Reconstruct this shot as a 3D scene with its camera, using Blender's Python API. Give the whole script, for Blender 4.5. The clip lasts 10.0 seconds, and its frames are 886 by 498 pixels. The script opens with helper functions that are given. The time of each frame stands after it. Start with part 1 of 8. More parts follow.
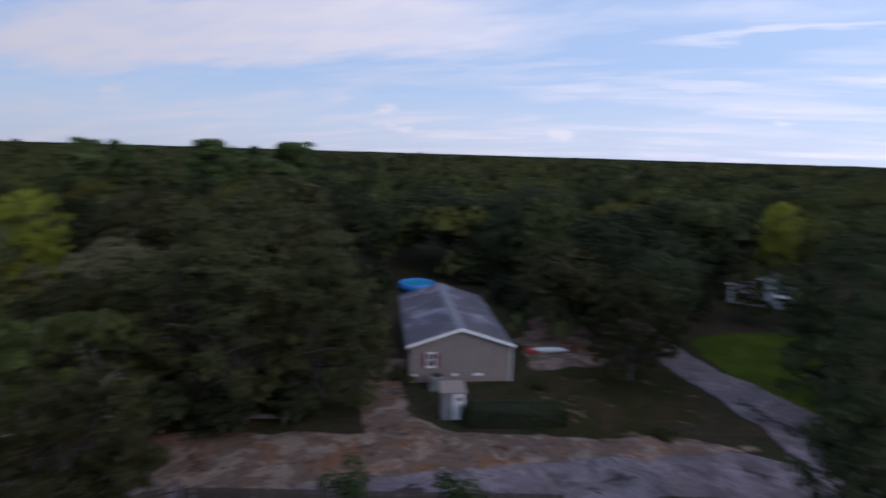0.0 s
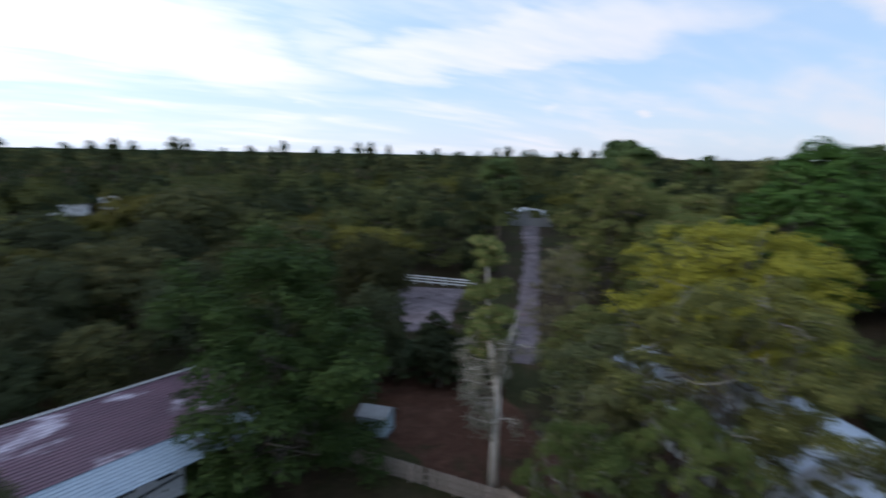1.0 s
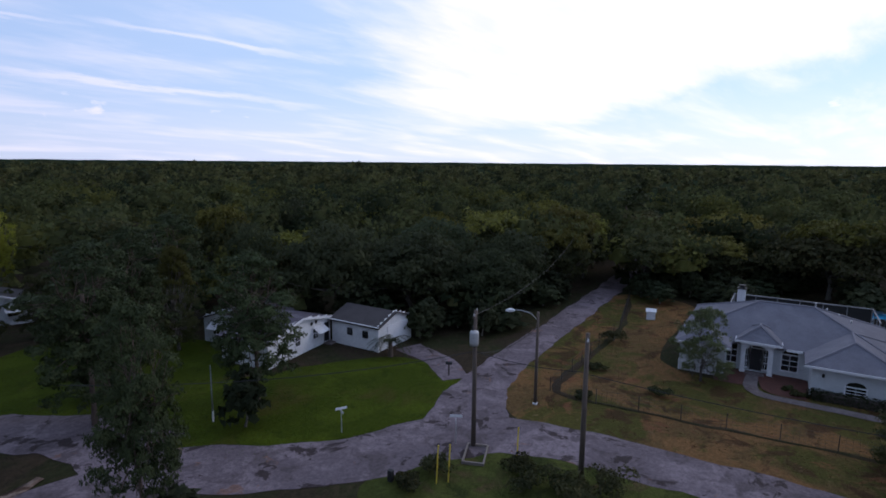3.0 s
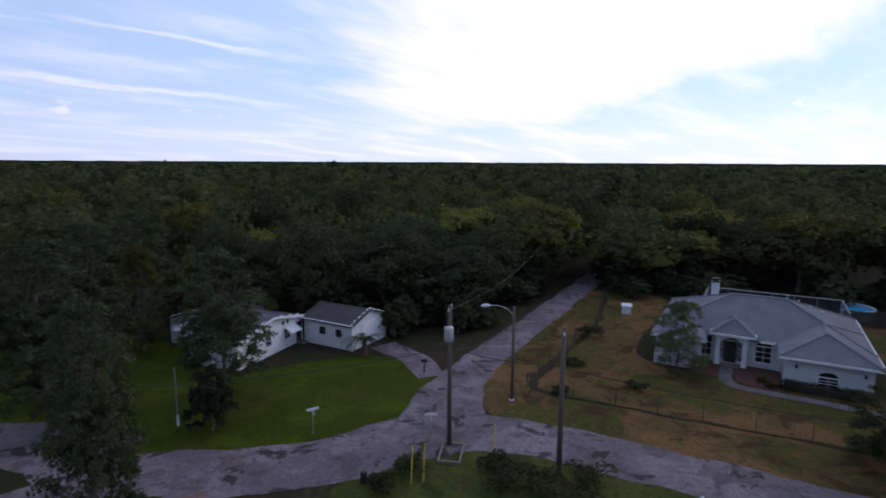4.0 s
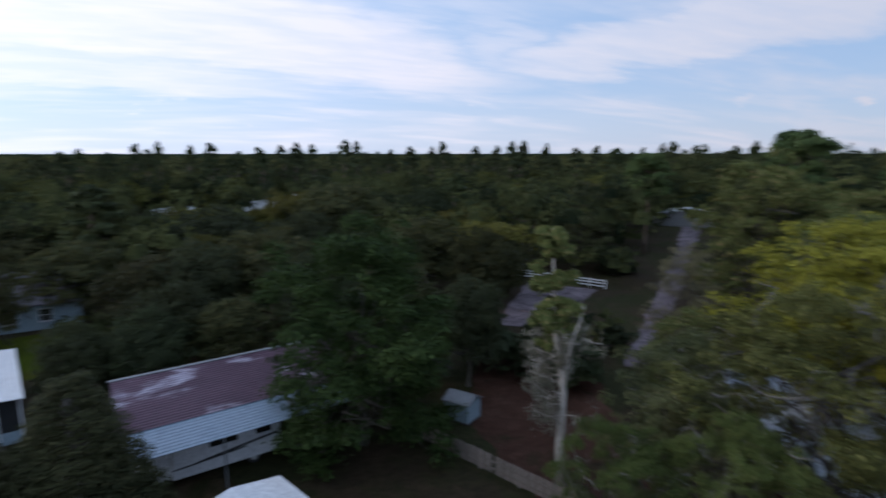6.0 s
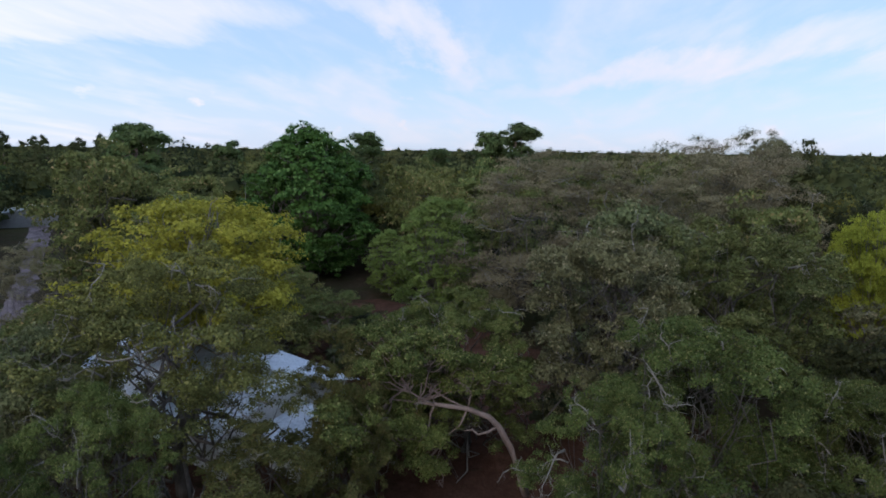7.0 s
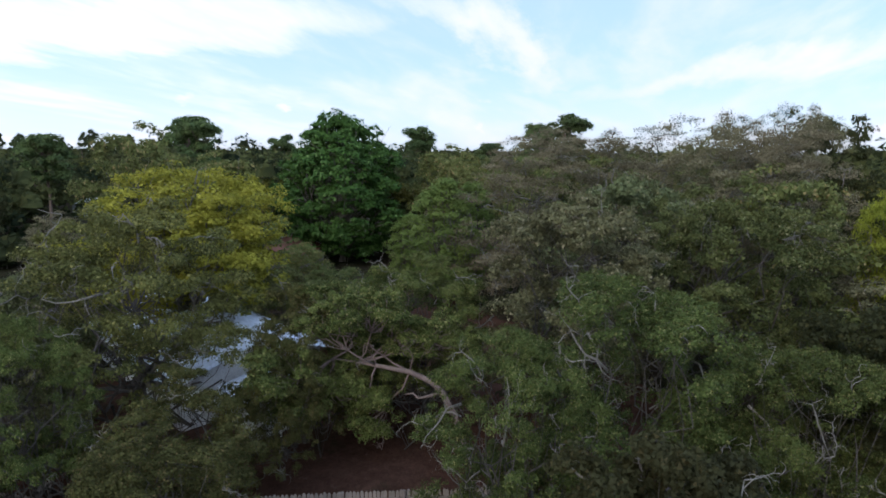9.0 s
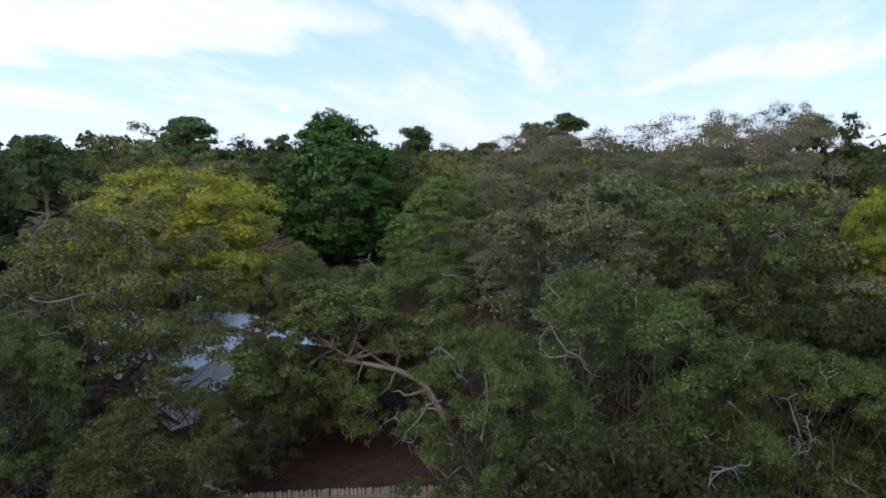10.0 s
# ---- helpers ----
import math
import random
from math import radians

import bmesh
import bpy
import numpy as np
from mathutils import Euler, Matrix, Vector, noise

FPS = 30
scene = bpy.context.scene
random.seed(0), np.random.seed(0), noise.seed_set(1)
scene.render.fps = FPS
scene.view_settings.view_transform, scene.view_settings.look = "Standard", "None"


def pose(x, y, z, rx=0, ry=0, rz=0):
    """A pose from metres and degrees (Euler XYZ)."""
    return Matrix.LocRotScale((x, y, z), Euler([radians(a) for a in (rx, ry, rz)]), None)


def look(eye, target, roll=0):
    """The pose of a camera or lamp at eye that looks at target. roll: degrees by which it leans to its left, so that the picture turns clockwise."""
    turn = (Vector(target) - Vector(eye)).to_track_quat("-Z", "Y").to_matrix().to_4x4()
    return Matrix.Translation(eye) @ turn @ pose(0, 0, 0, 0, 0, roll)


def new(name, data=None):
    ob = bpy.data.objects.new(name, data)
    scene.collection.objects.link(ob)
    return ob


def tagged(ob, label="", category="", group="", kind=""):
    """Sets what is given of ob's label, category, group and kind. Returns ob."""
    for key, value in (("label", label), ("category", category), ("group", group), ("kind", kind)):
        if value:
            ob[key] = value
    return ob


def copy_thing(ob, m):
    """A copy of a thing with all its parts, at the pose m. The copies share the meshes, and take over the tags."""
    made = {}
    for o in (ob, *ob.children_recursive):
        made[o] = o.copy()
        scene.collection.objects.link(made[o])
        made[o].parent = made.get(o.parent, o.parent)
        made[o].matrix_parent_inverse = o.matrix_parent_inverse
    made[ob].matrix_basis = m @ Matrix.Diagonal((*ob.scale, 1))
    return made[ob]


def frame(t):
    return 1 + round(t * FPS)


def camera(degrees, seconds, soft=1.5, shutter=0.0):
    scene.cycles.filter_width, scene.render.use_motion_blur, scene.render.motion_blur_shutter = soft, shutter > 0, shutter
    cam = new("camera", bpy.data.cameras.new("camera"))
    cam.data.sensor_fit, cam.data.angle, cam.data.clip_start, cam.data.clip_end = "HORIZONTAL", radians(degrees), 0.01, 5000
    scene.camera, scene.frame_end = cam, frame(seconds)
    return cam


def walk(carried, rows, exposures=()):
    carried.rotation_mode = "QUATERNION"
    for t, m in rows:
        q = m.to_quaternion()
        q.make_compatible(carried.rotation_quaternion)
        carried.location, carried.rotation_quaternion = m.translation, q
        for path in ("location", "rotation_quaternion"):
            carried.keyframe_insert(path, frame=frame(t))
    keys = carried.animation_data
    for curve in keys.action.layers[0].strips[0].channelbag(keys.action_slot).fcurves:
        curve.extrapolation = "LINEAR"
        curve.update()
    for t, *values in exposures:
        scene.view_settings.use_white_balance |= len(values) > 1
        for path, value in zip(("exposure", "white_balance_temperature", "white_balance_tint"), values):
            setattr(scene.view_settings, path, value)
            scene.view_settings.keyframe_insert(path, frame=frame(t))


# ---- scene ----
# ---------- camera ----------
cam = camera(76.75, 10.0, soft=1.7, shutter=0.2)
# seconds, x, y, z, heading, pitch, lean
PATH = [
    (0.0, 0.00, 0.00, 17.25, 12.92, -9.71, -1.74), (0.1, 0.10, 0.13, 17.28, 24.55, -9.81, -1.74),
    (0.2, 0.19, 0.22, 17.31, 36.25, -9.88, -1.74), (0.3, 0.24, 0.24, 17.34, 48.14, -9.90, -1.42),
    (0.4, 0.21, 0.13, 17.39, 60.07, -9.91, -0.97), (0.5, 0.05, -0.12, 17.49, 72.00, -9.91, -0.76),
    (0.6, -0.28, -0.44, 17.65, 83.93, -9.90, -1.01), (0.7, -0.77, -0.70, 17.81, 95.86, -9.86, -1.26),
    (0.8, -1.39, -0.83, 17.93, 107.79, -9.81, -1.24), (0.9, -2.06, -0.84, 17.97, 119.72, -9.73, -1.18),
    (1.0, -2.67, -0.79, 17.91, 131.65, -9.61, -1.09), (1.1, -3.14, -0.72, 17.79, 143.58, -9.28, -0.71),
    (1.2, -3.46, -0.66, 17.66, 155.51, -8.91, -0.39), (1.3, -3.66, -0.64, 17.62, 167.44, -8.73, -0.38),
    (1.4, -3.76, -0.66, 17.65, 179.37, -8.59, -0.38), (1.5, -3.73, -0.68, 17.74, 191.30, -8.52, -0.38),
    (1.6, -3.56, -0.68, 17.83, 203.23, -8.50, -0.51), (1.7, -3.26, -0.56, 17.92, 215.16, -8.49, -0.73),
    (1.8, -2.91, -0.29, 18.00, 227.09, -8.46, -0.90), (1.9, -2.62, 0.03, 18.09, 239.02, -8.44, -1.00),
    (2.0, -2.46, 0.24, 18.20, 250.95, -8.48, -0.97), (2.1, -2.38, 0.25, 18.31, 262.88, -8.59, -0.94),
    (2.2, -2.32, 0.08, 18.43, 274.81, -8.70, -0.89), (2.3, -2.21, -0.15, 18.54, 284.08, -8.77, -0.79),
    (2.4, -2.05, -0.35, 18.63, 291.96, -8.83, -0.66), (2.5, -1.88, -0.47, 18.67, 297.03, -8.86, -0.58),
    (2.6, -1.75, -0.51, 18.66, 299.84, -8.86, -0.56), (2.7, -1.64, -0.50, 18.62, 301.20, -8.87, -0.54),
    (2.8, -1.55, -0.47, 18.58, 301.41, -8.87, -0.52), (2.9, -1.46, -0.44, 18.53, 301.58, -8.87, -0.50),
    (3.0, -1.37, -0.41, 18.48, 301.73, -8.87, -0.48), (3.1, -1.28, -0.38, 18.43, 301.86, -8.88, -0.46),
    (3.2, -1.18, -0.36, 18.38, 301.96, -8.88, -0.44), (3.3, -1.09, -0.33, 18.34, 302.04, -8.88, -0.42),
    (3.4, -1.00, -0.30, 18.29, 302.10, -8.89, -0.40), (3.5, -0.91, -0.27, 18.24, 302.15, -8.89, -0.38),
    (3.6, -0.82, -0.24, 18.19, 302.18, -8.89, -0.36), (3.7, -0.72, -0.21, 18.15, 302.19, -8.89, -0.34),
    (3.8, -0.63, -0.18, 18.10, 302.20, -8.90, -0.32), (3.9, -0.55, -0.16, 18.05, 301.30, -8.90, -0.29),
    (4.0, -0.50, -0.16, 17.98, 299.34, -8.90, -0.28), (4.1, -0.49, -0.19, 17.90, 296.10, -8.92, -0.28),
    (4.2, -0.52, -0.26, 17.81, 290.99, -8.95, -0.30), (4.3, -0.59, -0.34, 17.72, 284.60, -8.99, -0.32),
    (4.4, -0.72, -0.41, 17.65, 277.51, -9.03, -0.34), (4.5, -0.97, -0.43, 17.63, 270.30, -9.07, -0.36),
    (4.6, -1.38, -0.40, 17.65, 262.27, -9.10, -0.39), (4.7, -1.88, -0.31, 17.69, 253.18, -9.14, -0.42),
    (4.8, -2.33, -0.15, 17.72, 244.29, -9.17, -0.44), (4.9, -2.67, 0.07, 17.72, 236.08, -9.20, -0.43),
    (5.0, -2.99, 0.28, 17.70, 228.08, -9.23, -0.43), (5.1, -3.41, 0.45, 17.67, 220.24, -9.26, -0.40),
    (5.2, -3.97, 0.57, 17.63, 212.56, -9.28, -0.31), (5.3, -4.60, 0.66, 17.60, 204.91, -9.31, -0.20),
    (5.4, -5.21, 0.79, 17.56, 197.19, -9.35, -0.09), (5.5, -5.72, 0.99, 17.54, 189.26, -9.40, -0.01),
    (5.6, -6.07, 1.28, 17.52, 180.87, -9.49, 0.06), (5.7, -6.26, 1.65, 17.51, 172.64, -9.58, 0.10),
    (5.8, -6.30, 2.05, 17.49, 164.80, -9.64, 0.09), (5.9, -6.21, 2.46, 17.49, 156.83, -9.70, 0.06),
    (6.0, -6.06, 2.88, 17.48, 148.82, -9.75, 0.02), (6.1, -5.86, 3.30, 17.47, 140.89, -9.80, -0.04),
    (6.2, -5.64, 3.71, 17.47, 133.13, -9.85, -0.11), (6.3, -5.42, 4.10, 17.46, 125.64, -9.89, -0.18),
    (6.4, -5.20, 4.46, 17.46, 118.54, -9.93, -0.26), (6.5, -5.00, 4.77, 17.45, 111.91, -9.96, -0.34),
    (6.6, -4.84, 5.03, 17.44, 105.86, -9.99, -0.42), (6.7, -4.74, 5.23, 17.41, 100.50, -10.00, -0.49),
    (6.8, -4.71, 5.37, 17.37, 95.92, -10.01, -0.56), (6.9, -4.74, 5.47, 17.29, 91.57, -10.01, -0.63),
    (7.0, -4.79, 5.56, 17.18, 89.30, -10.01, -0.67), (7.1, -4.83, 5.69, 17.08, 89.47, -10.01, -0.67),
    (7.2, -4.86, 5.86, 16.98, 89.93, -10.01, -0.67), (7.3, -4.88, 6.09, 16.89, 90.57, -10.01, -0.66),
    (7.4, -4.89, 6.34, 16.80, 91.28, -10.01, -0.65), (7.5, -4.90, 6.64, 16.73, 91.96, -10.01, -0.64),
    (7.6, -4.89, 6.98, 16.66, 92.73, -10.01, -0.61), (7.7, -4.89, 7.36, 16.59, 93.66, -10.00, -0.55),
    (7.8, -4.88, 7.78, 16.52, 94.60, -10.00, -0.48), (7.9, -4.88, 8.23, 16.44, 95.35, -9.99, -0.42),
    (8.0, -4.89, 8.69, 16.32, 95.74, -9.99, -0.40), (8.1, -4.93, 9.15, 16.17, 95.85, -9.98, -0.40),
    (8.2, -4.98, 9.61, 15.97, 95.91, -9.98, -0.41), (8.3, -5.06, 10.05, 15.77, 95.97, -9.97, -0.43),
    (8.4, -5.13, 10.44, 15.60, 96.10, -9.96, -0.45), (8.5, -5.20, 10.77, 15.46, 96.75, -9.89, -0.55),
    (8.6, -5.26, 11.05, 15.35, 96.86, -9.86, -0.54), (8.7, -5.31, 11.30, 15.26, 96.95, -9.83, -0.52),
    (8.8, -5.35, 11.52, 15.18, 97.00, -9.81, -0.50), (8.9, -5.38, 11.70, 15.12, 97.03, -9.80, -0.48),
    (9.0, -5.40, 11.85, 15.08, 97.04, -9.80, -0.45), (9.1, -5.41, 11.96, 15.05, 97.03, -9.80, -0.43),
    (9.2, -5.41, 12.05, 15.04, 97.00, -9.80, -0.41), (9.3, -5.41, 12.13, 15.03, 96.97, -9.81, -0.38),
    (9.4, -5.41, 12.19, 15.02, 96.94, -9.81, -0.36), (9.5, -5.40, 12.26, 15.02, 96.93, -9.81, -0.33),
    (9.6, -5.39, 12.32, 15.02, 96.94, -9.82, -0.31), (9.7, -5.38, 12.37, 15.02, 96.95, -9.82, -0.29),
    (9.8, -5.37, 12.42, 15.02, 96.97, -9.82, -0.27), (9.9, -5.35, 12.48, 15.02, 97.00, -9.82, -0.25),
    (10.0, -5.34, 12.53, 15.02, 97.02, -9.82, -0.23),
]
EXPOSURE = [(0.0, -2.12, 5950, 20), (0.5, -1.85, 6000, 18), (1.0, -1.5, 6200, 12), (1.5, -1.5, 6150, 13), (2.0, -1.72, 6100, 17), (2.5, -2.2, 5900, 21), (4.0, -2.2, 5900, 21), (4.5, -2.18, 5900, 22), (5.0, -2.26, 5980, 25), (5.5, -2.24, 6000, 24),
            (6.2, -1.75, 6000, 13), (7.0, -1.48, 6050, 14), (8.0, -1.20, 6100, 13), (10.0, -1.20, 6100, 13)]
walk(cam, [(t, pose(x, y, z, 90 + pitch, 0, yaw) @ pose(0, 0, 0, 0, 0, -lean)) for t, x, y, z, yaw, pitch, lean in PATH], EXPOSURE)

# ---------- light: thin bright cloud, sun low behind it ----------
SUN_YAW, SUN_ELEV = 238.0, 27.0
sun_dir = Vector((-math.sin(radians(SUN_YAW)) * math.cos(radians(SUN_ELEV)), math.cos(radians(SUN_YAW)) * math.cos(radians(SUN_ELEV)), math.sin(radians(SUN_ELEV))))


class Nodes:
    """Short way to wire shader nodes."""

    def __init__(self, tree):
        self.tree = tree
        tree.nodes.clear()

    def add(self, kind):
        return self.tree.nodes.new(kind)

    def link(self, a, b):
        self.tree.links.new(a, b)

    def math(self, op, a, b=None, c=None, clamp=False):
        node = self.add("ShaderNodeMath")
        node.operation, node.use_clamp = op, clamp
        for slot, value in enumerate((a, b, c)):
            if value is None:
                continue
            if isinstance(value, (int, float)):
                node.inputs[slot].default_value = value
            else:
                self.link(value, node.inputs[slot])
        return node.outputs[0]

    def mix(self, factor, a, b, blend="MIX"):
        node = self.add("ShaderNodeMix")
        node.data_type, node.blend_type = "RGBA", blend
        for slot, value in ((0, factor), (6, a), (7, b)):
            if isinstance(value, (int, float)):
                node.inputs[slot].default_value = value
            elif isinstance(value, tuple):
                node.inputs[slot].default_value = (*value, 1.0)
            else:
                self.link(value, node.inputs[slot])
        return node.outputs[2]

    def noise(self, vector, scale, detail=4.0, rough=0.55, distort=0.0):
        node = self.add("ShaderNodeTexNoise")
        node.inputs["Scale"].default_value = scale
        node.inputs["Detail"].default_value = detail
        node.inputs["Roughness"].default_value = rough
        node.inputs["Distortion"].default_value = distort
        if vector is not None:
            self.link(vector, node.inputs["Vector"])
        return node.outputs[0]

    def ramp(self, value, low, high):
        node = self.add("ShaderNodeMapRange")
        node.interpolation_type = "SMOOTHSTEP"
        self.link(value, node.inputs[0])
        node.inputs[1].default_value, node.inputs[2].default_value = low, high
        return node.outputs[0]


CLOUDS = [  # cirrus sheets and streaks on the cloud layer: centre x, y, direction, half length, half width, weight
    (2.75, 0.75, 49, 3.0, 1.25, 1.0), (-1.8, 2.72, 4, 1.9, 0.72, 1.0), (-0.5, -3.15, 8, 2.3, 0.95, 1.0), (-3.3, -0.05, 157, 1.7, 0.32, 0.9), (-3.4, 1.45, 38, 1.7, 0.46, 1.0),
    (-2.6, -1.9, 95, 1.3, 0.62, 0.85), (2.2, 3.4, -15, 1.5, 0.17, 0.75), (1.95, 2.5, -15, 0.9, 0.17, 0.7), (0.9, 2.92, -8, 0.6, 0.14, 0.65), (0.7, 3.93, -4, 1.5, 0.17, 0.6),
    (-1.95, -2.55, 35, 0.8, 0.25, 0.6), (-0.4, 3.45, 0, 0.9, 0.12, 0.4), (0.8, -4.1, 4, 2.4, 0.62, 0.8)]


def make_world():
    world = bpy.data.worlds.new("sky")
    scene.world = world
    world.use_nodes = True
    n = Nodes(world.node_tree)
    sky = n.add("ShaderNodeTexSky")
    sky.sky_type, sky.sun_disc, sky.sun_elevation, sky.sun_rotation = "NISHITA", False, radians(SUN_ELEV), radians(360 - SUN_YAW)
    sky.air_density, sky.dust_density, sky.ozone_density = 1.0, 0.6, 1.6
    way = n.add("ShaderNodeTexCoord").outputs["Generated"]
    split = n.add("ShaderNodeSeparateXYZ")
    n.link(way, split.inputs[0])
    rise = n.math("MAXIMUM", split.outputs[2], 0.0)
    flat = n.math("DIVIDE", 1.0, n.math("ADD", rise, 0.13))
    layer = n.add("ShaderNodeCombineXYZ")
    n.link(n.math("MULTIPLY", split.outputs[0], flat), layer.inputs[0])
    n.link(n.math("MULTIPLY", split.outputs[1], flat), layer.inputs[1])
    # the layer's coordinates, drawn out along the wind and frayed
    turn = n.add("ShaderNodeMapping")
    turn.vector_type = "TEXTURE"
    n.link(layer.outputs[0], turn.inputs[0])
    turn.inputs["Rotation"].default_value = (0, 0, radians(-10))
    turn.inputs["Scale"].default_value = (2.6, 1.0, 1.0)
    fray = n.add("ShaderNodeTexNoise")
    fray.inputs["Scale"].default_value, fray.inputs["Detail"].default_value, fray.inputs["Roughness"].default_value = 1.5, 8.0, 0.62
    n.link(turn.outputs[0], fray.inputs["Vector"])
    push = n.add("ShaderNodeVectorMath")
    push.operation = "MULTIPLY_ADD"
    n.link(fray.outputs["Color"], push.inputs[0])
    push.inputs[1].default_value, push.inputs[2].default_value = (1.7, 1.7, 0), (-0.85, -0.85, 0)
    moved = n.add("ShaderNodeVectorMath")
    n.link(layer.outputs[0], moved.inputs[0])
    n.link(push.outputs[0], moved.inputs[1])

    def sheet(x, y, way_deg, long, wide, soft):
        m = n.add("ShaderNodeMapping")
        m.vector_type = "TEXTURE"
        m.inputs["Location"].default_value = (x, y, 0)
        m.inputs["Rotation"].default_value = (0, 0, radians(way_deg))
        m.inputs["Scale"].default_value = (long, wide, 1)
        n.link(moved.outputs[0], m.inputs[0])
        far = n.add("ShaderNodeVectorMath")
        far.operation = "LENGTH"
        n.link(m.outputs[0], far.inputs[0])
        return n.ramp(far.outputs["Value"], 1.15, soft)

    wisp = n.ramp(n.noise(turn.outputs[0], 1.7, 9.0, 0.58, 0.4), 0.42, 0.72)
    cover = n.math("MULTIPLY_ADD", wisp, 0.55, 0.12)
    for x, y, way_deg, long, wide, weight in CLOUDS:
        cover = n.math("MAXIMUM", cover, n.math("MULTIPLY", sheet(x, y, way_deg, long, wide, 0.55 if wide > 0.5 else 0.1), weight))
    fine = n.ramp(n.noise(turn.outputs[0], 5.0, 8.0, 0.6, 0.3), 0.25, 0.75)
    cover = n.math("MULTIPLY", cover, n.math("MULTIPLY_ADD", fine, 0.35, 0.72))
    tall = n.add("ShaderNodeMapping")
    tall.inputs["Scale"].default_value = (1.0, 1.0, 2.0)
    n.link(way, tall.inputs[0])
    puff = n.ramp(n.noise(tall.outputs[0], 10.0, 6.0, 0.6), 0.60, 0.70)
    band = n.math("MULTIPLY", n.ramp(rise, 0.015, 0.035), n.ramp(rise, 0.12, 0.07))
    cover = n.math("MAXIMUM", cover, n.math("MULTIPLY", n.math("MULTIPLY", puff, band), 0.8))
    low = n.ramp(rise, 0.15, 0.0)
    cover = n.math("MINIMUM", n.math("ADD", cover, n.math("MULTIPLY", low, 0.36)), 1.0)
    # brightness of the thin cloud, greatest round the veiled sun
    toward = n.add("ShaderNodeVectorMath")
    toward.operation = "DOT_PRODUCT"
    n.link(way, toward.inputs[0])
    toward.inputs[1].default_value = (math.cos(radians(SUN_GLOW + 90)), math.sin(radians(SUN_GLOW + 90)), 0.35)
    level = n.add("ShaderNodeMapRange")
    n.link(toward.outputs["Value"], level.inputs[0])
    level.inputs[1].default_value, level.inputs[2].default_value, level.inputs[3].default_value, level.inputs[4].default_value = -1.0, 1.0, WHITE_AWAY, WHITE_SUN
    near_sun = n.ramp(toward.outputs["Value"], 0.2, 1.05)
    bright = n.math("ADD", level.outputs[0], n.math("MULTIPLY", near_sun, 0.2))
    tint = n.mix(near_sun, (0.99, 0.985, 1.04), (1.03, 1.0, 0.95))
    glare = n.add("ShaderNodeCombineXYZ")
    for k in range(3):
        n.link(bright, glare.inputs[k])
    white = n.mix(1.0, tint, glare.outputs[0], "MULTIPLY")
    blue = n.mix(1.0, sky.outputs[0], SKY_GAIN, "MULTIPLY")
    blue = n.mix(0.72, blue, n.mix(1.0, white, (0.55, 0.78, 1.0), "MULTIPLY"))
    colour = n.mix(cover, blue, white)
    scrap = n.math("MAXIMUM", sheet(2.1, -2.84, -25, 0.30, 0.13, 0.2), n.math("MULTIPLY", sheet(1.65, -3.03, -24, 0.75, 0.10, 0.1), 0.6))
    colour = n.mix(n.math("MULTIPLY", scrap, 0.8), colour, n.mix(1.0, white, (0.56, 0.58, 0.68), "MULTIPLY"))
    back = n.add("ShaderNodeBackground")
    n.link(colour, back.inputs[0])
    back.inputs[1].default_value = SKY_STRENGTH
    out = n.add("ShaderNodeOutputWorld")
    n.link(back.outputs[0], out.inputs[0])


SUN_GLOW, WHITE_AWAY, WHITE_SUN = 262.0, 2.3, 5.0
SKY_GAIN, SKY_STRENGTH = (0.36, 0.415, 0.49), 1.0
make_world()
lamp = bpy.data.lights.new("sun", "SUN")
lamp.energy, lamp.angle, lamp.color = 2.1, radians(11), (1.0, 0.84, 0.62)
sun = new("sun", lamp)
sun.matrix_world = look(sun_dir * 100, (0, 0, 0))


# ---------- materials ----------
def surface(name, base, other, scale=2.0, rough=0.85, metal=0.0, grain=30.0, bump=0.15, wear=None, wear_at=(0.55, 0.7), wear_scale=0.5, spread=0.0, reach=0.02, stretch=None):
    """Two colours by a broad noise, a fine grain, optional worn patches, fine relief."""
    m = bpy.data.materials.new(name)
    m.use_nodes = True
    n = Nodes(m.node_tree)
    place = n.add("ShaderNodeTexCoord").outputs["Object"]
    if stretch:
        mapping = n.add("ShaderNodeMapping")
        n.link(place, mapping.inputs[0])
        mapping.inputs["Scale"].default_value = stretch
        place = mapping.outputs[0]
    broad = n.ramp(n.noise(place, scale, 5.0, 0.6), 0.3, 0.7)
    colour = n.mix(broad, base, other)
    fine = n.noise(place, grain, 3.0, 0.7)
    colour = n.mix(0.35, colour, n.mix(n.ramp(fine, 0.25, 0.75), tuple(v * 0.55 for v in base), tuple(min(1, v * 1.5) for v in other)))
    if wear:
        colour = n.mix(n.ramp(n.noise(place, wear_scale, 6.0, 0.62, 0.4), *wear_at), colour, wear)
    if spread:
        info = n.add("ShaderNodeObjectInfo")
        colour = n.mix(n.math("MULTIPLY", info.outputs["Random"], spread), colour, tuple(v * 0.35 for v in base))
    shader = n.add("ShaderNodeBsdfPrincipled")
    n.link(colour, shader.inputs["Base Color"])
    shader.inputs["Roughness"].default_value, shader.inputs["Metallic"].default_value = rough, metal
    if bump:
        relief = n.add("ShaderNodeBump")
        relief.inputs["Strength"].default_value, relief.inputs["Distance"].default_value = bump, reach
        n.link(fine, relief.inputs["Height"])
        n.link(relief.outputs[0], shader.inputs["Normal"])
    out = n.add("ShaderNodeOutputMaterial")
    n.link(shader.outputs[0], out.inputs[0])
    return m


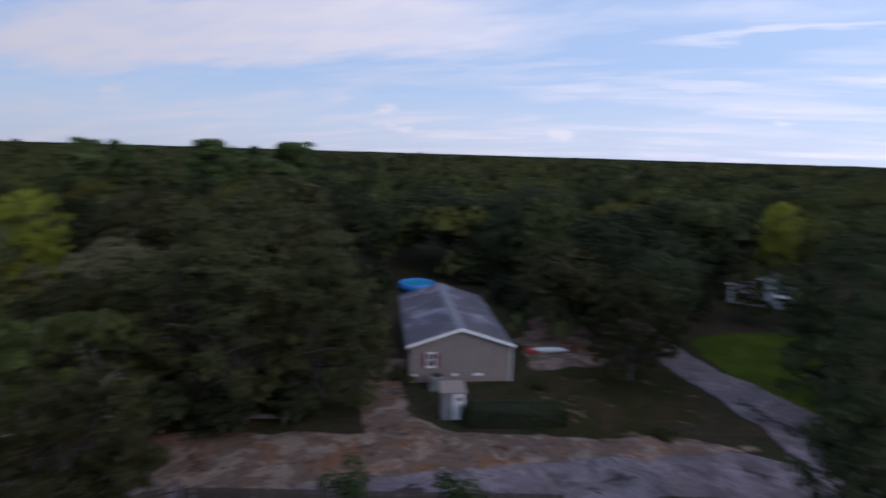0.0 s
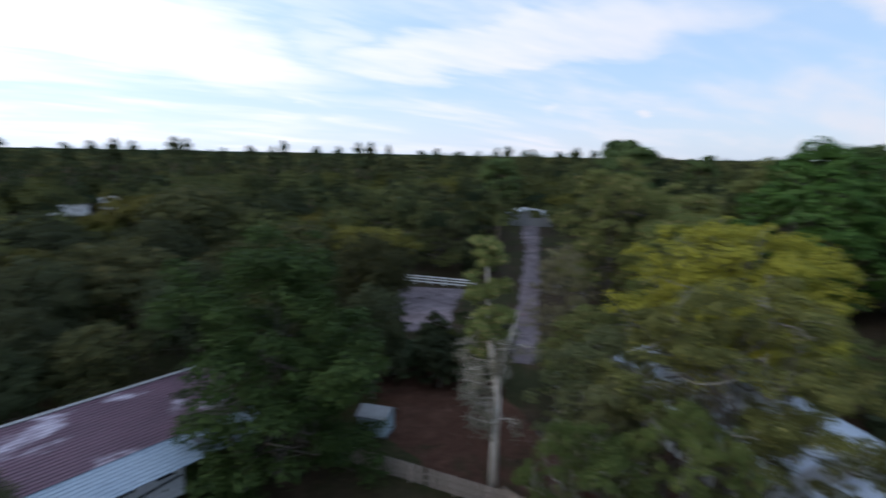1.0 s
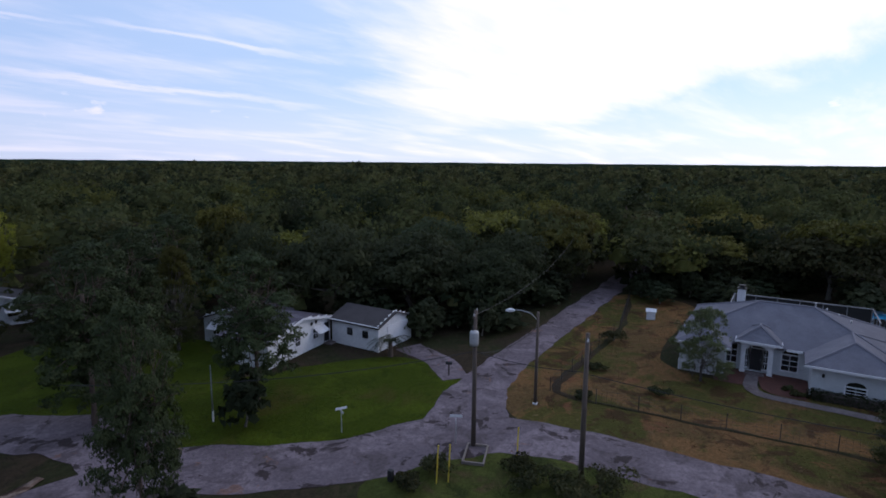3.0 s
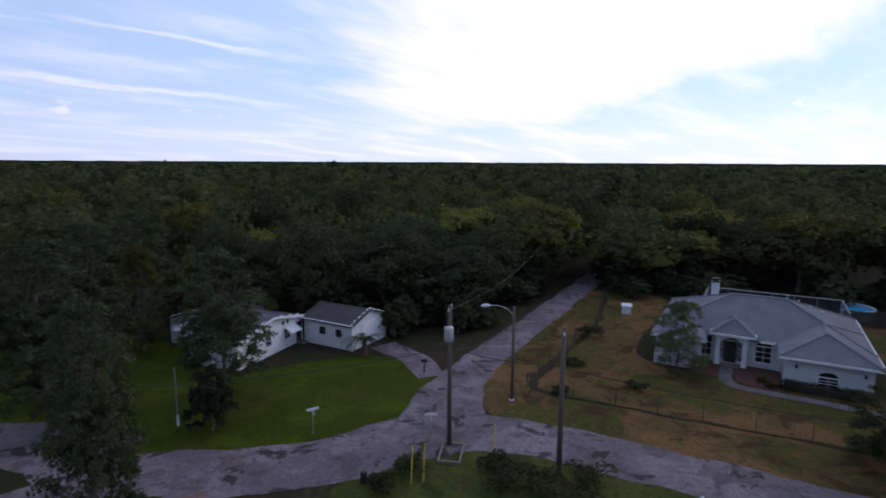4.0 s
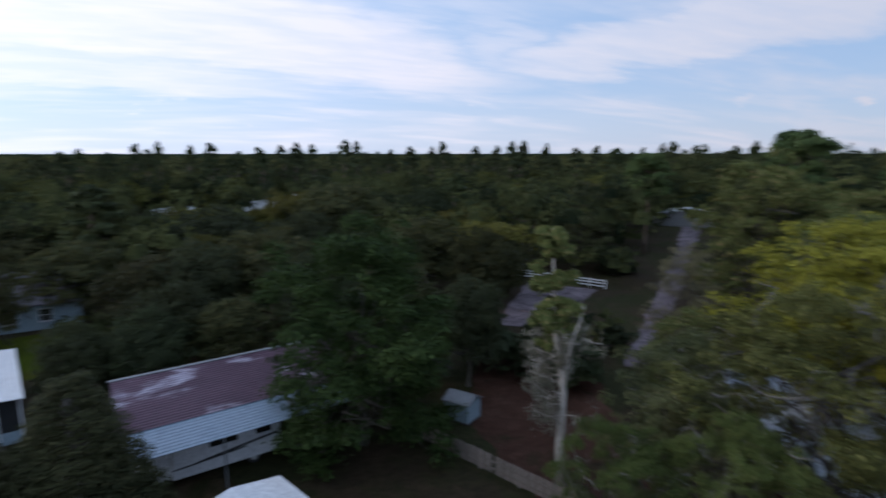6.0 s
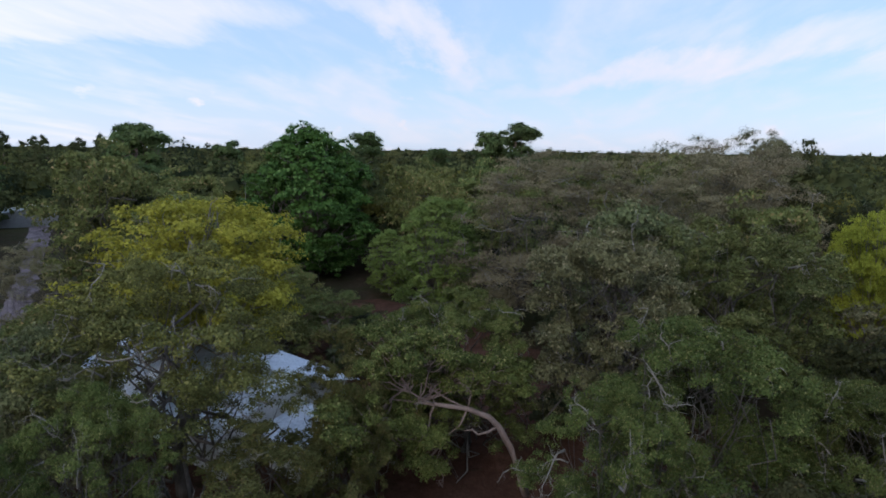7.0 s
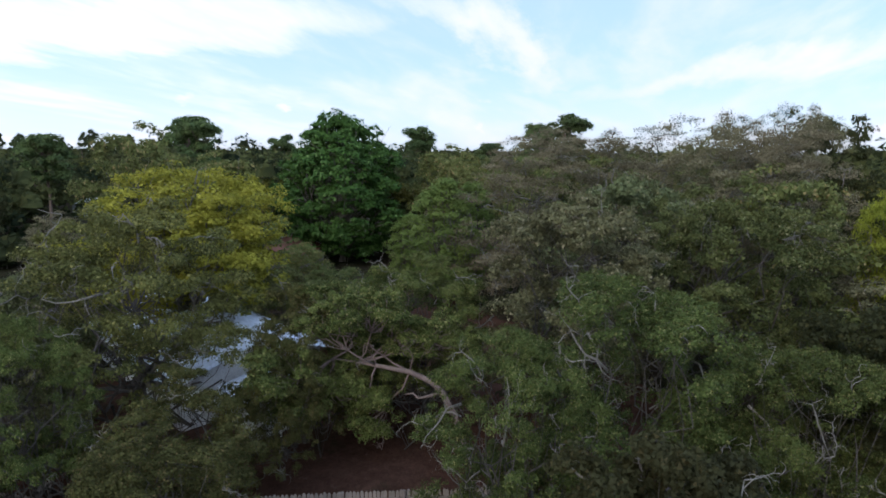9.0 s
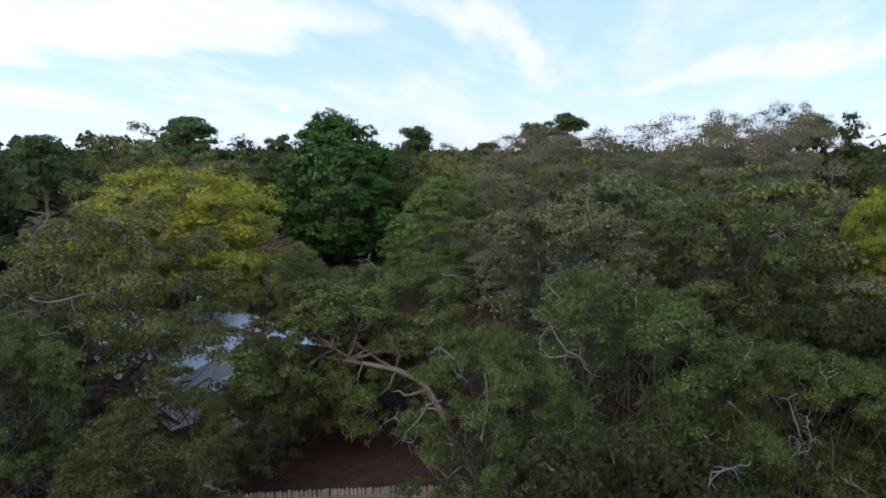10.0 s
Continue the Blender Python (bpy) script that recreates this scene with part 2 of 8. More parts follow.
def earth(name, base, layers, grain=9.0, rough=0.95, bump=0.6, reach=0.06, gloss=0.06):
    """Ground: a base colour overlaid by ragged patches, each (colour, scale, from, to, amount), then clods and fine grit."""
    m = bpy.data.materials.new(name)
    m.use_nodes = True
    n = Nodes(m.node_tree)
    place = n.add("ShaderNodeTexCoord").outputs["Object"]
    colour = base
    for i, (tone, scale, low, high, amount) in enumerate(layers):
        shift = n.add("ShaderNodeMapping")
        n.link(place, shift.inputs[0])
        shift.inputs["Location"].default_value = (17.3 * i, 9.1 * i, 0)
        spread = n.ramp(n.noise(shift.outputs[0], scale, 8.0, 0.66, 0.6), low, high)
        colour = n.mix(n.math("MULTIPLY", spread, amount), colour, tone)
    clod = n.noise(place, grain * 0.3, 4.0, 0.7)
    fine = n.noise(place, grain, 4.0, 0.75)
    tone = n.math("ADD", n.math("MULTIPLY", n.ramp(clod, 0.3, 0.7), 0.5), n.math("MULTIPLY", n.ramp(fine, 0.3, 0.7), 0.5))
    colour = n.mix(1.0, colour, n.mix(tone, (0.62, 0.62, 0.62), (1.38, 1.36, 1.32)), "MULTIPLY")
    shader = n.add("ShaderNodeBsdfPrincipled")
    n.link(colour, shader.inputs["Base Color"])
    shader.inputs["Roughness"].default_value = rough
    shader.inputs["Specular IOR Level"].default_value = gloss
    relief = n.add("ShaderNodeBump")
    relief.inputs["Strength"].default_value, relief.inputs["Distance"].default_value = bump, reach
    n.link(tone, relief.inputs["Height"])
    n.link(relief.outputs[0], shader.inputs["Normal"])
    out = n.add("ShaderNodeOutputMaterial")
    n.link(shader.outputs[0], out.inputs[0])
    return m


def foliage(name, dark, light, scale=0.35, see_through=0.3, tips=None, leafwise=0.5, gloss=0.12, vary=0.3):
    """Leaves: colour differs leaf by leaf, clump by clump and tree by tree."""
    m = bpy.data.materials.new(name)
    m.use_nodes = True
    n = Nodes(m.node_tree)
    island = n.add("ShaderNodeNewGeometry").outputs["Random Per Island"]
    place = n.add("ShaderNodeTexCoord").outputs["Object"]
    clump = n.ramp(n.noise(place, scale, 3.0), 0.3 if scale > 0.2 else 0.38, 0.7 if scale > 0.2 else 0.62)
    mixer = n.math("ADD", n.math("MULTIPLY", island, leafwise), n.math("MULTIPLY", clump, 1 - leafwise))
    colour = n.mix(mixer, dark, light)
    if tips:
        colour = n.mix(n.ramp(island, 0.86, 0.97), colour, tips)
    info = n.add("ShaderNodeObjectInfo")
    hue = n.add("ShaderNodeHueSaturation")
    n.link(n.math("MULTIPLY_ADD", n.math("FRACT", n.math("MULTIPLY", info.outputs["Random"], 7.3)), 0.036, 0.482), hue.inputs["Hue"])
    n.link(n.math("MULTIPLY_ADD", info.outputs["Random"], vary, 1.0 - vary / 2), hue.inputs["Value"])
    n.link(colour, hue.inputs["Color"])
    shader = n.add("ShaderNodeBsdfPrincipled")
    n.link(hue.outputs[0], shader.inputs["Base Color"])
    shader.inputs["Roughness"].default_value = 0.7
    shader.inputs["Specular IOR Level"].default_value = gloss
    through_leaf = n.add("ShaderNodeBsdfTranslucent")
    n.link(hue.outputs[0], through_leaf.inputs[0])
    both = n.add("ShaderNodeMixShader")
    both.inputs[0].default_value = see_through
    n.link(shader.outputs[0], both.inputs[1])
    n.link(through_leaf.outputs[0], both.inputs[2])
    out = n.add("ShaderNodeOutputMaterial")
    n.link(both.outputs[0], out.inputs[0])
    return m


def glass(name, tint, rough=0.08):
    m = bpy.data.materials.new(name)
    m.use_nodes = True
    n = Nodes(m.node_tree)
    shader = n.add("ShaderNodeBsdfPrincipled")
    shader.inputs["Base Color"].default_value = (*tint, 1)
    shader.inputs["Roughness"].default_value = rough
    shader.inputs["Specular IOR Level"].default_value = 0.7
    out = n.add("ShaderNodeOutputMaterial")
    n.link(shader.outputs[0], out.inputs[0])
    return m


M = dict(
    soil=earth("forest_floor", (0.036, 0.027, 0.018), [((0.026, 0.030, 0.012), 0.10, 0.42, 0.58, 0.8), ((0.056, 0.039, 0.026), 0.35, 0.50, 0.66, 0.7), ((0.020, 0.016, 0.012), 0.8, 0.55, 0.70, 0.7)], 6),
    red_soil=earth("red_brown_yard_soil", (0.056, 0.028, 0.020), [((0.082, 0.044, 0.032), 0.25, 0.46, 0.62, 0.8), ((0.030, 0.026, 0.014), 0.3, 0.54, 0.66, 0.8), ((0.105, 0.070, 0.055), 0.9, 0.60, 0.70, 0.6)], 6),
    asphalt=earth("worn_asphalt", (0.119, 0.095, 0.110), [((0.183, 0.147, 0.168), 0.22, 0.44, 0.60, 0.9), ((0.070, 0.055, 0.060), 0.5, 0.50, 0.60, 0.7), ((0.029, 0.020, 0.020), 0.38, 0.575, 0.61, 0.9), ((0.165, 0.088, 0.062), 0.36, 0.625, 0.66, 0.75)], 9, 0.85, 0.35, 0.03, 0.2),
    track=earth("sandy_track", (0.120, 0.082, 0.066), [((0.215, 0.160, 0.135), 0.45, 0.47, 0.58, 0.9), ((0.060, 0.034, 0.024), 0.55, 0.53, 0.62, 0.85), ((0.165, 0.078, 0.044), 0.28, 0.53, 0.63, 0.75), ((0.26, 0.21, 0.19), 1.6, 0.58, 0.66, 0.6)], 8),
    concrete=earth("stained_concrete", (0.123, 0.103, 0.105), [((0.160, 0.137, 0.142), 0.6, 0.45, 0.6, 0.8), ((0.057, 0.042, 0.040), 0.7, 0.55, 0.68, 0.7)], 16, 0.9, 0.2, 0.02),
    lawn=earth("mown_grass", (0.037, 0.053, 0.004), [((0.055, 0.074, 0.006), 0.25, 0.45, 0.62, 0.8), ((0.063, 0.052, 0.013), 0.16, 0.52, 0.68, 0.7), ((0.024, 0.038, 0.004), 0.7, 0.52, 0.66, 0.7)], 14),
    rough_lawn=earth("rough_weedy_grass", (0.044, 0.055, 0.013), [((0.073, 0.081, 0.021), 0.3, 0.45, 0.60, 0.8), ((0.081, 0.052, 0.029), 0.22, 0.54, 0.66, 0.8), ((0.026, 0.034, 0.010), 0.6, 0.52, 0.62, 0.8)], 12),
    dry_lawn=earth("dry_grass", (0.100, 0.063, 0.027), [((0.160, 0.086, 0.036), 0.20, 0.45, 0.56, 0.85), ((0.052, 0.056, 0.013), 0.13, 0.47, 0.57, 0.85), ((0.048, 0.026, 0.014), 0.32, 0.52, 0.60, 0.85), ((0.150, 0.066, 0.034), 0.26, 0.57, 0.64, 0.7), ((0.056, 0.062, 0.015), 0.8, 0.56, 0.66, 0.6), ((0.16, 0.11, 0.06), 1.5, 0.60, 0.68, 0.5)], 10),
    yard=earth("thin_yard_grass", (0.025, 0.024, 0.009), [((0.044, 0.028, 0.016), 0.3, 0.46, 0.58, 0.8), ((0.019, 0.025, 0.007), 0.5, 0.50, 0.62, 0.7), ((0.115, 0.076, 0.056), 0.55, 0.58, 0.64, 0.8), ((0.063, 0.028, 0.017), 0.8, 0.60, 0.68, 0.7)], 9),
    white=surface("white_siding", (0.558, 0.567, 0.594), (0.648, 0.657, 0.684), 0.6, 0.7, grain=8, bump=0.1, wear=(0.378, 0.378, 0.378), wear_scale=0.8, wear_at=(0.62, 0.85)),
    stucco=surface("pale_stucco", (0.47, 0.49, 0.51), (0.55, 0.57, 0.59), 0.5, 0.85, grain=25, bump=0.3, wear=(0.288, 0.295, 0.302), wear_scale=0.6, wear_at=(0.6, 0.85)),
    bluewall=surface("pale_blue_siding", (0.240, 0.320, 0.384), (0.304, 0.384, 0.440), 0.5, 0.8, grain=12, bump=0.15),
    beige=surface("beige_siding", (0.167, 0.140, 0.133), (0.211, 0.178, 0.173), 0.5, 0.8, grain=10, bump=0.15, wear=(0.136, 0.110, 0.108), wear_scale=0.7, wear_at=(0.6, 0.85)),
    pinkwall=surface("dusty_pink_stucco", (0.176, 0.136, 0.128), (0.232, 0.176, 0.160), 0.5, 0.85, grain=12),
    shingle=surface("grey_shingle", (0.088, 0.087, 0.111), (0.129, 0.128, 0.157), 0.7, 0.9, grain=14, bump=0.5, wear=(0.176, 0.170, 0.198), wear_scale=0.35, wear_at=(0.55, 0.8)),
    old_shingle=surface("weathered_shingle", (0.052, 0.044, 0.061), (0.086, 0.074, 0.097), 0.5, 0.9, grain=12, bump=0.5, wear=(0.187, 0.175, 0.220), wear_scale=0.28, wear_at=(0.50, 0.66)),
    ridge_cap=surface("pale_ridge_cap", (0.135, 0.132, 0.158), (0.180, 0.175, 0.204), 0.6, 0.9, grain=10, bump=0.3),
    brown_shingle=surface("weathered_brown_shingle", (0.040, 0.032, 0.047), (0.066, 0.055, 0.075), 0.5, 0.9, grain=12, bump=0.5, wear=(0.140, 0.128, 0.160), wear_scale=0.28, wear_at=(0.54, 0.70)),
    dark_shingle=surface("dark_shingle", (0.035, 0.03, 0.032), (0.06, 0.052, 0.055), 0.7, 0.9, grain=14, bump=0.4),
    red_shingle=surface("red_brown_shingle", (0.160, 0.060, 0.044), (0.232, 0.096, 0.072), 0.6, 0.9, grain=12, bump=0.4),
    white_metal=surface("white_roof_metal", (0.558, 0.558, 0.594), (0.666, 0.666, 0.702), 0.4, 0.45, grain=6, bump=0.05, wear=(0.450, 0.396, 0.414), wear_scale=0.5, wear_at=(0.6, 0.8)),
    rust_metal=surface("faded_red_roof_metal", (0.066, 0.030, 0.050), (0.105, 0.052, 0.078), 0.5, 0.5, grain=5, bump=0.05, wear=(0.40, 0.36, 0.44), wear_scale=0.30, wear_at=(0.54, 0.66), stretch=(0.8, 1.3, 1.0)),
    blue_metal=surface("pale_blue_roof_metal", (0.187, 0.245, 0.319), (0.259, 0.317, 0.395), 0.4, 0.45, grain=6, bump=0.05),
    tin=surface("galvanised_sheet", (0.42, 0.47, 0.58), (0.56, 0.61, 0.72), 0.4, 0.42, 0.25, grain=6, bump=0.05, wear=(0.30, 0.28, 0.28), wear_scale=0.4, wear_at=(0.62, 0.8)),
    trim=surface("white_trim", (0.66, 0.66, 0.70), (0.76, 0.76, 0.80), 1.0, 0.6, bump=0),
    dark=surface("dark_opening", (0.012, 0.012, 0.014), (0.02, 0.02, 0.022), 1.0, 0.7, bump=0),
    maroon=surface("maroon_shutter", (0.09, 0.014, 0.02), (0.13, 0.02, 0.03), 2.0, 0.6, bump=0),
    red=surface("red_paint", (0.32, 0.03, 0.03), (0.42, 0.05, 0.05), 2.0, 0.6, bump=0),
    grey=surface("grey_metal", (0.16, 0.165, 0.18), (0.23, 0.235, 0.25), 2.0, 0.55, 0.3, bump=0.05),
    galv=surface("pole_steel", (0.34, 0.34, 0.35), (0.45, 0.45, 0.46), 2.0, 0.5, 0.4, bump=0),
    pole=surface("weathered_pole_wood", (0.075, 0.055, 0.045), (0.13, 0.10, 0.08), 2.0, 0.9, grain=20, bump=0.4, stretch=(6, 6, 0.6)),
    picket=surface("grey_picket_wood", (0.20, 0.165, 0.145), (0.30, 0.25, 0.22), 3.0, 0.9, grain=24, bump=0.3, spread=0.5, stretch=(4, 4, 0.7)),
    darkwood=surface("dark_board_wood", (0.045, 0.036, 0.030), (0.075, 0.06, 0.05), 2.0, 0.9, grain=20, bump=0.3, spread=0.4),
    cream=surface("cream_pillar_paint", (0.50, 0.46, 0.38), (0.60, 0.55, 0.46), 1.0, 0.8, grain=20, bump=0.2),
    oak_bark=surface("dark_oak_bark", (0.040, 0.034, 0.030), (0.092, 0.080, 0.072), 1.5, 0.95, grain=9, bump=0.6, reach=0.04, stretch=(2, 2, 0.5)),
    pale_concrete=earth("pale_concrete", (0.30, 0.28, 0.28), [((0.38, 0.36, 0.36), 0.6, 0.45, 0.6, 0.8), ((0.20, 0.17, 0.16), 0.7, 0.58, 0.68, 0.7)], 16, 0.9, 0.2, 0.02),
    bark=surface("grey_bark", (0.074, 0.064, 0.056), (0.172, 0.156, 0.139), 1.5, 0.95, grain=9, bump=0.6, reach=0.04, stretch=(2, 2, 0.5)),
    dead_wood=surface("weathered_dead_wood", (0.115, 0.103, 0.092), (0.205, 0.188, 0.170), 1.5, 0.9, grain=9, bump=0.5, stretch=(2, 2, 0.5)),
    bow_bark=surface("pinkish_oak_bark", (0.098, 0.070, 0.061), (0.183, 0.135, 0.123), 1.2, 0.95, grain=12, bump=0.5, stretch=(2, 2, 0.6)),
    pale_bark=surface("pale_dead_wood", (0.34, 0.30, 0.27), (0.50, 0.46, 0.42), 1.5, 0.9, grain=9, bump=0.5, stretch=(2, 2, 0.5)),
    pine_bark=surface("brown_pine_bark", (0.075, 0.052, 0.04), (0.14, 0.10, 0.08), 1.5, 0.95, grain=8, bump=0.6, stretch=(2, 2, 0.5)),
    mulch=surface("red_mulch", (0.045, 0.014, 0.010), (0.085, 0.028, 0.018), 1.5, 0.95, grain=18, bump=0.6),
    poolblue=surface("pool_liner_blue", (0.02, 0.16, 0.48), (0.03, 0.22, 0.58), 1.0, 0.5, bump=0),
    pool_water=glass("pool_water", (0.04, 0.30, 0.52), 0.05),
    pane=glass("window_glass", (0.015, 0.018, 0.022), 0.06),
    rubber=surface("black_rubber", (0.012, 0.012, 0.012), (0.02, 0.02, 0.02), 2.0, 0.8, bump=0),
    yellow=surface("yellow_guard", (0.55, 0.40, 0.03), (0.65, 0.48, 0.05), 2.0, 0.6, bump=0),
    screen=surface("insect_screen", (0.012, 0.013, 0.014), (0.02, 0.021, 0.022), 2.0, 0.8, bump=0),
    tarp=surface("white_tarpaulin", (0.58, 0.57, 0.60), (0.70, 0.69, 0.72), 0.7, 0.6, grain=5, bump=0.2),
    live_oak=foliage("live_oak_leaves", (0.018, 0.029, 0.008), (0.125, 0.153, 0.041), tips=(0.185, 0.176, 0.067), see_through=0.18, leafwise=0.62),
    back_oak=foliage("olive_oak_leaves", (0.024, 0.034, 0.01), (0.122, 0.142, 0.046), tips=(0.175, 0.175, 0.080), see_through=0.18, leafwise=0.62),
    young=foliage("young_green_leaves", (0.040, 0.072, 0.016), (0.105, 0.155, 0.042), see_through=0.4),
    mid_oak=foliage("grey_green_oak_leaves", (0.036, 0.038, 0.018), (0.145, 0.142, 0.066), tips=(0.200, 0.178, 0.105), see_through=0.18, leafwise=0.62),
    oak=foliage("oak_leaves", (0.040, 0.045, 0.021), (0.083, 0.084, 0.033), tips=(0.112, 0.098, 0.038), see_through=0.45, leafwise=0.25, vary=0.6),
    olive=foliage("olive_leaves", (0.025, 0.028, 0.008), (0.114, 0.110, 0.034), tips=(0.158, 0.116, 0.050), see_through=0.2, leafwise=0.62),
    olive_wood=foliage("olive_wood_leaves", (0.065, 0.083, 0.026), (0.182, 0.202, 0.065), tips=(0.260, 0.208, 0.091), see_through=0.25),
    grey_wood=foliage("grey_wood_leaves", (0.062, 0.074, 0.034), (0.158, 0.172, 0.075), tips=(0.220, 0.205, 0.105), see_through=0.25),
    oak_grey=foliage("grey_oak_leaves", (0.040, 0.042, 0.013), (0.156, 0.148, 0.045), tips=(0.209, 0.178, 0.066), see_through=0.2, leafwise=0.62),
    gold=foliage("yellow_green_leaves", (0.115, 0.13, 0.016), (0.4, 0.408, 0.056), see_through=0.4, leafwise=0.6, vary=0.12),
    amber_near=foliage("dull_golden_leaves", (0.034, 0.038, 0.009), (0.099, 0.091, 0.021), see_through=0.35),
    # low sun on the crown tops, put into a golden leaf colour
    amber=foliage("sunlit_top_leaves", (0.060, 0.062, 0.013), (0.160, 0.150, 0.032), see_through=0.35, vary=0.6),
    magnolia=foliage("dark_glossy_leaves", (0.021, 0.052, 0.010), (0.064, 0.120, 0.024), tips=(0.112, 0.172, 0.055), see_through=0.15, vary=0.12),
    fresh=foliage("fresh_green_leaves", (0.011, 0.022, 0.006), (0.058, 0.088, 0.023), see_through=0.2, leafwise=0.6, vary=0.12),
    lime=foliage("light_green_leaves", (0.100, 0.135, 0.034), (0.205, 0.245, 0.066), see_through=0.4, vary=0.12),
    needle=foliage("pine_needles", (0.045, 0.070, 0.026), (0.120, 0.158, 0.056), see_through=0.35, leafwise=0.25),
    dark_needle=foliage("dark_pine_needles", (0.026, 0.036, 0.016), (0.070, 0.084, 0.034), see_through=0.2),
    cedar=foliage("cedar_needles", (0.034, 0.040, 0.019), (0.078, 0.080, 0.034), tips=(0.095, 0.088, 0.040), see_through=0.3),
    twig=foliage("sparse_brown_leaves", (0.105, 0.094, 0.055), (0.235, 0.206, 0.120), see_through=0.3),
    moss=foliage("hanging_moss", (0.12, 0.11, 0.085), (0.23, 0.21, 0.17), see_through=0.3),
    # darker copy of the oak leaves, with deep shade put into the colour
    shade_oak=foliage("shade_toned_leaves", (0.032, 0.041, 0.022), (0.057, 0.067, 0.031), see_through=0.45, leafwise=0.25, vary=0.6),
    turf=foliage("grass_blades", (0.026, 0.053, 0.005), (0.065, 0.107, 0.012), scale=0.3),
    straw=foliage("dry_grass_blades", (0.088, 0.058, 0.024), (0.141, 0.092, 0.040), scale=0.3, tips=(0.044, 0.053, 0.011)),
    # leaf colour lowered: shade among the leaves is put into it
    far_canopy=foliage("self_shaded_far_canopy", (0.014, 0.020, 0.012), (0.032, 0.038, 0.019), scale=0.03, see_through=0.0, gloss=0.0),
    woods_amber=foliage("yellowing_woodland_leaves", (0.040, 0.043, 0.013), (0.112, 0.108, 0.030), scale=0.085, tips=(0.13, 0.12, 0.035), see_through=0.35, leafwise=0.25, gloss=0.03),
    woods=foliage("woodland_leaves", (0.017, 0.024, 0.013), (0.096, 0.102, 0.038), scale=0.085, tips=(0.076, 0.074, 0.031), see_through=0.35, leafwise=0.2, gloss=0.03),
)


from mathutils.geometry import tessellate_polygon


# ---------- building helpers ----------
class Shape:
    """Collects vertices and faces for one mesh."""

    def __init__(self):
        self.v, self.f = [], []

    def face(self, *points):
        k = len(self.v)
        self.v.extend(tuple(p) for p in points)
        self.f.append(tuple(range(k, k + len(points))))
        return self

    def block(self, x0, y0, z0, x1, y1, z1, bevel=0.0):
        """A box; with a bevel its upright and upper edges are cut."""
        k, b = len(self.v), bevel
        if not b:
            self.v += [(x0, y0, z0), (x1, y0, z0), (x1, y1, z0), (x0, y1, z0), (x0, y0, z1), (x1, y0, z1), (x1, y1, z1), (x0, y1, z1)]
            self.f += [tuple(k + i for i in q) for q in ((3, 2, 1, 0), (4, 5, 6, 7), (0, 1, 5, 4), (1, 2, 6, 5), (2, 3, 7, 6), (3, 0, 4, 7))]
            return self
        ring = [(x0 + b, y0), (x1 - b, y0), (x1, y0 + b), (x1, y1 - b), (x1 - b, y1), (x0 + b, y1), (x0, y1 - b), (x0, y0 + b)]
        inner = [(x0 + 2 * b, y0 + b), (x1 - 2 * b, y0 + b), (x1 - b, y0 + 2 * b), (x1 - b, y1 - 2 * b), (x1 - 2 * b, y1 - b), (x0 + 2 * b, y1 - b), (x0 + b, y1 - 2 * b), (x0 + b, y0 + 2 * b)]
        self.v += [(x, y, z0) for x, y in ring] + [(x, y, z1 - b) for x, y in ring] + [(x, y, z1) for x, y in inner]
        self.f += [tuple(k + 7 - i for i in range(8)), tuple(k + 16 + i for i in range(8))]
        for row in (0, 8):
            self.f += [(k + row + i, k + row + (i + 1) % 8, k + row + 8 + (i + 1) % 8, k + row + 8 + i) for i in range(8)]
        return self

    def tube(self, path, radii, sides=6):
        """A tapered tube along a path, closed at both ends."""
        k = len(self.v)
        for i, p in enumerate(path):
            a, b = Vector(path[max(0, i - 1)]), Vector(path[min(len(path) - 1, i + 1)])
            way = (b - a).normalized() if (b - a).length > 1e-6 else Vector((0, 0, 1))
            u = way.orthogonal().normalized()
            if abs(way.z) < 0.95:
                u = way.cross(Vector((0, 0, 1))).normalized()
            w = way.cross(u)
            for s in range(sides):
                t = 2 * math.pi * s / sides
                q = Vector(p) + (u * math.cos(t) + w * math.sin(t)) * radii[i]
                self.v.append(tuple(q))
        for i in range(len(path) - 1):
            for s in range(sides):
                a, b = k + i * sides + s, k + i * sides + (s + 1) % sides
                self.f.append((a, b, b + sides, a + sides))
        self.f.append(tuple(k + sides - 1 - s for s in range(sides)))
        self.f.append(tuple(k + (len(path) - 1) * sides + s for s in range(sides)))
        return self

    def lathe(self, profile, cx=0.0, cy=0.0, sides=16, closed=True):
        """A turned body from (radius, height) pairs."""
        k = len(self.v)
        for r, z in profile:
            self.v += [(cx + r * math.cos(2 * math.pi * s / sides), cy + r * math.sin(2 * math.pi * s / sides), z) for s in range(sides)]
        for i in range(len(profile) - 1):
            for s in range(sides):
                a, b = k + i * sides + s, k + i * sides + (s + 1) % sides
                self.f.append((a, b, b + sides, a + sides))
        if closed:
            self.f.append(tuple(k + sides - 1 - s for s in range(sides)))
            self.f.append(tuple(k + (len(profile) - 1) * sides + s for s in range(sides)))
        return self

    def slab(self, corners, thick):
        """A plate: its upper face through the corners, its thickness straight down."""
        k, c = len(self.v), len(corners)
        self.v += [tuple(p) for p in corners] + [(p[0], p[1], p[2] - thick) for p in corners]
        self.f.append(tuple(k + i for i in range(c)))
        self.f.append(tuple(k + c + c - 1 - i for i in range(c)))
        self.f += [(k + i, k + c + i, k + c + (i + 1) % c, k + (i + 1) % c) for i in range(c)]
        return self

    def mesh(self, name, material, smooth=False):
        data = bpy.data.meshes.new(name)
        data.from_pydata(self.v, [], self.f)
        data.materials.append(material)
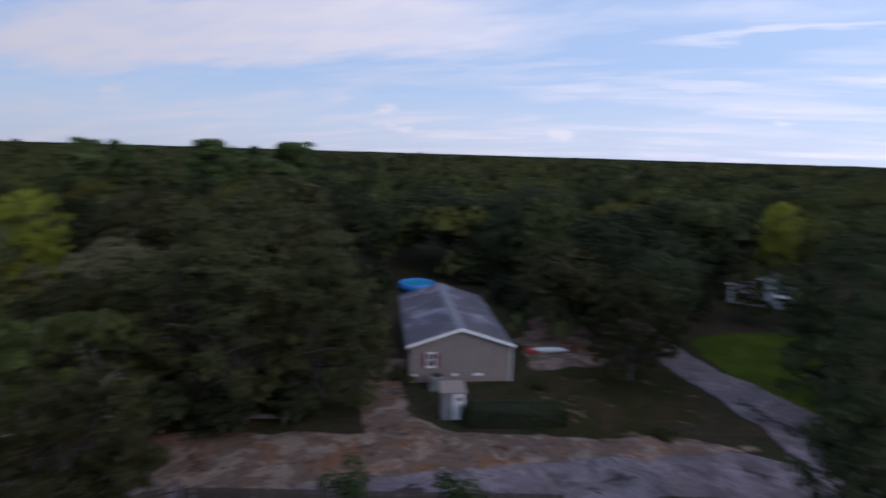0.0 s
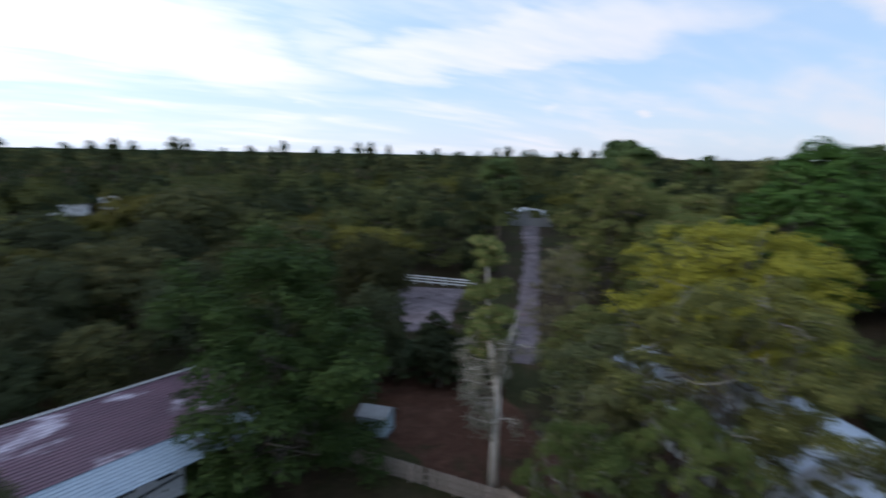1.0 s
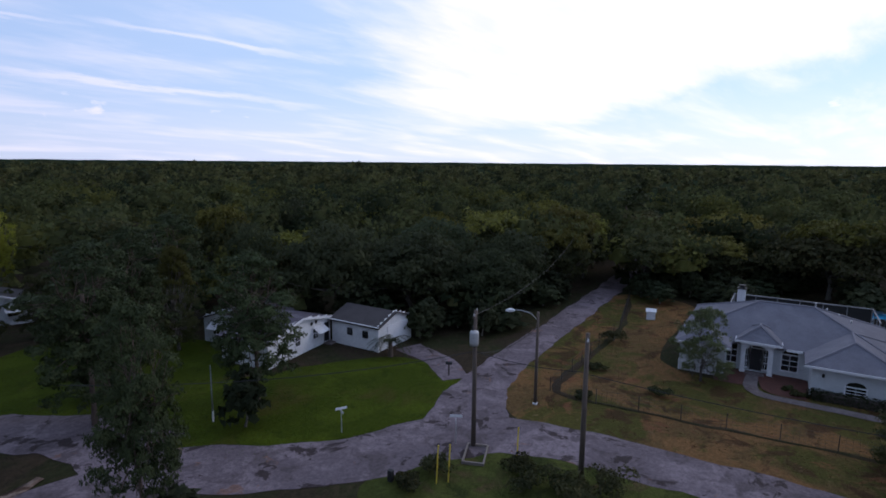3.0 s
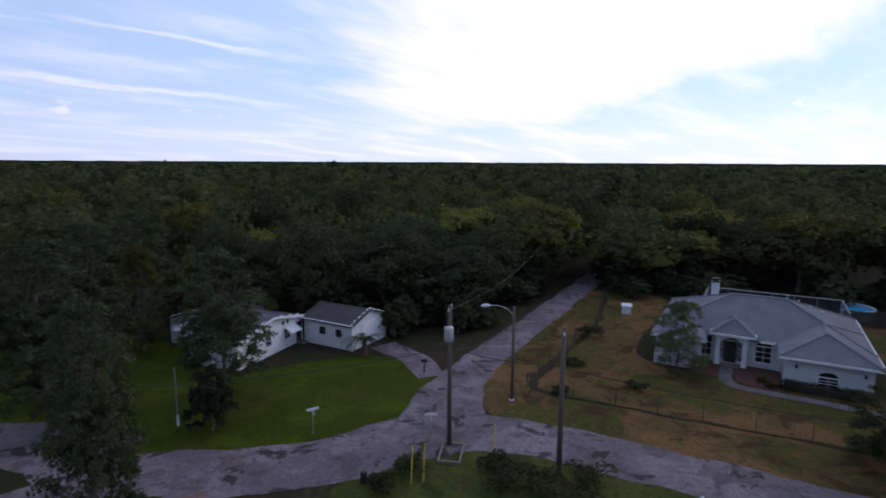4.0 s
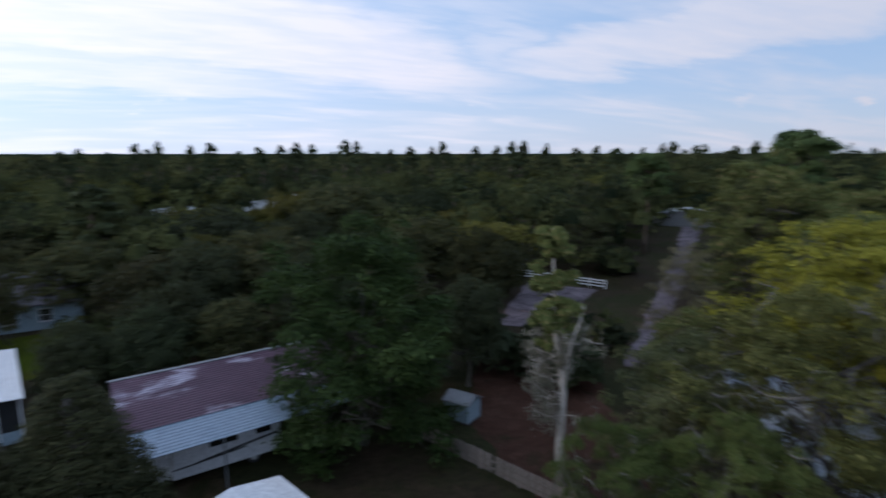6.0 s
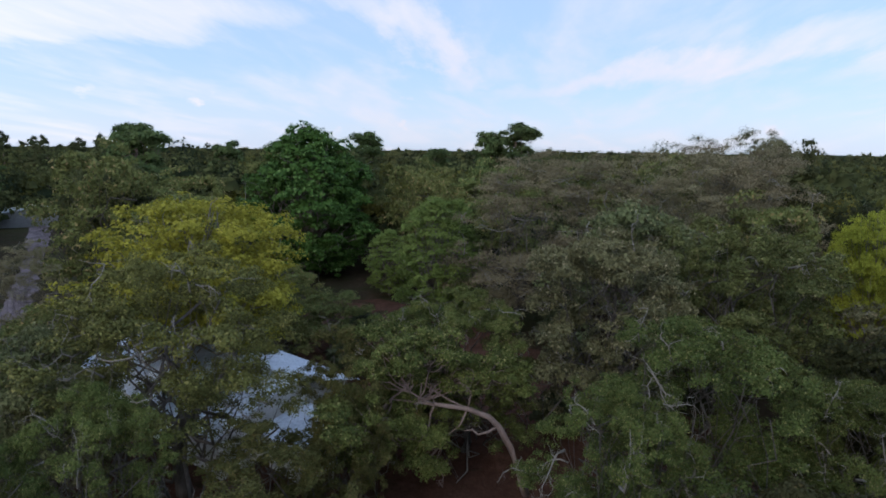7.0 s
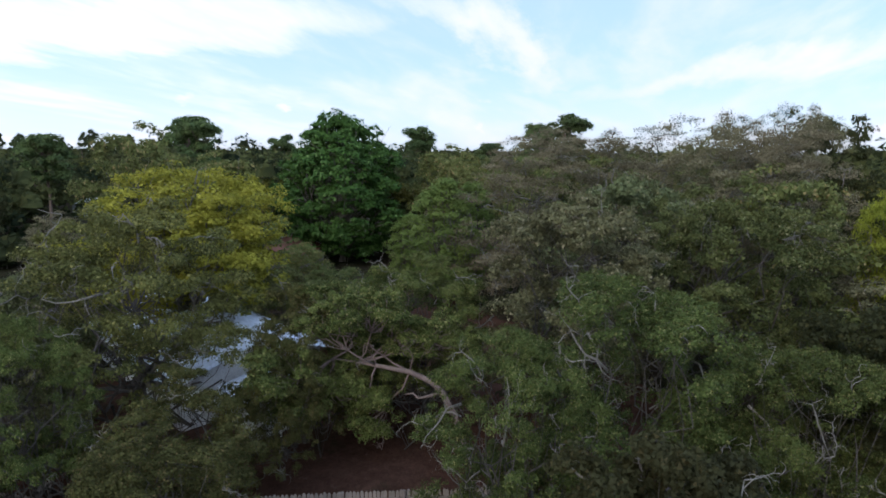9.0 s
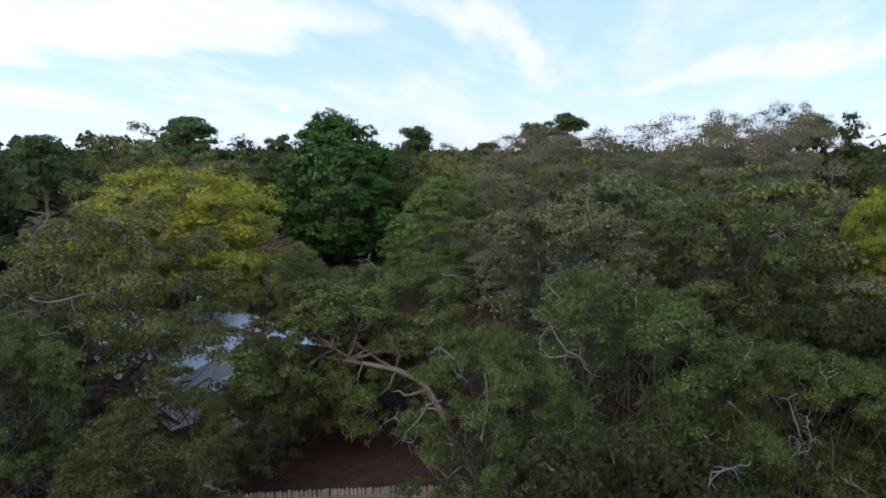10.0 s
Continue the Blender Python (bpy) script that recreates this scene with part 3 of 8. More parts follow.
        if smooth:
            data.polygons.foreach_set("use_smooth", [True] * len(data.polygons))
        data.update()
        return data


def part(name, shape, material, parent, label="", smooth=False):
    """One mesh object under a thing or a part, in the thing's own axes."""
    ob = new(name, shape.mesh(name, M[material], smooth))
    ob.parent = parent
    return tagged(ob, label)


def thing(name, label, category, x=0.0, y=0.0, z=0.0, turn=0.0, group="", kind=""):
    ob = new(name)
    ob.matrix_basis = pose(x, y, z, 0, 0, turn)
    return tagged(ob, label, category, group, kind)


def solid(name, shape, material, label, category, kind="", group="", smooth=False):
    return tagged(new(name, shape.mesh(name, M[material], smooth)), label, category, group, kind)


# ---------- ground, roads, lawns ----------
def ground():
    s = Shape()
    rings, sides = [0, 15, 30, 60, 90, 130, 200, 320, 600, 1200, 2500, 4600], 48
    for r in rings:
        for k in range(sides):
            s.v.append((r * math.cos(2 * math.pi * k / sides), r * math.sin(2 * math.pi * k / sides), 0.0))
    for i in range(len(rings) - 1):
        for k in range(sides):
            a, b = i * sides + k, i * sides + (k + 1) % sides
            s.f.append((a, b, b + sides, a + sides) if i else (a, b + sides, a + sides))
    solid("ground", s, "soil", "brown leaf-strewn sandy forest ground", "ground", "structure")


def smooth_line(points, step=1.0):
    out = []
    for i in range(len(points) - 1):
        p0, p1, p2, p3 = (points[min(max(j, 0), len(points) - 1)] for j in (i - 1, i, i + 1, i + 2))
        count = max(1, int(math.dist(p1[:2], p2[:2]) / step))
        for k in range(count):
            t = k / count
            out.append(tuple(0.5 * (2 * b + (c - a) * t + (2 * a - 5 * b + 4 * c - d) * t * t + (3 * b - a - 3 * c + d) * t ** 3) for a, b, c, d in zip(p0, p1, p2, p3)))
    return out + [points[-1]]


def ribbon(name, points, z, material, label, category, ragged=0.25, seed=1):
    """A strip of road with frayed edges: points are (x, y, width)."""
    s, line = Shape(), smooth_line(points, 0.7)
    for i, (x, y, w) in enumerate(line):
        a, b = line[max(0, i - 1)], line[min(len(line) - 1, i + 1)]
        d = Vector((b[0] - a[0], b[1] - a[1])).normalized()
        nrm = Vector((-d.y, d.x))
        for side in (1, 0.5, 0, -0.5, -1):
            fray = noise.noise(Vector((x * 0.35, y * 0.35, seed + side))) * ragged + noise.noise(Vector((x * 1.3, y * 1.3, seed + side))) * ragged * 0.5 if abs(side) == 1 else 0
            q = Vector((x, y)) + nrm * side * (w / 2 + fray)
            s.v.append((q.x, q.y, z + 0.03 * (1 - side * side)))
    for i in range(len(line) - 1):
        for k in range(4):
            a = i * 5 + k
            s.f.append((a, a + 5, a + 6, a + 1))
    return solid(name, s, material, label, category, "structure", smooth=True)


def fence_strip():
    # shadowed ground along the fence, drawn as a dark soil ribbon
    ribbon("fence_line", [(76, 17.2, 0.6), (61, 14.6, 0.7), (48, 14.8, 0.7), (41.2, 14.9, 0.7), (40.0, 12.6, 0.6), (40.2, 7.9, 0.4), (40.5, 2, 0.3), (41, -4.5, 0.35), (41.2, -11, 0.3)], 0.03, "soil", "dark soil strip standing for the shadowed ground under the wire fence", "ground", 0.35, 41)


def patch(name, outline, z, material, label, category, ragged=0.4, seed=1):
    """A flat area with an uneven outline."""
    s = Shape()
    line = smooth_line(outline + outline[:1], 0.8)[:-1]
    cx, cy = sum(p[0] for p in line) / len(line), sum(p[1] for p in line) / len(line)
    edge = []
    for x, y in line:
        d = Vector((x - cx, y - cy)).normalized()
        r = noise.noise(Vector((x * 0.5, y * 0.5, seed))) * ragged + noise.noise(Vector((x * 1.9, y * 1.9, seed))) * ragged * 0.4
        edge.append((x + d.x * r, y + d.y * r, z))
    s.v = edge
    s.f = [tuple(f) for f in tessellate_polygon([[Vector(p) for p in edge]])]
    s.f = [f if (Vector(edge[f[1]]) - Vector(edge[f[0]])).cross(Vector(edge[f[2]]) - Vector(edge[f[0]])).z > 0 else f[::-1] for f in s.f]
    return solid(name, s, material, label, category, "structure", smooth=True)


ground()
patch("lawn_corner", [(17.2, 29.6), (21.4, 24.6), (26.2, 21.6), (31, 20.4), (37, 21.2), (40, 25.5), (39.4, 31.2), (31, 36.8), (24, 40), (17, 38)], 0.02, "lawn", "bright green mown corner lawn by the junction", "lawn")
patch("lawn_dry", [(36.6, 18.6), (46, 19.5), (76, 20), (76, 9), (52, 8), (52, -11), (47, -13), (35.4, -12.6), (34.8, -6), (34.7, 6), (34.4, 11), (34.2, 15)], 0.012, "dry_lawn", "dry brown front lawn with green patches", "lawn")
patch("lawn_verge", [(30.6, 14.6), (31.4, 8), (31.4, 0.6), (24, 0.6), (18, 5), (17, 14), (22, 19.2), (27.4, 17.4)], 0.016, "rough_lawn", "green verge lawn inside the road corner", "lawn")
# the darker yard grass stands for the oak's shade on this lawn
patch("lawn_drive", [(31.6, -3.6), (31.6, -14), (26, -16), (18, -14), (18, -3.6)], 0.016, "yard", "lawn beside the concrete drive with tree shade put into its colour", "lawn")
patch("lawn_long", [(19, -40), (22, -40), (27, -52), (34, -66), (31, -71), (19, -72.5), (13, -62), (-3, -62), (-3, -50), (14, -50), (18, -44)], 0.014, "lawn", "long green lawn behind the mobile home", "lawn")
patch("lawn_back", [(67, -6), (75, -6), (75, -22), (66, -22), (55, -13), (66, -10.5)], 0.014, "dry_lawn", "dry grass beside the pale house", "lawn")
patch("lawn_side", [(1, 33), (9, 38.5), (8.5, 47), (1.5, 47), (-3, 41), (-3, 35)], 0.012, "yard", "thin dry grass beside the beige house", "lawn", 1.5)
patch("lawn_right", [(15.2, 43.5), (20, 39.5), (30, 40), (33, 50), (26, 62), (12.5, 57)], 0.012, "lawn", "green lawn across the side lane", "lawn")
patch("yard_red", [(-25, -25), (-23, -5), (-25.5, 3), (-26, 14), (-30, 22), (-40, 22), (-62, 6), (-68, -4), (-60, -10), (-48, -6), (-46, -14), (-38, -16), (-30, -14), (-42, -34), (-34, -36)], 0.01, "red_soil", "bare red-brown yard soil under the oaks", "ground", 0.8)
patch("yard_sand", [(-2, 44), (3, 47), (2, 58), (-3, 60), (-4, 50)], 0.02, "track", "pale sand yard with scattered toys", "ground", 1.3)
ribbon("road_main", [(34, -75, 4.2), (33.2, -40, 4.2), (33.0, -12, 4.4), (32.9, 4, 4.6), (32.3, 13, 5.0), (29.0, 18.2, 5.6), (24.2, 21.0, 5.4), (20.0, 25.0, 5.4), (16.2, 30.0, 5.4), (9, 31.8, 5.2), (-3, 28.2, 5.2), (-17, 23.4, 5.2), (-24, 21.6, 4.4), (-31, 20.4, 2.6)], 0.03, "asphalt", "worn purple-grey asphalt road with dark potholes", "road", 0.4, 3)
ribbon("road_uphill", [(30.5, 17.5, 6.5), (36, 19.6, 5.0), (44, 20.6, 3.8), (60, 20.9, 3.6), (80, 21.2, 3.6), (112, 22.5, 3.6)], 0.036, "asphalt", "narrow cracked asphalt side road into the woods", "road", 0.35, 5)
ribbon("road_lane", [(16.5, 33, 6.0), (15.8, 39, 5.6), (13, 44.5, 4.6), (9.6, 51, 3.4), (7, 62, 3)], 0.042, "asphalt", "rough grey lane bending away between trees", "road", 0.5, 7)
ribbon("side_drive", [(38.2, 22.6, 2.6), (41.0, 26.0, 2.8), (43, 31, 3.0)], 0.042, "asphalt", "short asphalt drive to the white barn", "driveway", 0.3, 9)
ribbon("concrete_drive", [(18, -1.4, 4.4), (25, -1.5, 4.3), (31.2, -1.6, 4.6)], 0.05, "concrete", "stained concrete drive between two pillars", "driveway", 0.08, 11)
ribbon("house_drive", [(35.6, -13.4, 2.8), (39.5, -14.2, 3.2), (45, -13.2, 3.4), (50.6, -11.4, 4)], 0.05, "concrete", "pale concrete drive to the garage", "driveway", 0.15, 13)
ribbon("front_walk", [(54.3, 1.0, 1.1), (50.6, 1.1, 1.1), (48.9, 0.3, 1.1), (48.6, -2.5, 1.1), (48.3, -8.4, 1.1), (47.2, -11.6, 1.2)], 0.05, "concrete", "narrow curved concrete front path", "path", 0.04, 15)
ribbon("sand_drive", [(-7.5, 29.6, 5.5), (-10.5, 32.0, 4.2), (-12.5, 36.5, 2.8), (-13.6, 43, 2.6)], 0.046, "track", "pale sandy drive with wheel ruts", "driveway", 0.6, 17)
ribbon("sand_verge", [(-27, 23.0, 4), (-18, 25.4, 5.6), (-9, 28.6, 4.8), (-3, 30.8, 3.4), (6, 33.8, 2.2), (12, 35.2, 1.0)], 0.072, "track", "pale sandy road edge with ruts", "ground", 0.7, 19)
ribbon("back_road", [(24, -74, 4), (28, -74.5, 4.6), (33, -80, 4.6), (35.8, -100, 5), (46, -125, 6), (54, -142, 7)], 0.03, "asphalt", "distant grey road between grassy plots", "road", 0.4, 21)
ribbon("back_drive", [(21, -84.8, 2.6), (28, -84.2, 2.6), (36, -82.6, 3.0)], 0.05, "pale_concrete", "pale concrete drive beyond the lawn", "driveway", 0.1, 23)
ribbon("back_walk", [(20, -75.2, 1.5), (31, -73.6, 1.7)], 0.046, "pale_concrete", "pale concrete path along the lawn", "path", 0.1, 25)
patch("clearing_leaves", [(31, -33), (38, -32), (46, -41), (50, -49), (44, -50), (36, -44)], 0.012, "red_soil", "brown leaf-strewn clearing before the red-roofed house", "ground", 1.2)
patch("plot_far", [(34, -88), (26, -90), (24, -97), (33, -97)], 0.014, "dry_lawn", "dry grass plot beside the distant road", "lawn")
ribbon("clearing_road", [(-42, -39, 7), (-50, -46, 8), (-57, -51, 9)], 0.03, "asphalt", "pale road end with tree shadows", "road", 0.5, 27)
ribbon("gravel_lane", [(-42, -26.5, 2.0), (-52.2, -32.4, 2.2), (-66.3, -41.4, 2.4), (-94.2, -59.1, 2.7), (-126, -80, 4.4)], 0.036, "asphalt", "pale gravel lane into the woods", "road", 0.6, 29)
ribbon("red_house_drive", [(34.4, -36.5, 2.4), (38, -42, 1.8), (46, -50, 1.8)], 0.05, "asphalt", "grey drive to the red-roofed house", "driveway", 0.3, 31)
fence_strip()
patch("mulch_bed", [(49.4, -2.9), (54.3, -2.9), (54.3, 0.3), (51.2, 0.4), (49.5, -0.4)], 0.06, "mulch", "red mulch bed by the front door", "flower bed", 0.1)
patch("mulch_bed_far", [(50.3, 1.7), (54.2, 1.7), (54.2, 3.2), (51.6, 4.2), (50.2, 3.8)], 0.06, "mulch", "red mulch bed beside the porch", "flower bed", 0.1)


# ---------- trees ----------
def leaf_cards(rng, centres, normals, size, aspect=0.6):
    """Small pointed leaf sprays: three corners each."""
    n = len(centres)
    w = normals / np.maximum(np.linalg.norm(normals, axis=1, keepdims=True), 1e-6)
    u = np.cross(w, rng.normal(size=(n, 3)))
    u /= np.maximum(np.linalg.norm(u, axis=1, keepdims=True), 1e-6)
    v = np.cross(w, u)
    s = size * rng.uniform(0.6, 1.4, (n, 1))
    tip = rng.uniform(-0.3, 0.3, (n, 1))
    pts = np.stack([centres - u * s * 0.5 - v * s * aspect * 0.45, centres + u * s * 0.5 - v * s * aspect * 0.45, centres + u * s * tip + v * s * aspect * 0.75], 1)
    return pts.reshape(-1, 3), np.arange(3 * n).reshape(n, 3)


def clump_points(rng, clumps, count, tuft=0.0, middle=None):
    """Points on and just inside lumpy clumps, with outward normals: fewer below. tuft: the size of leaf tufts within a clump."""
    if tuft:
        share = clumps[:, 3] ** 2 / (clumps[:, 3] ** 2).sum()
        k = rng.choice(len(clumps), max(8, int((clumps[:, 3] ** 2).sum() / tuft ** 2 * 2.6)), p=share)
        d = rng.normal(size=(len(k), 3))
        d[:, 2] = np.where(d[:, 2] < -0.3, -d[:, 2] * 0.6, d[:, 2])
        d /= np.linalg.norm(d, axis=1, keepdims=True)
        p = clumps[k, :3] + d * clumps[k, 3:4] * rng.uniform(0.72, 1.06, (len(k), 1)) * np.stack([np.ones(len(k)), np.ones(len(k)), clumps[k, 4]], 1)
        clumps = np.concatenate([p, tuft * rng.uniform(0.6, 1.3, (len(k), 1)), np.full((len(k), 1), 0.75)], 1)
        heading = d
    k = rng.choice(len(clumps), count, p=clumps[:, 3] ** 2 / (clumps[:, 3] ** 2).sum())
    d = rng.normal(size=(count, 3))
    d[:, 2] = np.where(d[:, 2] < -0.4, -d[:, 2] * 0.6, d[:, 2])
    d /= np.linalg.norm(d, axis=1, keepdims=True)
    r = clumps[k, 3:4] * rng.uniform(0.45 if tuft else 0.6, 1.08, (count, 1)) * (1 + 0.16 * np.sin(d[:, :1] * 5 + k[:, None] * 2.4) * np.cos(d[:, 1:2] * 4 + k[:, None]))
    p = clumps[k, :3] + d * r * np.stack([np.ones(count), np.ones(count), clumps[k, 4]], 1)
    if tuft:
        d = d * 0.7 + heading[k] * 0.6
    if middle is not None:
        out = p - np.array(middle)
        d = d * 0.8 + out / np.maximum(np.linalg.norm(out, axis=1, keepdims=True), 1e-6) * 0.5
    return p, d + np.array([0, 0, 0.22]) + rng.normal(scale=0.62, size=(count, 3))


def quads_mesh(name, verts, faces, material):
    data = bpy.data.meshes.new(name)
    data.vertices.add(len(verts))
    data.vertices.foreach_set("co", np.asarray(verts, dtype=np.float32).ravel())
    data.loops.add(faces.size)
    data.loops.foreach_set("vertex_index", faces.astype(np.int32).ravel())
    data.polygons.add(len(faces))
    data.polygons.foreach_set("loop_start", np.arange(0, faces.size, faces.shape[1], dtype=np.int32))
    data.update(calc_edges=True)
    data.materials.append(M[material])
    return data


def crown_clumps(rng, style, count):
    """Clumps of a crown in a tree of height 1 and radius 1: x, y, z, radius, flatness."""
    i = np.arange(count) + 0.5
    up = 1 - 1.62 * i / count
    turn = i * 2.39996 + rng.uniform(0, 6)
    side = np.sqrt(np.maximum(0, 1 - up * up))
    x, y = np.cos(turn) * side, np.sin(turn) * side
    j = rng.normal(scale=0.09, size=(3, count))
    if style in ("round", "oval"):
        up = 1 - 1.78 * i / count
        side = np.sqrt(np.maximum(0, 1 - up * up))
        mid, tall, s, flat = (0.58, 0.36, 0.80, 0.30) if style == "round" else (0.50, 0.45, 0.80, 0.25)
        push = rng.uniform(0.70, 1.12, count) * (1 + 0.16 * np.sin(turn * 1.0 + up * 3 + rng.uniform(0, 6)))
        if style == "oval":
            side = side * (1 - 0.22 * up)
        outer = np.stack([np.cos(turn) * side * s * push + j[0] * 0.6, np.sin(turn) * side * s * push + j[1] * 0.6, mid + tall * up * (0.8 + 0.2 * push) + j[2] * 0.2, rng.uniform(0.11, 0.25, count), np.full(count, flat)], 1)
        k = np.arange(12)
        inner = np.stack([np.cos(k * 2.4) * 0.36, np.sin(k * 2.4) * 0.36, mid - 0.16 + 0.026 * k, np.full(12, 0.36), np.full(12, flat)], 1)
        return np.concatenate([outer, inner])
    if style in ("egg", "dome"):
        up = 1 - 1.92 * i / count
        side = np.sqrt(np.maximum(0, 1 - up * up)) * (1 - (0.30 if style == "egg" else 0.12) * up)
        push = rng.uniform(0.66, 1.06, count) * (1 + 0.14 * np.sin(turn * 3 + up * 4))
        return np.stack([np.cos(turn) * side * 0.82 * push, np.sin(turn) * side * 0.82 * push, 0.48 + 0.46 * up + j[2] * 0.2, rng.uniform(0.12, 0.24, count), np.full(count, 0.3)], 1)
    if style == "cone":
        z = 0.12 + 0.80 * (i / count)
        rad = (1 - (i / count) ** 1.5) ** 0.8 * 0.74 + 0.03
        return np.stack([np.cos(turn) * rad + j[0] * 0.5, np.sin(turn) * rad + j[1] * 0.5, z, 0.16 + 0.22 * (1 - i / count), np.full(count, 0.34)], 1)
    z = rng.uniform(0.58, 0.95, count)
    rad = rng.uniform(0.1, 0.8, count) * (1.15 - np.abs(z - 0.76) * 2.4)
    return np.stack([np.cos(turn) * rad, np.sin(turn) * rad, z, rng.uniform(0.16, 0.32, count), np.full(count, 0.14)], 1)


def live_crown(rng, lobes, per, size=1.0, drop=0.58, skirts=5):
    """An open oak crown: separate domed lobes on long limbs, each of many clumps, with gaps between them."""
    heads, clumps = [], []
    for i in range(lobes + skirts):
        f = min(1, i / max(1, lobes - 1))
        turn = i * 2.39996 + rng.normal() * 0.25
        out = (0.14 + 0.58 * min(1, f / 0.6) ** 0.6 + 0.06 * f) * rng.uniform(0.85, 1.12) if i else 0.1
        head = np.array([math.cos(turn) * out, math.sin(turn) * out, 0.84 - drop * f ** 1.55 + rng.normal() * 0.04])
        if i >= lobes:
            reach = 0.42 if i % 2 else 0.66
            head = np.array([math.cos(turn) * reach, math.sin(turn) * reach, 0.76 - (0.6 if i % 2 else 0.85) * drop + rng.normal() * 0.05])
        wide = rng.uniform(0.26, 0.37) * size
        heads.append((head, wide))
        for _ in range(per):
            d = rng.normal(size=3)
            d[2] = abs(d[2]) if rng.random() < 0.66 else -abs(d[2])
            d /= np.linalg.norm(d)
            p = head + d * wide * rng.uniform(0.55, 1.0) * np.array([1, 1, 0.5])
            clumps.append((*p, rng.uniform(0.07, 0.15) * size, rng.uniform(0.26, 0.36), i))
    return heads, np.array(clumps)


def crooked(s, rng, start, end, r0, r1, bend, steps=6, sides=5):
    """A limb that wanders from start to end."""
    knots = [start.lerp(end, k / steps) for k in range(steps + 1)]
    drift = Vector((0, 0, 0))
    for k in range(1, steps):
        drift = drift * 0.6 + Vector(rng.normal(size=3)) * bend
        knots[k] = knots[k] + drift * math.sin(math.pi * k / steps) + Vector((0, 0, -bend * 0.8)) * math.sin(math.pi * k / steps)
    s.tube([tuple(k) for k in knots], [r0 + (r1 - r0) * k / steps for k in range(steps + 1)], sides)
    return knots


def dead_twig(s, rng, start, way, length, r0, depth):
    """A bare forked twig."""
    knots = [start]
    for k in range(4):
        way = (way + Vector(rng.normal(size=3)) * 0.55).normalized()
        knots.append(knots[-1] + way * length / 4)
    s.tube([tuple(k) for k in knots], [r0, r0 * 0.8, r0 * 0.62, r0 * 0.45, r0 * 0.25], 3)
    if depth:
        for k in (1, 2, 3, 4):
            dead_twig(s, rng, knots[k], (way + Vector(rng.normal(size=3)) * 0.9).normalized(), length * rng.uniform(0.35, 0.6), r0 * 0.5, depth - 1)


def gnarled(s, rng, start, way, length, r0):
    """A thick dead limb that kinks, forks and tapers to bare twigs."""
    knots, radii = [start], [r0]
    for k in range(6):
        way = (way + Vector(rng.normal(size=3)) * 0.42).normalized()
        knots.append(knots[-1] + way * length / 6)
        radii.append(r0 * (1 - 0.14 * (k + 1)))
        if k in (1, 3, 4):
            dead_twig(s, rng, knots[-1], (way + Vector(rng.normal(size=3)) * 0.8).normalized(), length * rng.uniform(0.3, 0.5), radii[-1] * 0.6, 1)
    s.tube([tuple(k) for k in knots], radii, 5)


def live_limbs(rng, heads, clumps, height, radius, trunk_r, fork, snags=0, twigs=3):
    """Trunk, one wandering limb to every lobe, branches to its clumps, and a few dead twigs."""
    s, dead = Shape(), Shape()
    size = Vector((radius, radius, height))
    top = Vector((rng.normal() * 0.06 * radius, rng.normal() * 0.06 * radius, height * fork))
    crooked(s, rng, Vector((0, 0, -0.3)), top, trunk_r * 1.25, trunk_r * 0.8, 0.05 * radius, 4, 8)
    for i, (head, wide) in enumerate(heads):
        end = Vector(head) * 1.0
        end = Vector((end.x * size.x, end.y * size.y, (end.z - 0.05) * size.z))
        knots = crooked(s, rng, top * rng.uniform(0.75, 1.0), end, trunk_r * rng.uniform(0.20, 0.36), trunk_r * 0.09, 0.17 * radius, 8, 5)
        mine = clumps[clumps[:, 5] == i]
        for c in mine[: max(2, int(len(mine) * 0.25))]:
            tip = Vector((c[0] * size.x, c[1] * size.y, c[2] * size.z))
            crooked(s, rng, knots[int(rng.integers(3, 7))], tip, trunk_r * 0.11, trunk_r * 0.03, 0.03 * radius, 3, 3)
    for _ in range(snags):
        c = clumps[rng.integers(0, len(clumps))]
        base = Vector((c[0] * size.x, c[1] * size.y, c[2] * size.z))
        way = (Vector((base.x, base.y, 0)) / radius + Vector(rng.normal(size=3)) * 0.5 + Vector((0, 0, 0.5))).normalized()
        dead_twig(dead, rng, base - way * 0.4, way, rng.uniform(1.0, 1.9), 0.05, 2 if rng.random() < twigs * 0.2 else 1)
    for _ in range(snags // 6):
        c = clumps[rng.integers(0, len(clumps))]
        base = Vector((c[0] * size.x, c[1] * size.y, c[2] * size.z))
        out = Vector((base.x, base.y, 0)).normalized()
        gnarled(dead, rng, base * 0.72 + Vector((0, 0, 0.18 * base.z)), (out + Vector(rng.normal(size=3)) * 0.45).normalized(), rng.uniform(2.0, 3.6), rng.uniform(0.045, 0.075))
    return s, dead


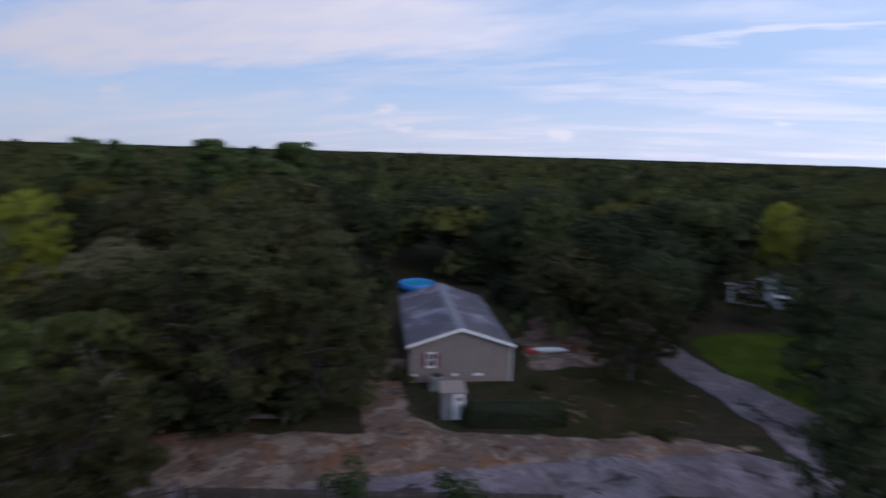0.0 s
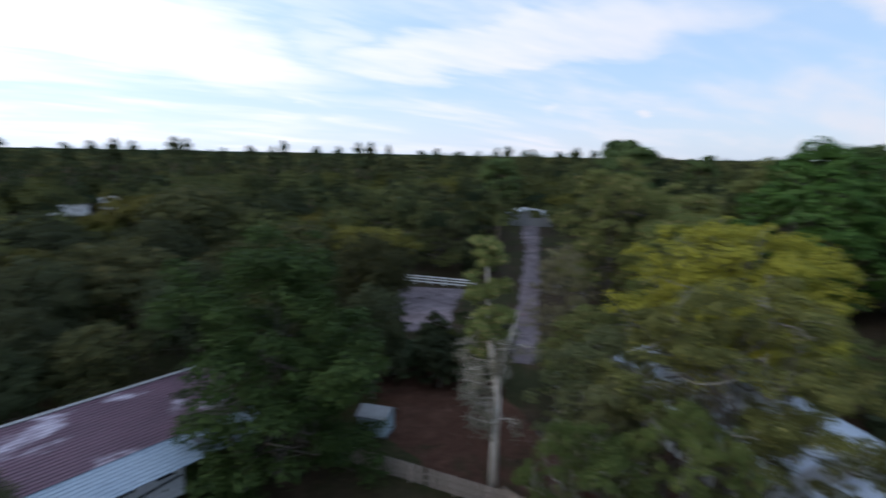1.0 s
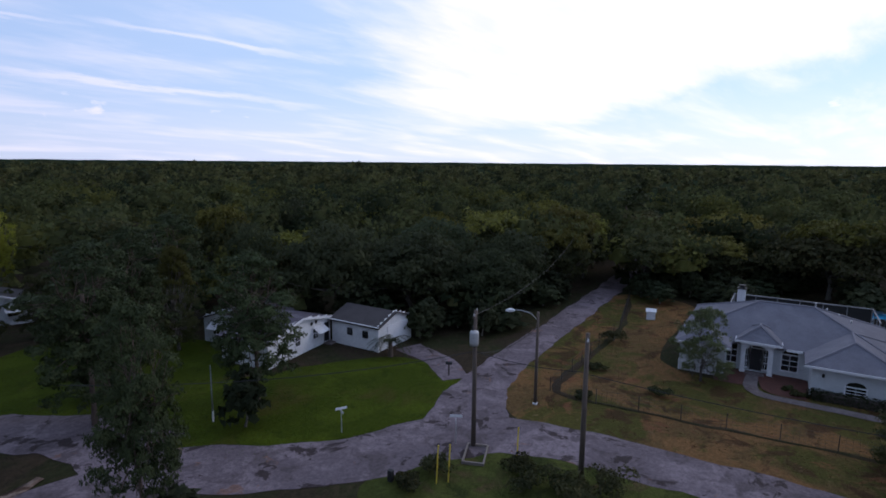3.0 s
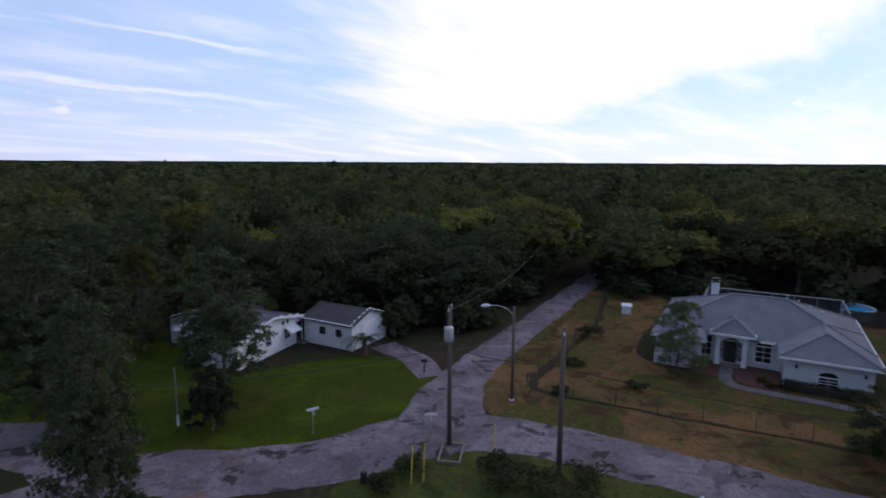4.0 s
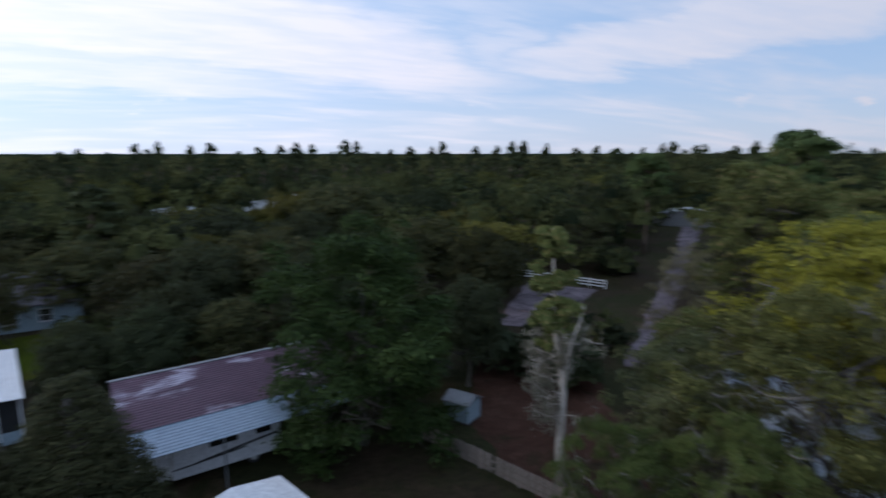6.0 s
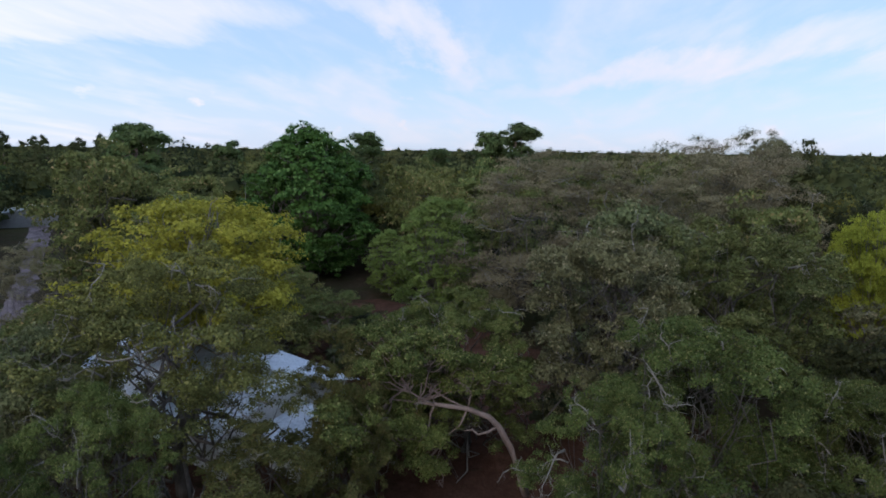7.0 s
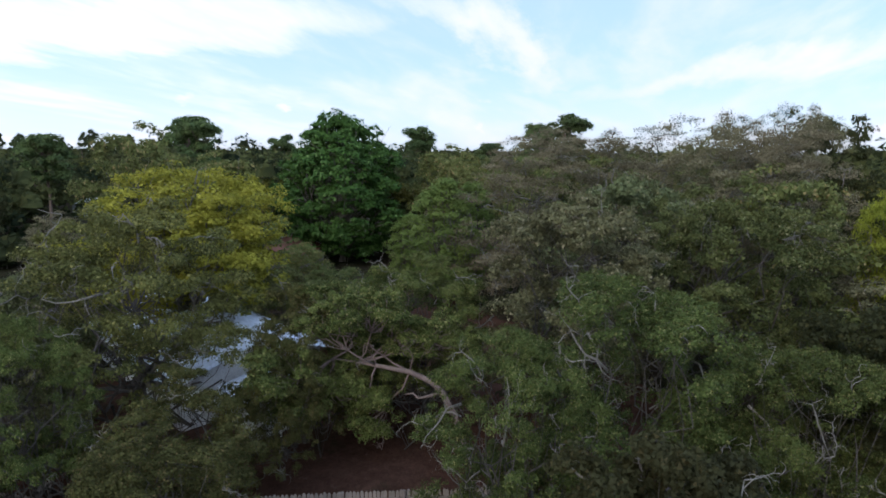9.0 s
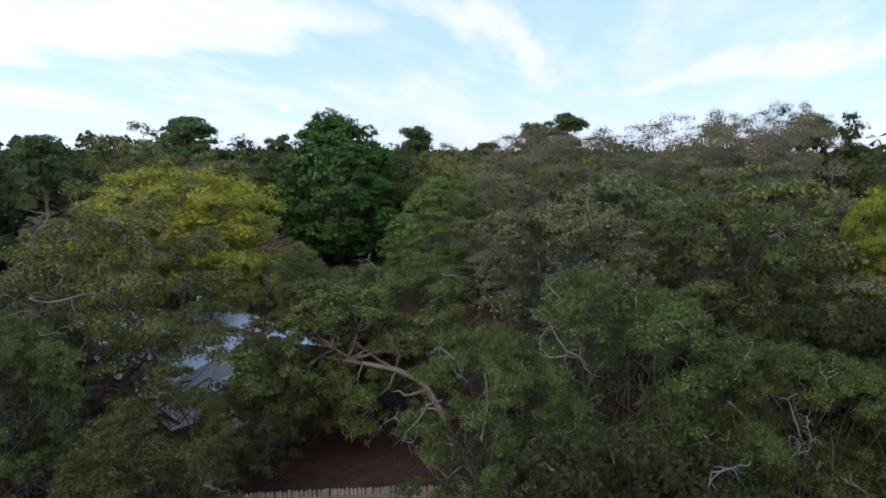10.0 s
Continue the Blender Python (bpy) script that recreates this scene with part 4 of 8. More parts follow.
def limbs(rng, clumps, height, radius, trunk_r, fork, lean=0.0, sides=6, share=0.7, snags=0):
    """Trunk and limbs that reach out to the clumps."""
    s = Shape()
    top = Vector((lean * radius, 0, height * fork))
    bend = Vector((rng.normal() * 0.15, rng.normal() * 0.15, 0)) * radius * 0.3
    s.tube([(0, 0, -0.3), (0, 0, 0.15 * height * fork), tuple(top * 0.55 + bend), tuple(top)], [trunk_r * 1.5, trunk_r, trunk_r * 0.85, trunk_r * 0.7], sides + 2)
    for c in clumps[rng.permutation(len(clumps))[: int(len(clumps) * share)]]:
        end = Vector((c[0] * radius, c[1] * radius, c[2] * height))
        start = top * rng.uniform(0.72, 1.0)
        mid = start.lerp(end, 0.5) + Vector((rng.normal() * 0.12 * radius, rng.normal() * 0.12 * radius, -0.05 * height + rng.normal() * 0.03 * height))
        r0 = trunk_r * rng.uniform(0.22, 0.42)
        tip = end + (end - mid) * 0.12
        knots = [start, start.lerp(mid, 0.5), mid, mid.lerp(end, 0.5), end, tip]
        knots = [k + Vector(rng.normal(size=3)) * 0.035 * radius * (0 < i < 5) for i, k in enumerate(knots)]
        s.tube([tuple(k) for k in knots], [r0, r0 * 0.8, r0 * 0.62, r0 * 0.45, r0 * 0.25, r0 * 0.06], 4)
        for _ in range(2 if share > 0.3 else 0):
            off = Vector(rng.normal(size=3)) * c[3] * radius * 0.9
            s.tube([tuple(mid.lerp(end, 0.6)), tuple(end + off * 0.5), tuple(end + off)], [r0 * 0.3, r0 * 0.18, r0 * 0.04], 4)
    for _ in range(snags):
        c = clumps[rng.integers(0, len(clumps) - 12)]
        base = Vector((c[0] * radius, c[1] * radius, c[2] * height))
        out = Vector((base.x, base.y, 0)).normalized() * 0.8 + Vector(rng.normal(size=3)) * 0.45 + Vector((0, 0, 0.35))
        knots = [base - out * 0.5]
        for k in range(5):
            knots.append(knots[-1] + out * rng.uniform(0.28, 0.5) + Vector(rng.normal(size=3)) * 0.16)
        s.tube([tuple(k) for k in knots], [0.055, 0.05, 0.04, 0.03, 0.02, 0.006], 4)
        for k in (2, 3, 4):
            turn_out = out * 0.3 + Vector(rng.normal(size=3)) * 0.35
            s.tube([tuple(knots[k]), tuple(knots[k] + turn_out * 0.6), tuple(knots[k] + turn_out * 1.2 + Vector((0, 0, 0.1)))], [0.03, 0.018, 0.005], 4)
    return s


TREES = {}


def tree(kind, name, label, leaf, style, count, leaves, size, height, radius, trunk_r, fork, bark="bark", seed=1, leaf2=None, aspect=0.55, share=0.7, limb_sides=6, snags=0, inner=12, tuft=0.0, lobes=9, size_of_lobes=1.0, drop=0.58, skirts=5, split=0.62):
    """Builds one tree of a kind far below the ground, to be copied from."""
    rng = np.random.default_rng(seed)
    spot = thing(name, label, "tree", 0, 0, -60)
    if style == "live":
        heads, clumps = live_crown(rng, lobes, count // lobes, size_of_lobes, drop, skirts)
        wood, dead = live_limbs(rng, heads, clumps, height, radius, trunk_r, fork, snags)
        part("trunk", wood, "oak_bark" if bark == "bark" else bark, spot, smooth=True)
        if dead.v:
            tagged(part("dead_wood", dead, "dead_wood", spot, "", True), "bare grey dead wood", "", "", "stuff")
        clumps = clumps[:, :5]
    else:
        clumps = crown_clumps(rng, style, count)
        part("trunk", limbs(rng, clumps, height, radius, trunk_r, fork, rng.normal() * 0.08, limb_sides, share, snags), bark, spot, smooth=True)
    scaled = clumps * np.array([radius, radius, height, radius, 1.0])
    scaled[:, 4] = clumps[:, 4] * height / radius * 1.0
    scaled[:, 4] = np.clip(scaled[:, 4], 0.16 if style == "none" else 0.72, 0.95)
    if inner < 12 and style != "live":
        scaled = np.concatenate([scaled[:-12], scaled[len(scaled) - inner:]])
    if leaf2:
        high = scaled[scaled[:, 2] > height * split]
        rest = scaled[scaled[:, 2] <= height * split]
        share_high = 0.5 if split < 0.7 else 0.3
        for sub, material, n_leaves in ((rest, leaf, int(leaves * (1 - share_high))), (high, leaf2, int(leaves * share_high))):
            p, d = clump_points(rng, sub, n_leaves, tuft, (0, 0, height * 0.45))
            ob = new("crown", quads_mesh("crown", *leaf_cards(rng, p, d, size, aspect), material))
            ob.parent = spot
    else:
        p, d = clump_points(rng, scaled, leaves, tuft, None if style == "live" else (0, 0, height * 0.45))
        ob = new("crown", quads_mesh("crown", *leaf_cards(rng, p, d, size, aspect), leaf))
        ob.parent = spot
    TREES.setdefault(kind, []).append((spot, height, radius))


def plant(kind, x, y, top, radius, pick=0, turn=0.0, label="", group=""):
    """Sets a copy of a tree: its top height and crown radius in metres."""
    spot, h, r = TREES[kind][pick % len(TREES[kind])]
    m = pose(x, y, 0, 0, 0, turn) @ Matrix.Diagonal((radius / r, radius / r, top / h, 1))
    ob = copy_thing(spot, m)
    return tagged(ob, label, "", group)


for k in range(2):
    tree("oak_near", "oak_tree", "spreading live oak with grey-green leaves and pale limbs", "live_oak", "live", 190, 110000, 0.09, 11, 5.5, 0.24, 0.24, seed=10 + k, snags=30, tuft=0.30, lobes=19 + k, size_of_lobes=0.82, skirts=9)
for k in range(3):
    tree("oak_dim", "oak_tree", "large dark-leaved oak near the road", "oak", "live", 160, 30000, 0.22, 11, 5.5, 0.28, 0.30, seed=60 + k, tuft=0.5, lobes=16, size_of_lobes=1.1)
    tree("oak", "oak_tree", "broad dark-green oak at the edge of the woods", "oak", "round", 62 + 6 * k, 7400, 0.47, 11, 6.5, 0.28, 0.38, seed=20 + k, share=0.2, tuft=0.9)
tree("oak_mid", "oak_tree", "live oak with grey-green leaves behind the yard", "mid_oak", "live", 190, 56000, 0.14, 11, 5.5, 0.26, 0.26, seed=15, snags=26, tuft=0.42, lobes=20, size_of_lobes=0.85, skirts=6)
tree("oak_back", "oak_tree", "dark-green live oak behind the yard", "back_oak", "live", 190, 70000, 0.125, 11, 5.5, 0.26, 0.26, seed=17, snags=20, tuft=0.40, lobes=20, size_of_lobes=0.85, skirts=6)
tree("grey_oak", "oak_tree", "grey-green oak with dry twigs over the shed", "oak_grey", "live", 170, 76000, 0.11, 10.5, 6.0, 0.30, 0.32, seed=31, snags=26, tuft=0.40, lobes=19, size_of_lobes=0.8)
for k in range(2):
    tree("olive_oak", "oak_tree", "olive-green oak with browning leaves", "olive", "live", 150, 66000, 0.105, 9, 4.5, 0.2, 0.28, seed=51 + k, tuft=0.3, snags=10, lobes=16)
tree("olive_far", "oak_tree", "olive-green oak with browning leaves in the woods", "olive_wood", "live", 120, 19000, 0.26, 12, 6, 0.25, 0.28, seed=57, tuft=0.6, lobes=16, size_of_lobes=1.15)
tree("grey_far", "oak_tree", "grey-green oak with sparse leaves in the woods", "grey_wood", "live", 120, 20000, 0.24, 12, 6, 0.25, 0.28, seed=58, tuft=0.6, lobes=16, size_of_lobes=1.15, snags=20)
tree("oak_fine", "oak_tree", "dark-leaved oak leaning over the road edge", "oak", "live", 140, 44000, 0.16, 9, 4, 0.22, 0.28, seed=66, snags=8, tuft=0.34, lobes=16)
tree("shade_oak", "oak_tree", "dense oak with deep shade put into its leaf colour", "shade_oak", "round", 66, 7400, 0.5, 10, 8, 0.32, 0.35, seed=32, share=0.2, tuft=1.0)
tree("gold", "tree", "tall tree with a yellow-green crown", "gold", "round", 90, 46000, 0.21, 13.5, 6.2, 0.3, 0.3, seed=33, tuft=0.55)
tree("gold_mixed", "tree", "green tree with yellow-green top leaves", "oak", "egg", 90, 46000, 0.15, 11, 4, 0.25, 0.3, seed=34, leaf2="amber_near", tuft=0.45)
tree("green_young", "tree", "dense green young tree by the drive", "young", "egg", 70, 12000, 0.3, 10, 3.2, 0.2, 0.3, seed=46, tuft=0.4)
tree("magnolia", "magnolia_tree", "tall dark glossy green magnolia tree", "magnolia", "dome", 170, 60000, 0.34, 20, 9, 0.4, 0.25, seed=35, aspect=0.7, tuft=0.6)
tree("lime", "tree", "light green leafy young tree", "lime", "egg", 130, 24000, 0.22, 12.5, 4.2, 0.2, 0.3, seed=36, tuft=0.4)
tree("fresh", "tree", "bright green broad-leaved tree", "fresh", "live", 170, 52000, 0.19, 12, 6.4, 0.3, 0.28, seed=37, aspect=0.7, tuft=0.75, lobes=17, size_of_lobes=1.15, drop=0.68)
# these two oaks carry the sunlit tone in their upper leaves
tree("row", "oak_tree", "rounded oak with upper leaves coloured yellowish for its sunlit top", "oak", "round", 66, 8400, 0.46, 9, 7, 0.3, 0.35, seed=38, leaf2="amber", share=0.2, tuft=0.9, split=0.74)
tree("oak_tipped", "oak_tree", "broad oak near the houses with upper leaves coloured yellowish for its sunlit top", "oak", "round", 80, 20000, 0.28, 10, 6, 0.3, 0.35, seed=47, leaf2="amber", share=0.2, tuft=0.6, split=0.80)
tree("oak_round", "oak_tree", "large rounded grey-green oak behind the mobile home", "oak", "round", 90, 26000, 0.25, 11, 5.5, 0.3, 0.3, seed=48, share=0.3, tuft=0.55)
tree("cedar", "cedar_tree", "conical grey-green cedar before the home", "cedar", "cone", 90, 36000, 0.12, 9, 2.3, 0.16, 0.85, seed=39, share=0.3)
tree("cedar", "cedar_tree", "conical grey-green cedar before the home", "cedar", "cone", 104, 36000, 0.12, 9, 2.3, 0.16, 0.85, seed=49, share=0.3)
for k in range(3):
    tree("pine_tall", "pine_tree", "tall pine with an open rounded crown", "needle", "flat", 60 + 8 * k, 9000, 0.46, 19, 4.6, 0.24, 0.82, "pine_bark", seed=70 + k, share=0.5)
tree("pine", "pine_tree", "tall dense pine on the skyline", "dark_needle", "egg", 44, 3600, 0.62, 19, 4.6, 0.24, 0.7, "pine_bark", seed=40, share=0.2)
tree("pine_near", "pine_tree", "pine with thin drooping dark needles", "dark_needle", "oval", 64, 24000, 0.24, 13, 4, 0.18, 0.7, "pine_bark", seed=43, share=0.6, aspect=0.38, tuft=0.4)
tree("twiggy", "tree", "half-bare tree with fine brown twigs", "twig", "live", 130, 42000, 0.125, 17, 5, 0.18, 0.3, seed=44, tuft=0.6, snags=60, lobes=18, size_of_lobes=1.4)
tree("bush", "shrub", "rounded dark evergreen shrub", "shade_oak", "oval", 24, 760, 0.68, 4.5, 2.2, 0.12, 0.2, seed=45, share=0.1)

# woods seen across the yard
SPOTS = [
    ("gold", -41.0, -9.8, 14.2, 6.9), ("olive_far", -50.5, -3.0, 5.2, 3.4), ("olive_far", -47, -7.4, 6.0, 3.4), ("bush", -55, -1.5, 2.4, 2.0), ("olive_far", -53.5, -7.0, 6.4, 3.0), ("olive_far", -58, -9.5, 6.0, 3.0), ("bush", -45.5, -1.0, 3.0, 2.2), ("grey_oak", -30.6, -7.0, 12.8, 6.8), ("magnolia", -79.6, -11.4, 19.8, 8.9), ("lime", -59.9, 5.3, 12.7, 4.1),
    ("oak_near", -26.2, 16.6, 11.3, 5.0), ("oak_near", -34.6, 7.2, 9.6, 4.6), ("oak_mid", -36.2, 15.6, 13.6, 5.8), ("oak_back", -38.2, 24.4, 13.6, 5.8),
    ("oak_near", -24.4, 22.4, 9.4, 3.9), ("twiggy", -55.3, 13.6, 16.2, 6.4), ("twiggy", -56.6, 21.3, 16.2, 6.0), ("twiggy", -51.2, 26.6, 16.9, 5.6),
    ("twiggy", -51.5, 31.7, 16.6, 5.4), ("grey_far", -46.0, 20.0, 13.6, 6.0), ("olive_far", -46.5, 29.5, 13.4, 6.0), ("oak_dim", -64.5, 41.0, 18.9, 5.6), ("twiggy", -59.8, 32.6, 17.6, 4.6), ("twiggy", -60.0, 37.2, 18.4, 4.2), ("gold", -43.5, 36.5, 13.6, 3.0),
    ("oak_near", -23.4, -6.6, 8.8, 3.0), ("olive_oak", -20.6, 0.6, 6.2, 3.4), ("olive_oak", -25.6, -1.6, 6.0, 3.4), ("oak_near", -36.4, 4.8, 8.9, 3.8), ("olive_oak", -31.6, 1.4, 8.2, 3.2), ("olive_oak", -28.2, 1.7, 7.4, 2.0), ("olive_far", -61.2, -27.4, 16.6, 6.2),
    ("oak_near", -21.0, -9.6, 8.4, 3.0), ("fresh", -18.2, -26.8, 12.8, 6.4), ("grey_far", -30.4, -13.4, 8.6, 3.4), ("grey_far", -26.8, -11.2, 7.8, 3.0), ("olive_far", -37.5, -17.6, 7.4, 3.8), ("oak", -96, -84, 10, 7), ("oak", -84, -74, 10, 6.5), ("oak", -74, -66, 9, 6), ("grey_far", -68, -60, 9, 5), ("oak", -108, -96, 10, 7), ("oak", -68.3, -31.0, 15.4, 5.8), ("oak", -36.3, -39.5, 10.4, 3.8),
    ("oak_mid", -30.0, 31.5, 11.5, 5.5), ("olive_far", -57.5, -18, 12.5, 6.5), ("twiggy", -46.4, -25.6, 9.4, 2.6), ("olive_far", -70, -24, 14, 6.5), ("olive_far", -68, 14, 14, 5), ("lime", -66.5, 7.5, 12, 3.5), ("olive_far", -76, 6, 14.0, 5.0), ("lime", -70, 0, 8.0, 3), ("olive_far", -90, 14, 15, 7), ("olive_far", -84, 3, 15, 6), ("olive_far", -97, -20, 17, 7), ("olive_far", -78, 24, 15, 7), ("olive_far", -70, 32, 16, 6),
    # beside the mobile home
    ("cedar", 4.2, -22.0, 9.4, 3.4), ("cedar", 0.0, -23.3, 8.4, 3.2), ("cedar", -4.2, -23.1, 9.2, 3.2), ("cedar", 7.4, -20.6, 8.8, 3.3),
    ("gold_mixed", 10.0, -15.0, 11.2, 4.3), ("oak_round", 19.4, -32.7, 12.2, 5.2), ("bush", 25.8, -62.4, 6.2, 2.7), ("oak_dim", 4.0, -58.4, 10.6, 3.9),
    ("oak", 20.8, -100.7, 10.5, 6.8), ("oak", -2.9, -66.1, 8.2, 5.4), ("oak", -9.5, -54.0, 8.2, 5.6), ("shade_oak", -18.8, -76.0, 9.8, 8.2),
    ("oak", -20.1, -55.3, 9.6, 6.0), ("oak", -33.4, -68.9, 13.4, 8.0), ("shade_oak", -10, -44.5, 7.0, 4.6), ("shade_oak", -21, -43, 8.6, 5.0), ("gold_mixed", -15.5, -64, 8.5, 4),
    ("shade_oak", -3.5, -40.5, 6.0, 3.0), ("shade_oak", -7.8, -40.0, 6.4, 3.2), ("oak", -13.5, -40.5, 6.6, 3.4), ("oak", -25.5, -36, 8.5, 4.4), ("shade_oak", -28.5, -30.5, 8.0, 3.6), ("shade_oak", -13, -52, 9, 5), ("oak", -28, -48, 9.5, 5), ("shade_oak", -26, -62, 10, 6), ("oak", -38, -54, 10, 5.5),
    ("oak", 12, -95, 9, 6), ("oak", 4, -85, 9, 6), ("oak", 44, -72, 9, 6), ("oak", 46, -86, 9.5, 6.5), ("oak", 38, -62, 8.5, 4.5), ("gold_mixed", 40, -70, 8.5, 4), ("oak", 58, -104, 10, 7), ("oak", 22, -112, 10, 7),
    # round the pale house
    ("grey_far", 49.3, 4.8, 6.5, 2.3), ("oak_dim", 38.9, -9.6, 6.0, 3.6), ("oak_dim", 46.6, -16.6, 9.0, 3.8), ("shade_oak", 98, 0, 8.6, 6.4), ("row", 101, 15, 9.0, 6.6), ("green_young", 51.0, -24.3, 9.9, 3.2), ("bush", 46.5, -21.0, 3.6, 2.6), ("bush", 43.6, -16.8, 3.4, 2.2), ("oak", 54.7, -17.3, 7.5, 4.4),
    ("oak_dim", 24.6, -16.0, 9.6, 6.2), ("oak_dim", 17.2, -20.2, 8.6, 4.8), ("oak_dim", 26.6, -23.5, 8.8, 4.8), ("oak_dim", 15.6, -26.0, 5.8, 3.4), ("shade_oak", 21.5, -26.5, 5.8, 4.0), ("oak_dim", 26.4, -30.5, 6.8, 3.8), ("bush", 20.5, -14.2, 3.4, 2.4), ("bush", 28.5, -19.2, 3.2, 2.0), ("bush", 22, -21.5, 3.0, 2.2), ("bush", 28.4, -27.5, 3.2, 2.0), ("oak_tipped", 41.5, -31.0, 8.2, 4.0), ("oak", 40.5, -22.5, 6.6, 3.4), ("oak_tipped", 49.5, -33.2, 10.6, 5.8), ("row", 91.1, -6.1, 10.3, 8.3), ("row", 97.5, -18.9, 9.2, 6.5), ("row", 93.5, -29.3, 7.9, 6.2),
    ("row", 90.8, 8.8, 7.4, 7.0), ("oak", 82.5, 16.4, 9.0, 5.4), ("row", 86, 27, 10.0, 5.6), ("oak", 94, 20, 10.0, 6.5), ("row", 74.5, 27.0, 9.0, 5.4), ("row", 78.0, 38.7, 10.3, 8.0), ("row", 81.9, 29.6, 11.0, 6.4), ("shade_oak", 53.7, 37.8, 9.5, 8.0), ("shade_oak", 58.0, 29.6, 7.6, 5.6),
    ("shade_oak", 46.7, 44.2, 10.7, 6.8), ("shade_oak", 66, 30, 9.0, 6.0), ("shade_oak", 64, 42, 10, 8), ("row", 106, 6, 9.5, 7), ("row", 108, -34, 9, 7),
    ("pine_near", 17.2, 39.6, 13.4, 3.8), ("pine_near", 23.4, 45.4, 13.4, 3.4), ("pine_near", 11.8, 24.2, 12.6, 2.2), ("bush", 12.2, 22.6, 3.4, 1.8), ("gold_mixed", 29.9, 49.3, 10.4, 2.4), ("pine_near", 26.1, 33.4, 12.0, 3.6), ("bush", 22.7, 30.6, 4.4, 1.8), ("bush", 19.6, 44.6, 3.4, 1.8),
    ("oak_dim", 23.0, -11.4, 7.6, 2.8), ("oak", 60, -37, 9, 5.5),
    # round the beige house
    ("oak_fine", -17.6, 15.8, 8.8, 3.4), ("oak_near", -23.2, 12.2, 9.2, 3.6), ("oak_dim", -22.0, 31.0, 12.1, 6.0), ("oak_dim", -16.2, 34.0, 10.7, 4.4), ("oak_dim", -27.6, 26.6, 9.6, 4.0), ("oak", -13.6, 35.4, 6.5, 2.2), ("bush", -20, 28.2, 2.8, 2.2), ("bush", -16.4, 30.8, 2.6, 1.9), ("bush", -23.4, 27, 3.2, 2.3), ("bush", -18.4, 33.6, 3.2, 2.2), ("bush", -26.5, 29.5, 3.4, 2.4),
    ("oak", -30.1, 54.2, 14.2, 7.2), ("shade_oak", 5.9, 61.9, 11.0, 9.0), ("shade_oak", -5.4, 84.8, 12.0, 9.3), ("shade_oak", 8.0, 53.0, 8.6, 4.6), ("shade_oak", -18.7, 84.9, 11.1, 10.0),
    # the gold tree here repeats the one beside the cottage
    ("oak", -25, 45, 12, 6), ("oak", -37, 42, 13, 6), ("shade_oak", -30, 70, 12, 8), ("shade_oak", 14, 82, 11, 8), ("oak", 36, 72, 11, 6), ("gold", 26.5, 81, 12.6, 2.5), ("oak_dim", 25.0, 64.5, 7.0, 2.6), ("oak_dim", 19.4, 65.5, 6.0, 2.2), ("oak_dim", 5.4, 44.2, 8.6, 3.4), ("pine_near", 34, 56, 13, 4.5),
]
PINES = [(-90.9, -39.2, 20.6, 5.4), (-86.5, -61.8, 17.8, 4.6), (-153.1, -13.1, 21.9, 5.6), (-126.9, 23.0, 23.4, 6.0), (-127.2, 16.8, 21.6, 4.1), (-155.2, 5.3, 17.9, 5.2), (-124.7, -38.9, 18.8, 4.0),
         (-102.9, -46.5, 21.6, 4.7), (-85.4, 84.3, 18.4, 3.5), (-84.7, 91.9, 18.1, 3.2), (-63.6, 89.8, 18.9, 5.0), (-54.3, 101.4, 18.9, 5.5), (-72.8, 119.6, 17.7, 3.3)]
rng = np.random.default_rng(77)
for i, (kind, x, y, top, radius) in enumerate(SPOTS):
    plant(kind, x, y, top, radius, i, float(rng.uniform(0, 360)))
for i, (x, y, top, radius) in enumerate(PINES):
    plant("pine_tall", x, y, top, radius, i, float(rng.uniform(0, 360)))
# a far row of tall pines on the skyline
for i in range(64):
    a = radians(118 + i * 1.05 + rng.uniform(-0.8, 0.8))
    d = rng.uniform(170, 260)
    plant("pine", -6 - math.sin(a) * d, 2 + math.cos(a) * d, rng.uniform(16.5, 21.8), rng.uniform(2.4, 4.2), i, float(rng.uniform(0, 360)))

CLEAR = [  # open ground: from, to, half width
    ((30, -60), (34, 20), 7), ((34, 20), (72, 21), 5.5), ((72, 21), (78, 21), 2.8), ((54, -2), (72, -2), 17), ((72, -14), (82, -14), 9), ((15, 38), (45, 36), 10), ((12, 36), (7, 62), 5), ((14, 46), (18, 56), 6), ((-70, -12), (-72, 4), 9), ((-8, 40), (-14, 56), 9), ((-18, 66), (-18, 68), 6),
    ((8, -30), (12, -52), 13), ((8, -64), (14, -80), 14), ((28, -40), (30, -74), 9), ((30, -74), (54, -142), 7), ((52, -52), (57, -55), 6), ((-5, -30), (-18, -30), 8),
    ((-40, -38), (-58, -51), 7), ((-50, -31), (-128, -81), 5.5), ((-34, -4), (-45, -13), 6), ((-52, -5), (-68, -3), 8), ((-45, 8), (-54, 0), 9), ((12, -140), (30, -138), 8), ((-20, -160), (-58, -172), 8), ((0, 0), (0, 1), 42),
    ((20, -132), (17, -100), 7), ((-21, -152), (-15, -98), 8), ((33, -36), (46, -46), 6), ((-50, -160), (-34, -105), 6), ((130, 24), (140, 26), 7), ((104, -48), (110, -50), 6), ((-74, -16), (-80, -18), 4)]


